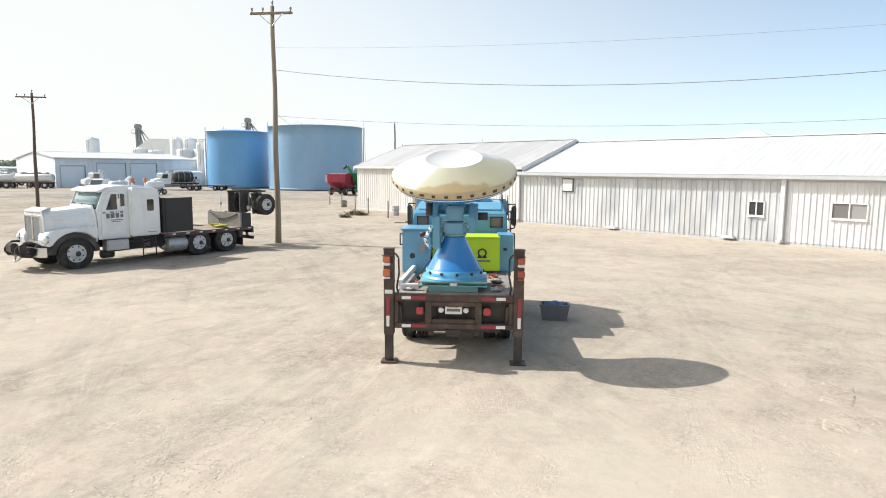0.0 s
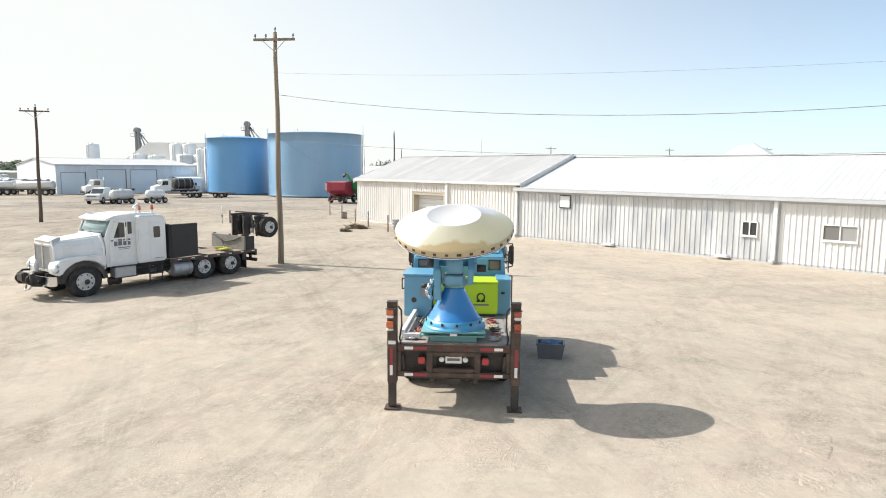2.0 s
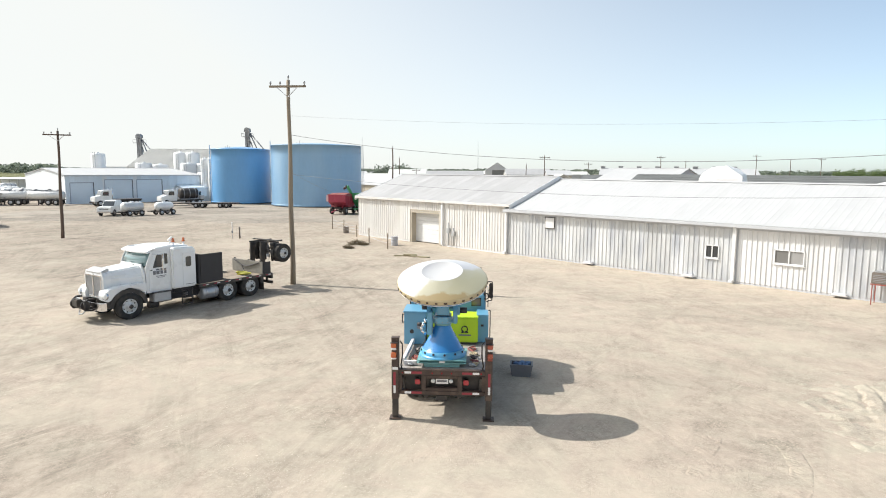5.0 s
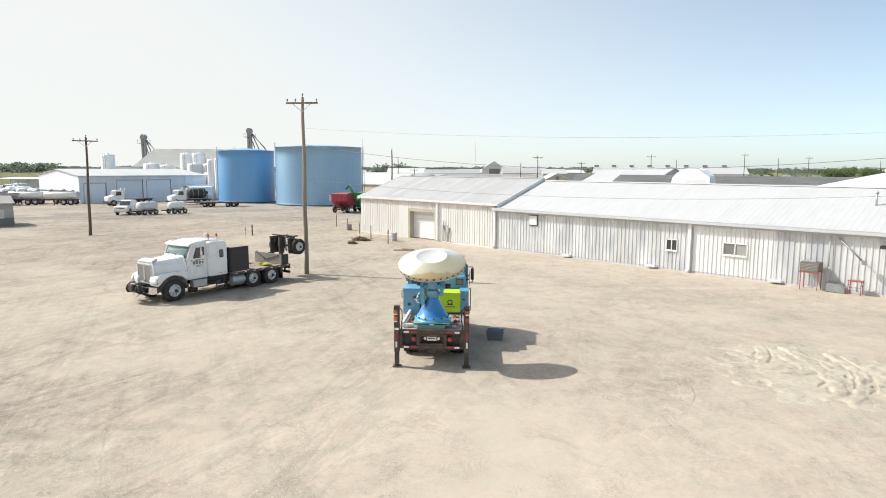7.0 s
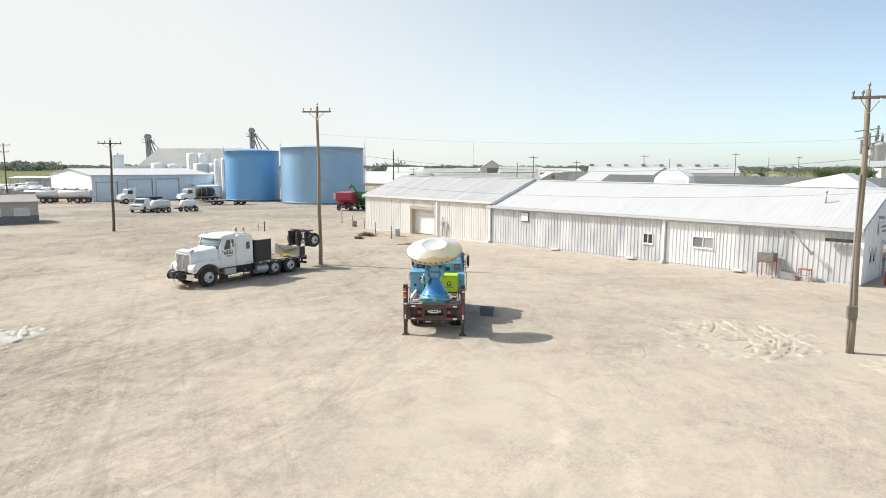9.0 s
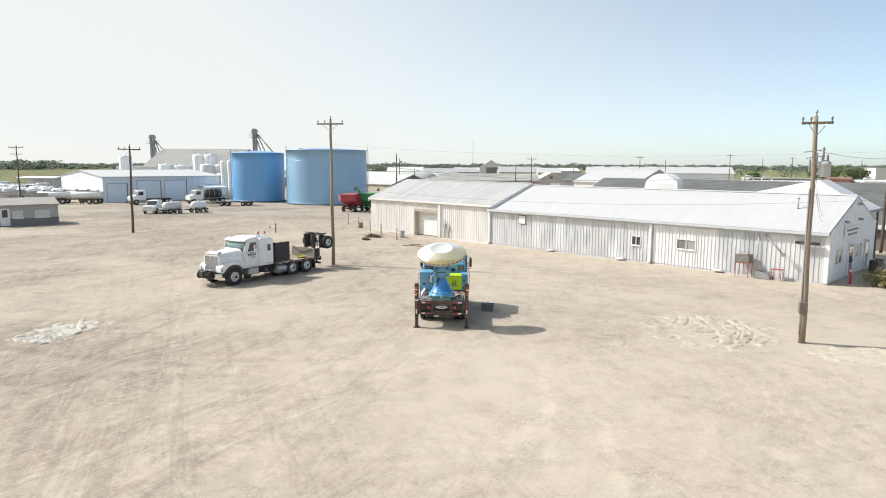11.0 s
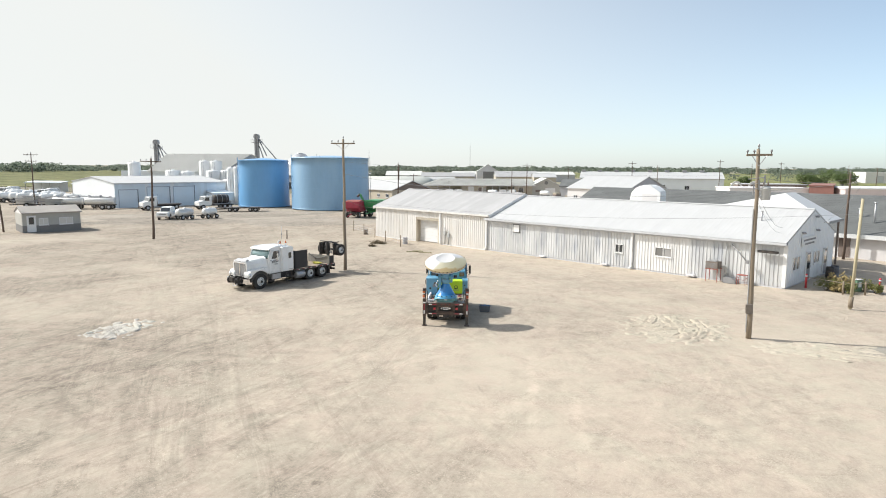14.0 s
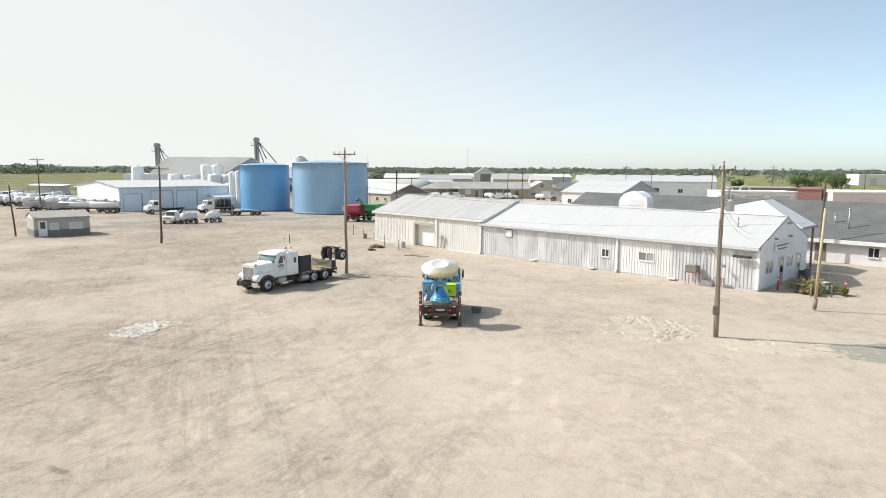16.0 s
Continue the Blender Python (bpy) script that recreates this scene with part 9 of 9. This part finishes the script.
# ---- churned soil ----
def churned(x, y, L, W, turn, seed, label, high=0.10, material=None, ruts=26, lean=(-35, -75), broken=0.6):
    """A patch of soil cut by the ruts of turning tyres, each with a pushed-up lip; it fades into the yard."""
    rnd = random.Random(seed)
    cuts = []
    for k in range(ruts):
        cx, cy = rnd.gauss(0, 0.22) * L, rnd.gauss(0, 0.22) * W
        way = radians(lean[0] + (lean[1] - lean[0]) * min(1, max(0, cx / L + 0.5)) + rnd.gauss(0, 26))
        cuts.append((cx, cy, math.cos(way), math.sin(way), rnd.uniform(0.7, 1.9), rnd.uniform(0.16, 0.27), rnd.uniform(-0.12, 0.12), rnd.uniform(0.45, 1.0)))
    bm = B()
    nx, ny = int(L * 20), int(W * 20)
    rows = []
    for j in range(ny + 1):
        row = []
        for i in range(nx + 1):
            u, v = i / nx, j / ny
            px, py = (u - 0.5) * L, (v - 0.5) * W
            edge = 1 - ((u - 0.5) ** 2 + (v - 0.5) ** 2) * 4.2
            edge += 0.45 * noise.noise(Vector((px * 0.9, py * 0.9, seed))) + broken * noise.noise(Vector((px * 2.6, py * 2.6, seed + 4)))
            groove, lip = 0.0, 0.0
            for cx, cy, c, q, half, w, bend, deep in cuts:
                a = (px - cx) * c + (py - cy) * q
                if abs(a) > half + 0.3:
                    continue
                d = (py - cy) * c - (px - cx) * q - bend * a * a + 0.12 * noise.noise(Vector((px * 2.2, py * 2.2, seed + 7)))
                if abs(d) > 0.7:
                    continue
                fade = deep * max(0.0, min(1.0, (half + 0.3 - abs(a)) / 0.4))
                flat = max(0.0, min(1.0, (w - abs(d)) / 0.05))
                lip = max(lip, fade * flat * (0.72 + 0.28 * math.cos(d * 6.283 / 0.125) * (0.6 + 0.4 * math.cos(a * 40))))
                groove = max(groove, fade * math.exp(-((abs(d) - w - 0.035) / 0.04) ** 2))
            rough = 0.09 * noise.noise(Vector((px * 7, py * 7, seed))) + 0.06 * noise.noise(Vector((px * 1.7, py * 1.7, seed + 3)))
            p = pose(x, y, 0, 0, 0, turn) @ Vector((px, py, 0))
            k = max(0.0, min(1.0, edge * 1.5))
            z = ground_z(p.x, p.y) - 0.025 + k * (0.02 + high * (0.30 + rough + 0.40 * lip - 0.55 * groove * (1 - lip))) - (0.05 if edge < 0.02 else 0)
            row.append(bm.verts.new((px, py, z)))
        rows.append(row)
    for j in range(ny):
        for i in range(nx):
            bm.faces.new((rows[j][i], rows[j][i + 1], rows[j + 1][i + 1], rows[j + 1][i])).smooth = True
    return solid("churned_soil", bm, material or dry_soil, pose(x, y, 0, 0, 0, turn), label, "soil", kind="structure")


churned(-17.5, -1.3, 2.9, 4.2, -10, 3, "whitish churned soil with tyre ruts", 0.13, white_soil, 16, (-60, 20), 1.5)
churned(12.5, 0.7, 6.4, 7.8, -20, 8, "whitish churned soil with curved tyre ruts", 0.15, None, 17, (-20, -100), 0.7)
churned(19.0, -3.7, 9.0, 3.4, -12, 15, "pale churned soil with tyre ruts by the pole", 0.09, None, 16, (-5, -40), 0.7)


def tread_print(pts, seed, w=0.42):
    """The print of one tyre: a low strip of slanting lugs along a curve, worn away in places."""
    way = [Vector(p) for p in pts]
    line = []
    for a, b in zip(way, way[1:]):
        n = int((b - a).length / 0.02)
        line += [(a.lerp(b, k / n), (b - a).normalized()) for k in range(n)]
    bm = B()
    rows = []
    for i, (p, d) in enumerate(line):
        row = []
        for j in range(23):
            u = j / 22 * 2 - 1
            q = p + Vector((-d.y, d.x)) * u * w * 0.6
            keep = noise.noise(Vector((q.x * 1.6, q.y * 1.6, seed))) + 0.5 * noise.noise(Vector((q.x * 7, q.y * 7, seed))) + 0.4
            keep = max(0.0, min(1.0, keep * 2.2)) * min(1.0, (1 - abs(u)) * 5) * min(1.0, i / 14, (len(line) - i) / 14)
            lug = 0.5 + 0.5 * math.sin((i * 0.02 + abs(u) * 0.11 + (0.06 if u > 0 else 0)) * 6.283 / 0.125)
            rough = noise.noise(Vector((q.x * 14, q.y * 14, seed)))
            row.append(bm.verts.new((q.x, q.y, ground_z(q.x, q.y) - 0.014 + keep * (0.019 + 0.011 * lug + 0.007 * rough))))
        rows.append(row)
    for r0, r1 in zip(rows, rows[1:]):
        for j in range(22):
            bm.faces.new((r0[j], r0[j + 1], r1[j + 1], r1[j])).smooth = True
    return solid("tread_print", bm, yard_dirt, None, "pale tyre tread print in the dirt", "tyre print", kind="structure")


tread_print([(7.95, -0.3), (7.95, -1.2), (7.76, -2.1), (7.3, -3.0), (6.7, -3.84), (6.1, -4.7), (5.6, -5.4)], 5, 0.42)
tread_print([(6.55, -0.4), (6.2, -1.1), (5.8, -1.75)], 6, 0.42)
tread_print([(5.7, -2.1), (5.3, -2.8), (5.0, -3.3)], 7, 0.42)


def loose_stones():
    """Gravel lying in drifts over the yard: small eight-sided stones."""
    rnd = random.Random(77)
    verts, faces = [], []
    made = 0
    while made < 70000:
        x, y = (rnd.gauss(-3, 5), rnd.gauss(-5, 3)) if rnd.random() < 0.5 else (rnd.uniform(-34, 26), rnd.uniform(-36, 8))
        d = noise.noise(Vector((x * 0.12, y * 0.12, 7))) + 0.7 * noise.noise(Vector((x * 0.55, y * 0.55, 9))) - 0.012 * x - 0.02 * (y + 10) - 0.1 * max(0, y)
        if d < rnd.uniform(-0.3, 1.3) or (abs(x) < 1.6 and -0.4 < y < 6.2):
            continue
        made += 1
        s = rnd.uniform(0.005, 0.013) * (1 + 0.9 * (rnd.random() < 0.03))
        z = ground_z(x, y) + s * 0.15
        i = len(verts)
        a, e = rnd.uniform(0, 3.1), rnd.uniform(0.6, 1.5)
        c, q = math.cos(a), math.sin(a)
        verts.extend([(x + c * s * e, y + q * s * e, z), (x - q * s, y + c * s, z), (x - c * s * e, y - q * s * e, z), (x + q * s, y - c * s, z), (x, y, z + s * 0.38), (x, y, z - s)])
        for k in range(4):
            faces.append((i + k, i + (k + 1) % 4, i + 4))
            faces.append((i + (k + 1) % 4, i + k, i + 5))
    me = bpy.data.meshes.new("loose_stones")
    me.from_pydata(verts, [], faces)
    me.materials.append(pebbles)
    tagged(new("loose_stones", me), "loose brownish gravel strewn over the dirt", "gravel", kind="stuff")


loose_stones()


def dark_lot(x, y, L, W, turn, seed, material, label):
    """A sheet of dark gravel whose uneven edge sinks into the yard."""
    bm = B()
    nx, ny = int(L * 1.4), int(W * 1.4)
    rows = []
    for j in range(ny + 1):
        row = []
        for i in range(nx + 1):
            u, v = i / nx - 0.5, j / ny - 0.5
            px, py = u * L, v * W
            edge = 1 - (u * u + v * v) * 4.4 + 0.6 * noise.noise(Vector((px * 0.14, py * 0.14, seed))) + 0.3 * noise.noise(Vector((px * 0.6, py * 0.6, seed)))
            w = pose(x, y, 0, 0, 0, turn) @ Vector((px, py, 0))
            row.append(bm.verts.new((px, py, ground_z(w.x, w.y) + max(-0.08, min(0.02, edge * 0.06)))))
        rows.append(row)
    for j in range(ny):
        for i in range(nx):
            bm.faces.new((rows[j][i], rows[j][i + 1], rows[j + 1][i + 1], rows[j + 1][i])).smooth = True
    return solid("gravel_lot", bm, material, pose(x, y, 0, 0, 0, turn), label, "gravel", kind="structure")


dark_lot(-44, 73, 44, 30, 18, 2, mud_soil, "grey gravel lot among parked trucks")
dark_lot(-24, 66, 30, 18, 10, 6, mud_soil, "grey gravel lot among parked trucks")
dark_lot(27, -5.0, 17, 4.2, -10, 9, damp_soil, "damp dark grey soil beside the ruts")
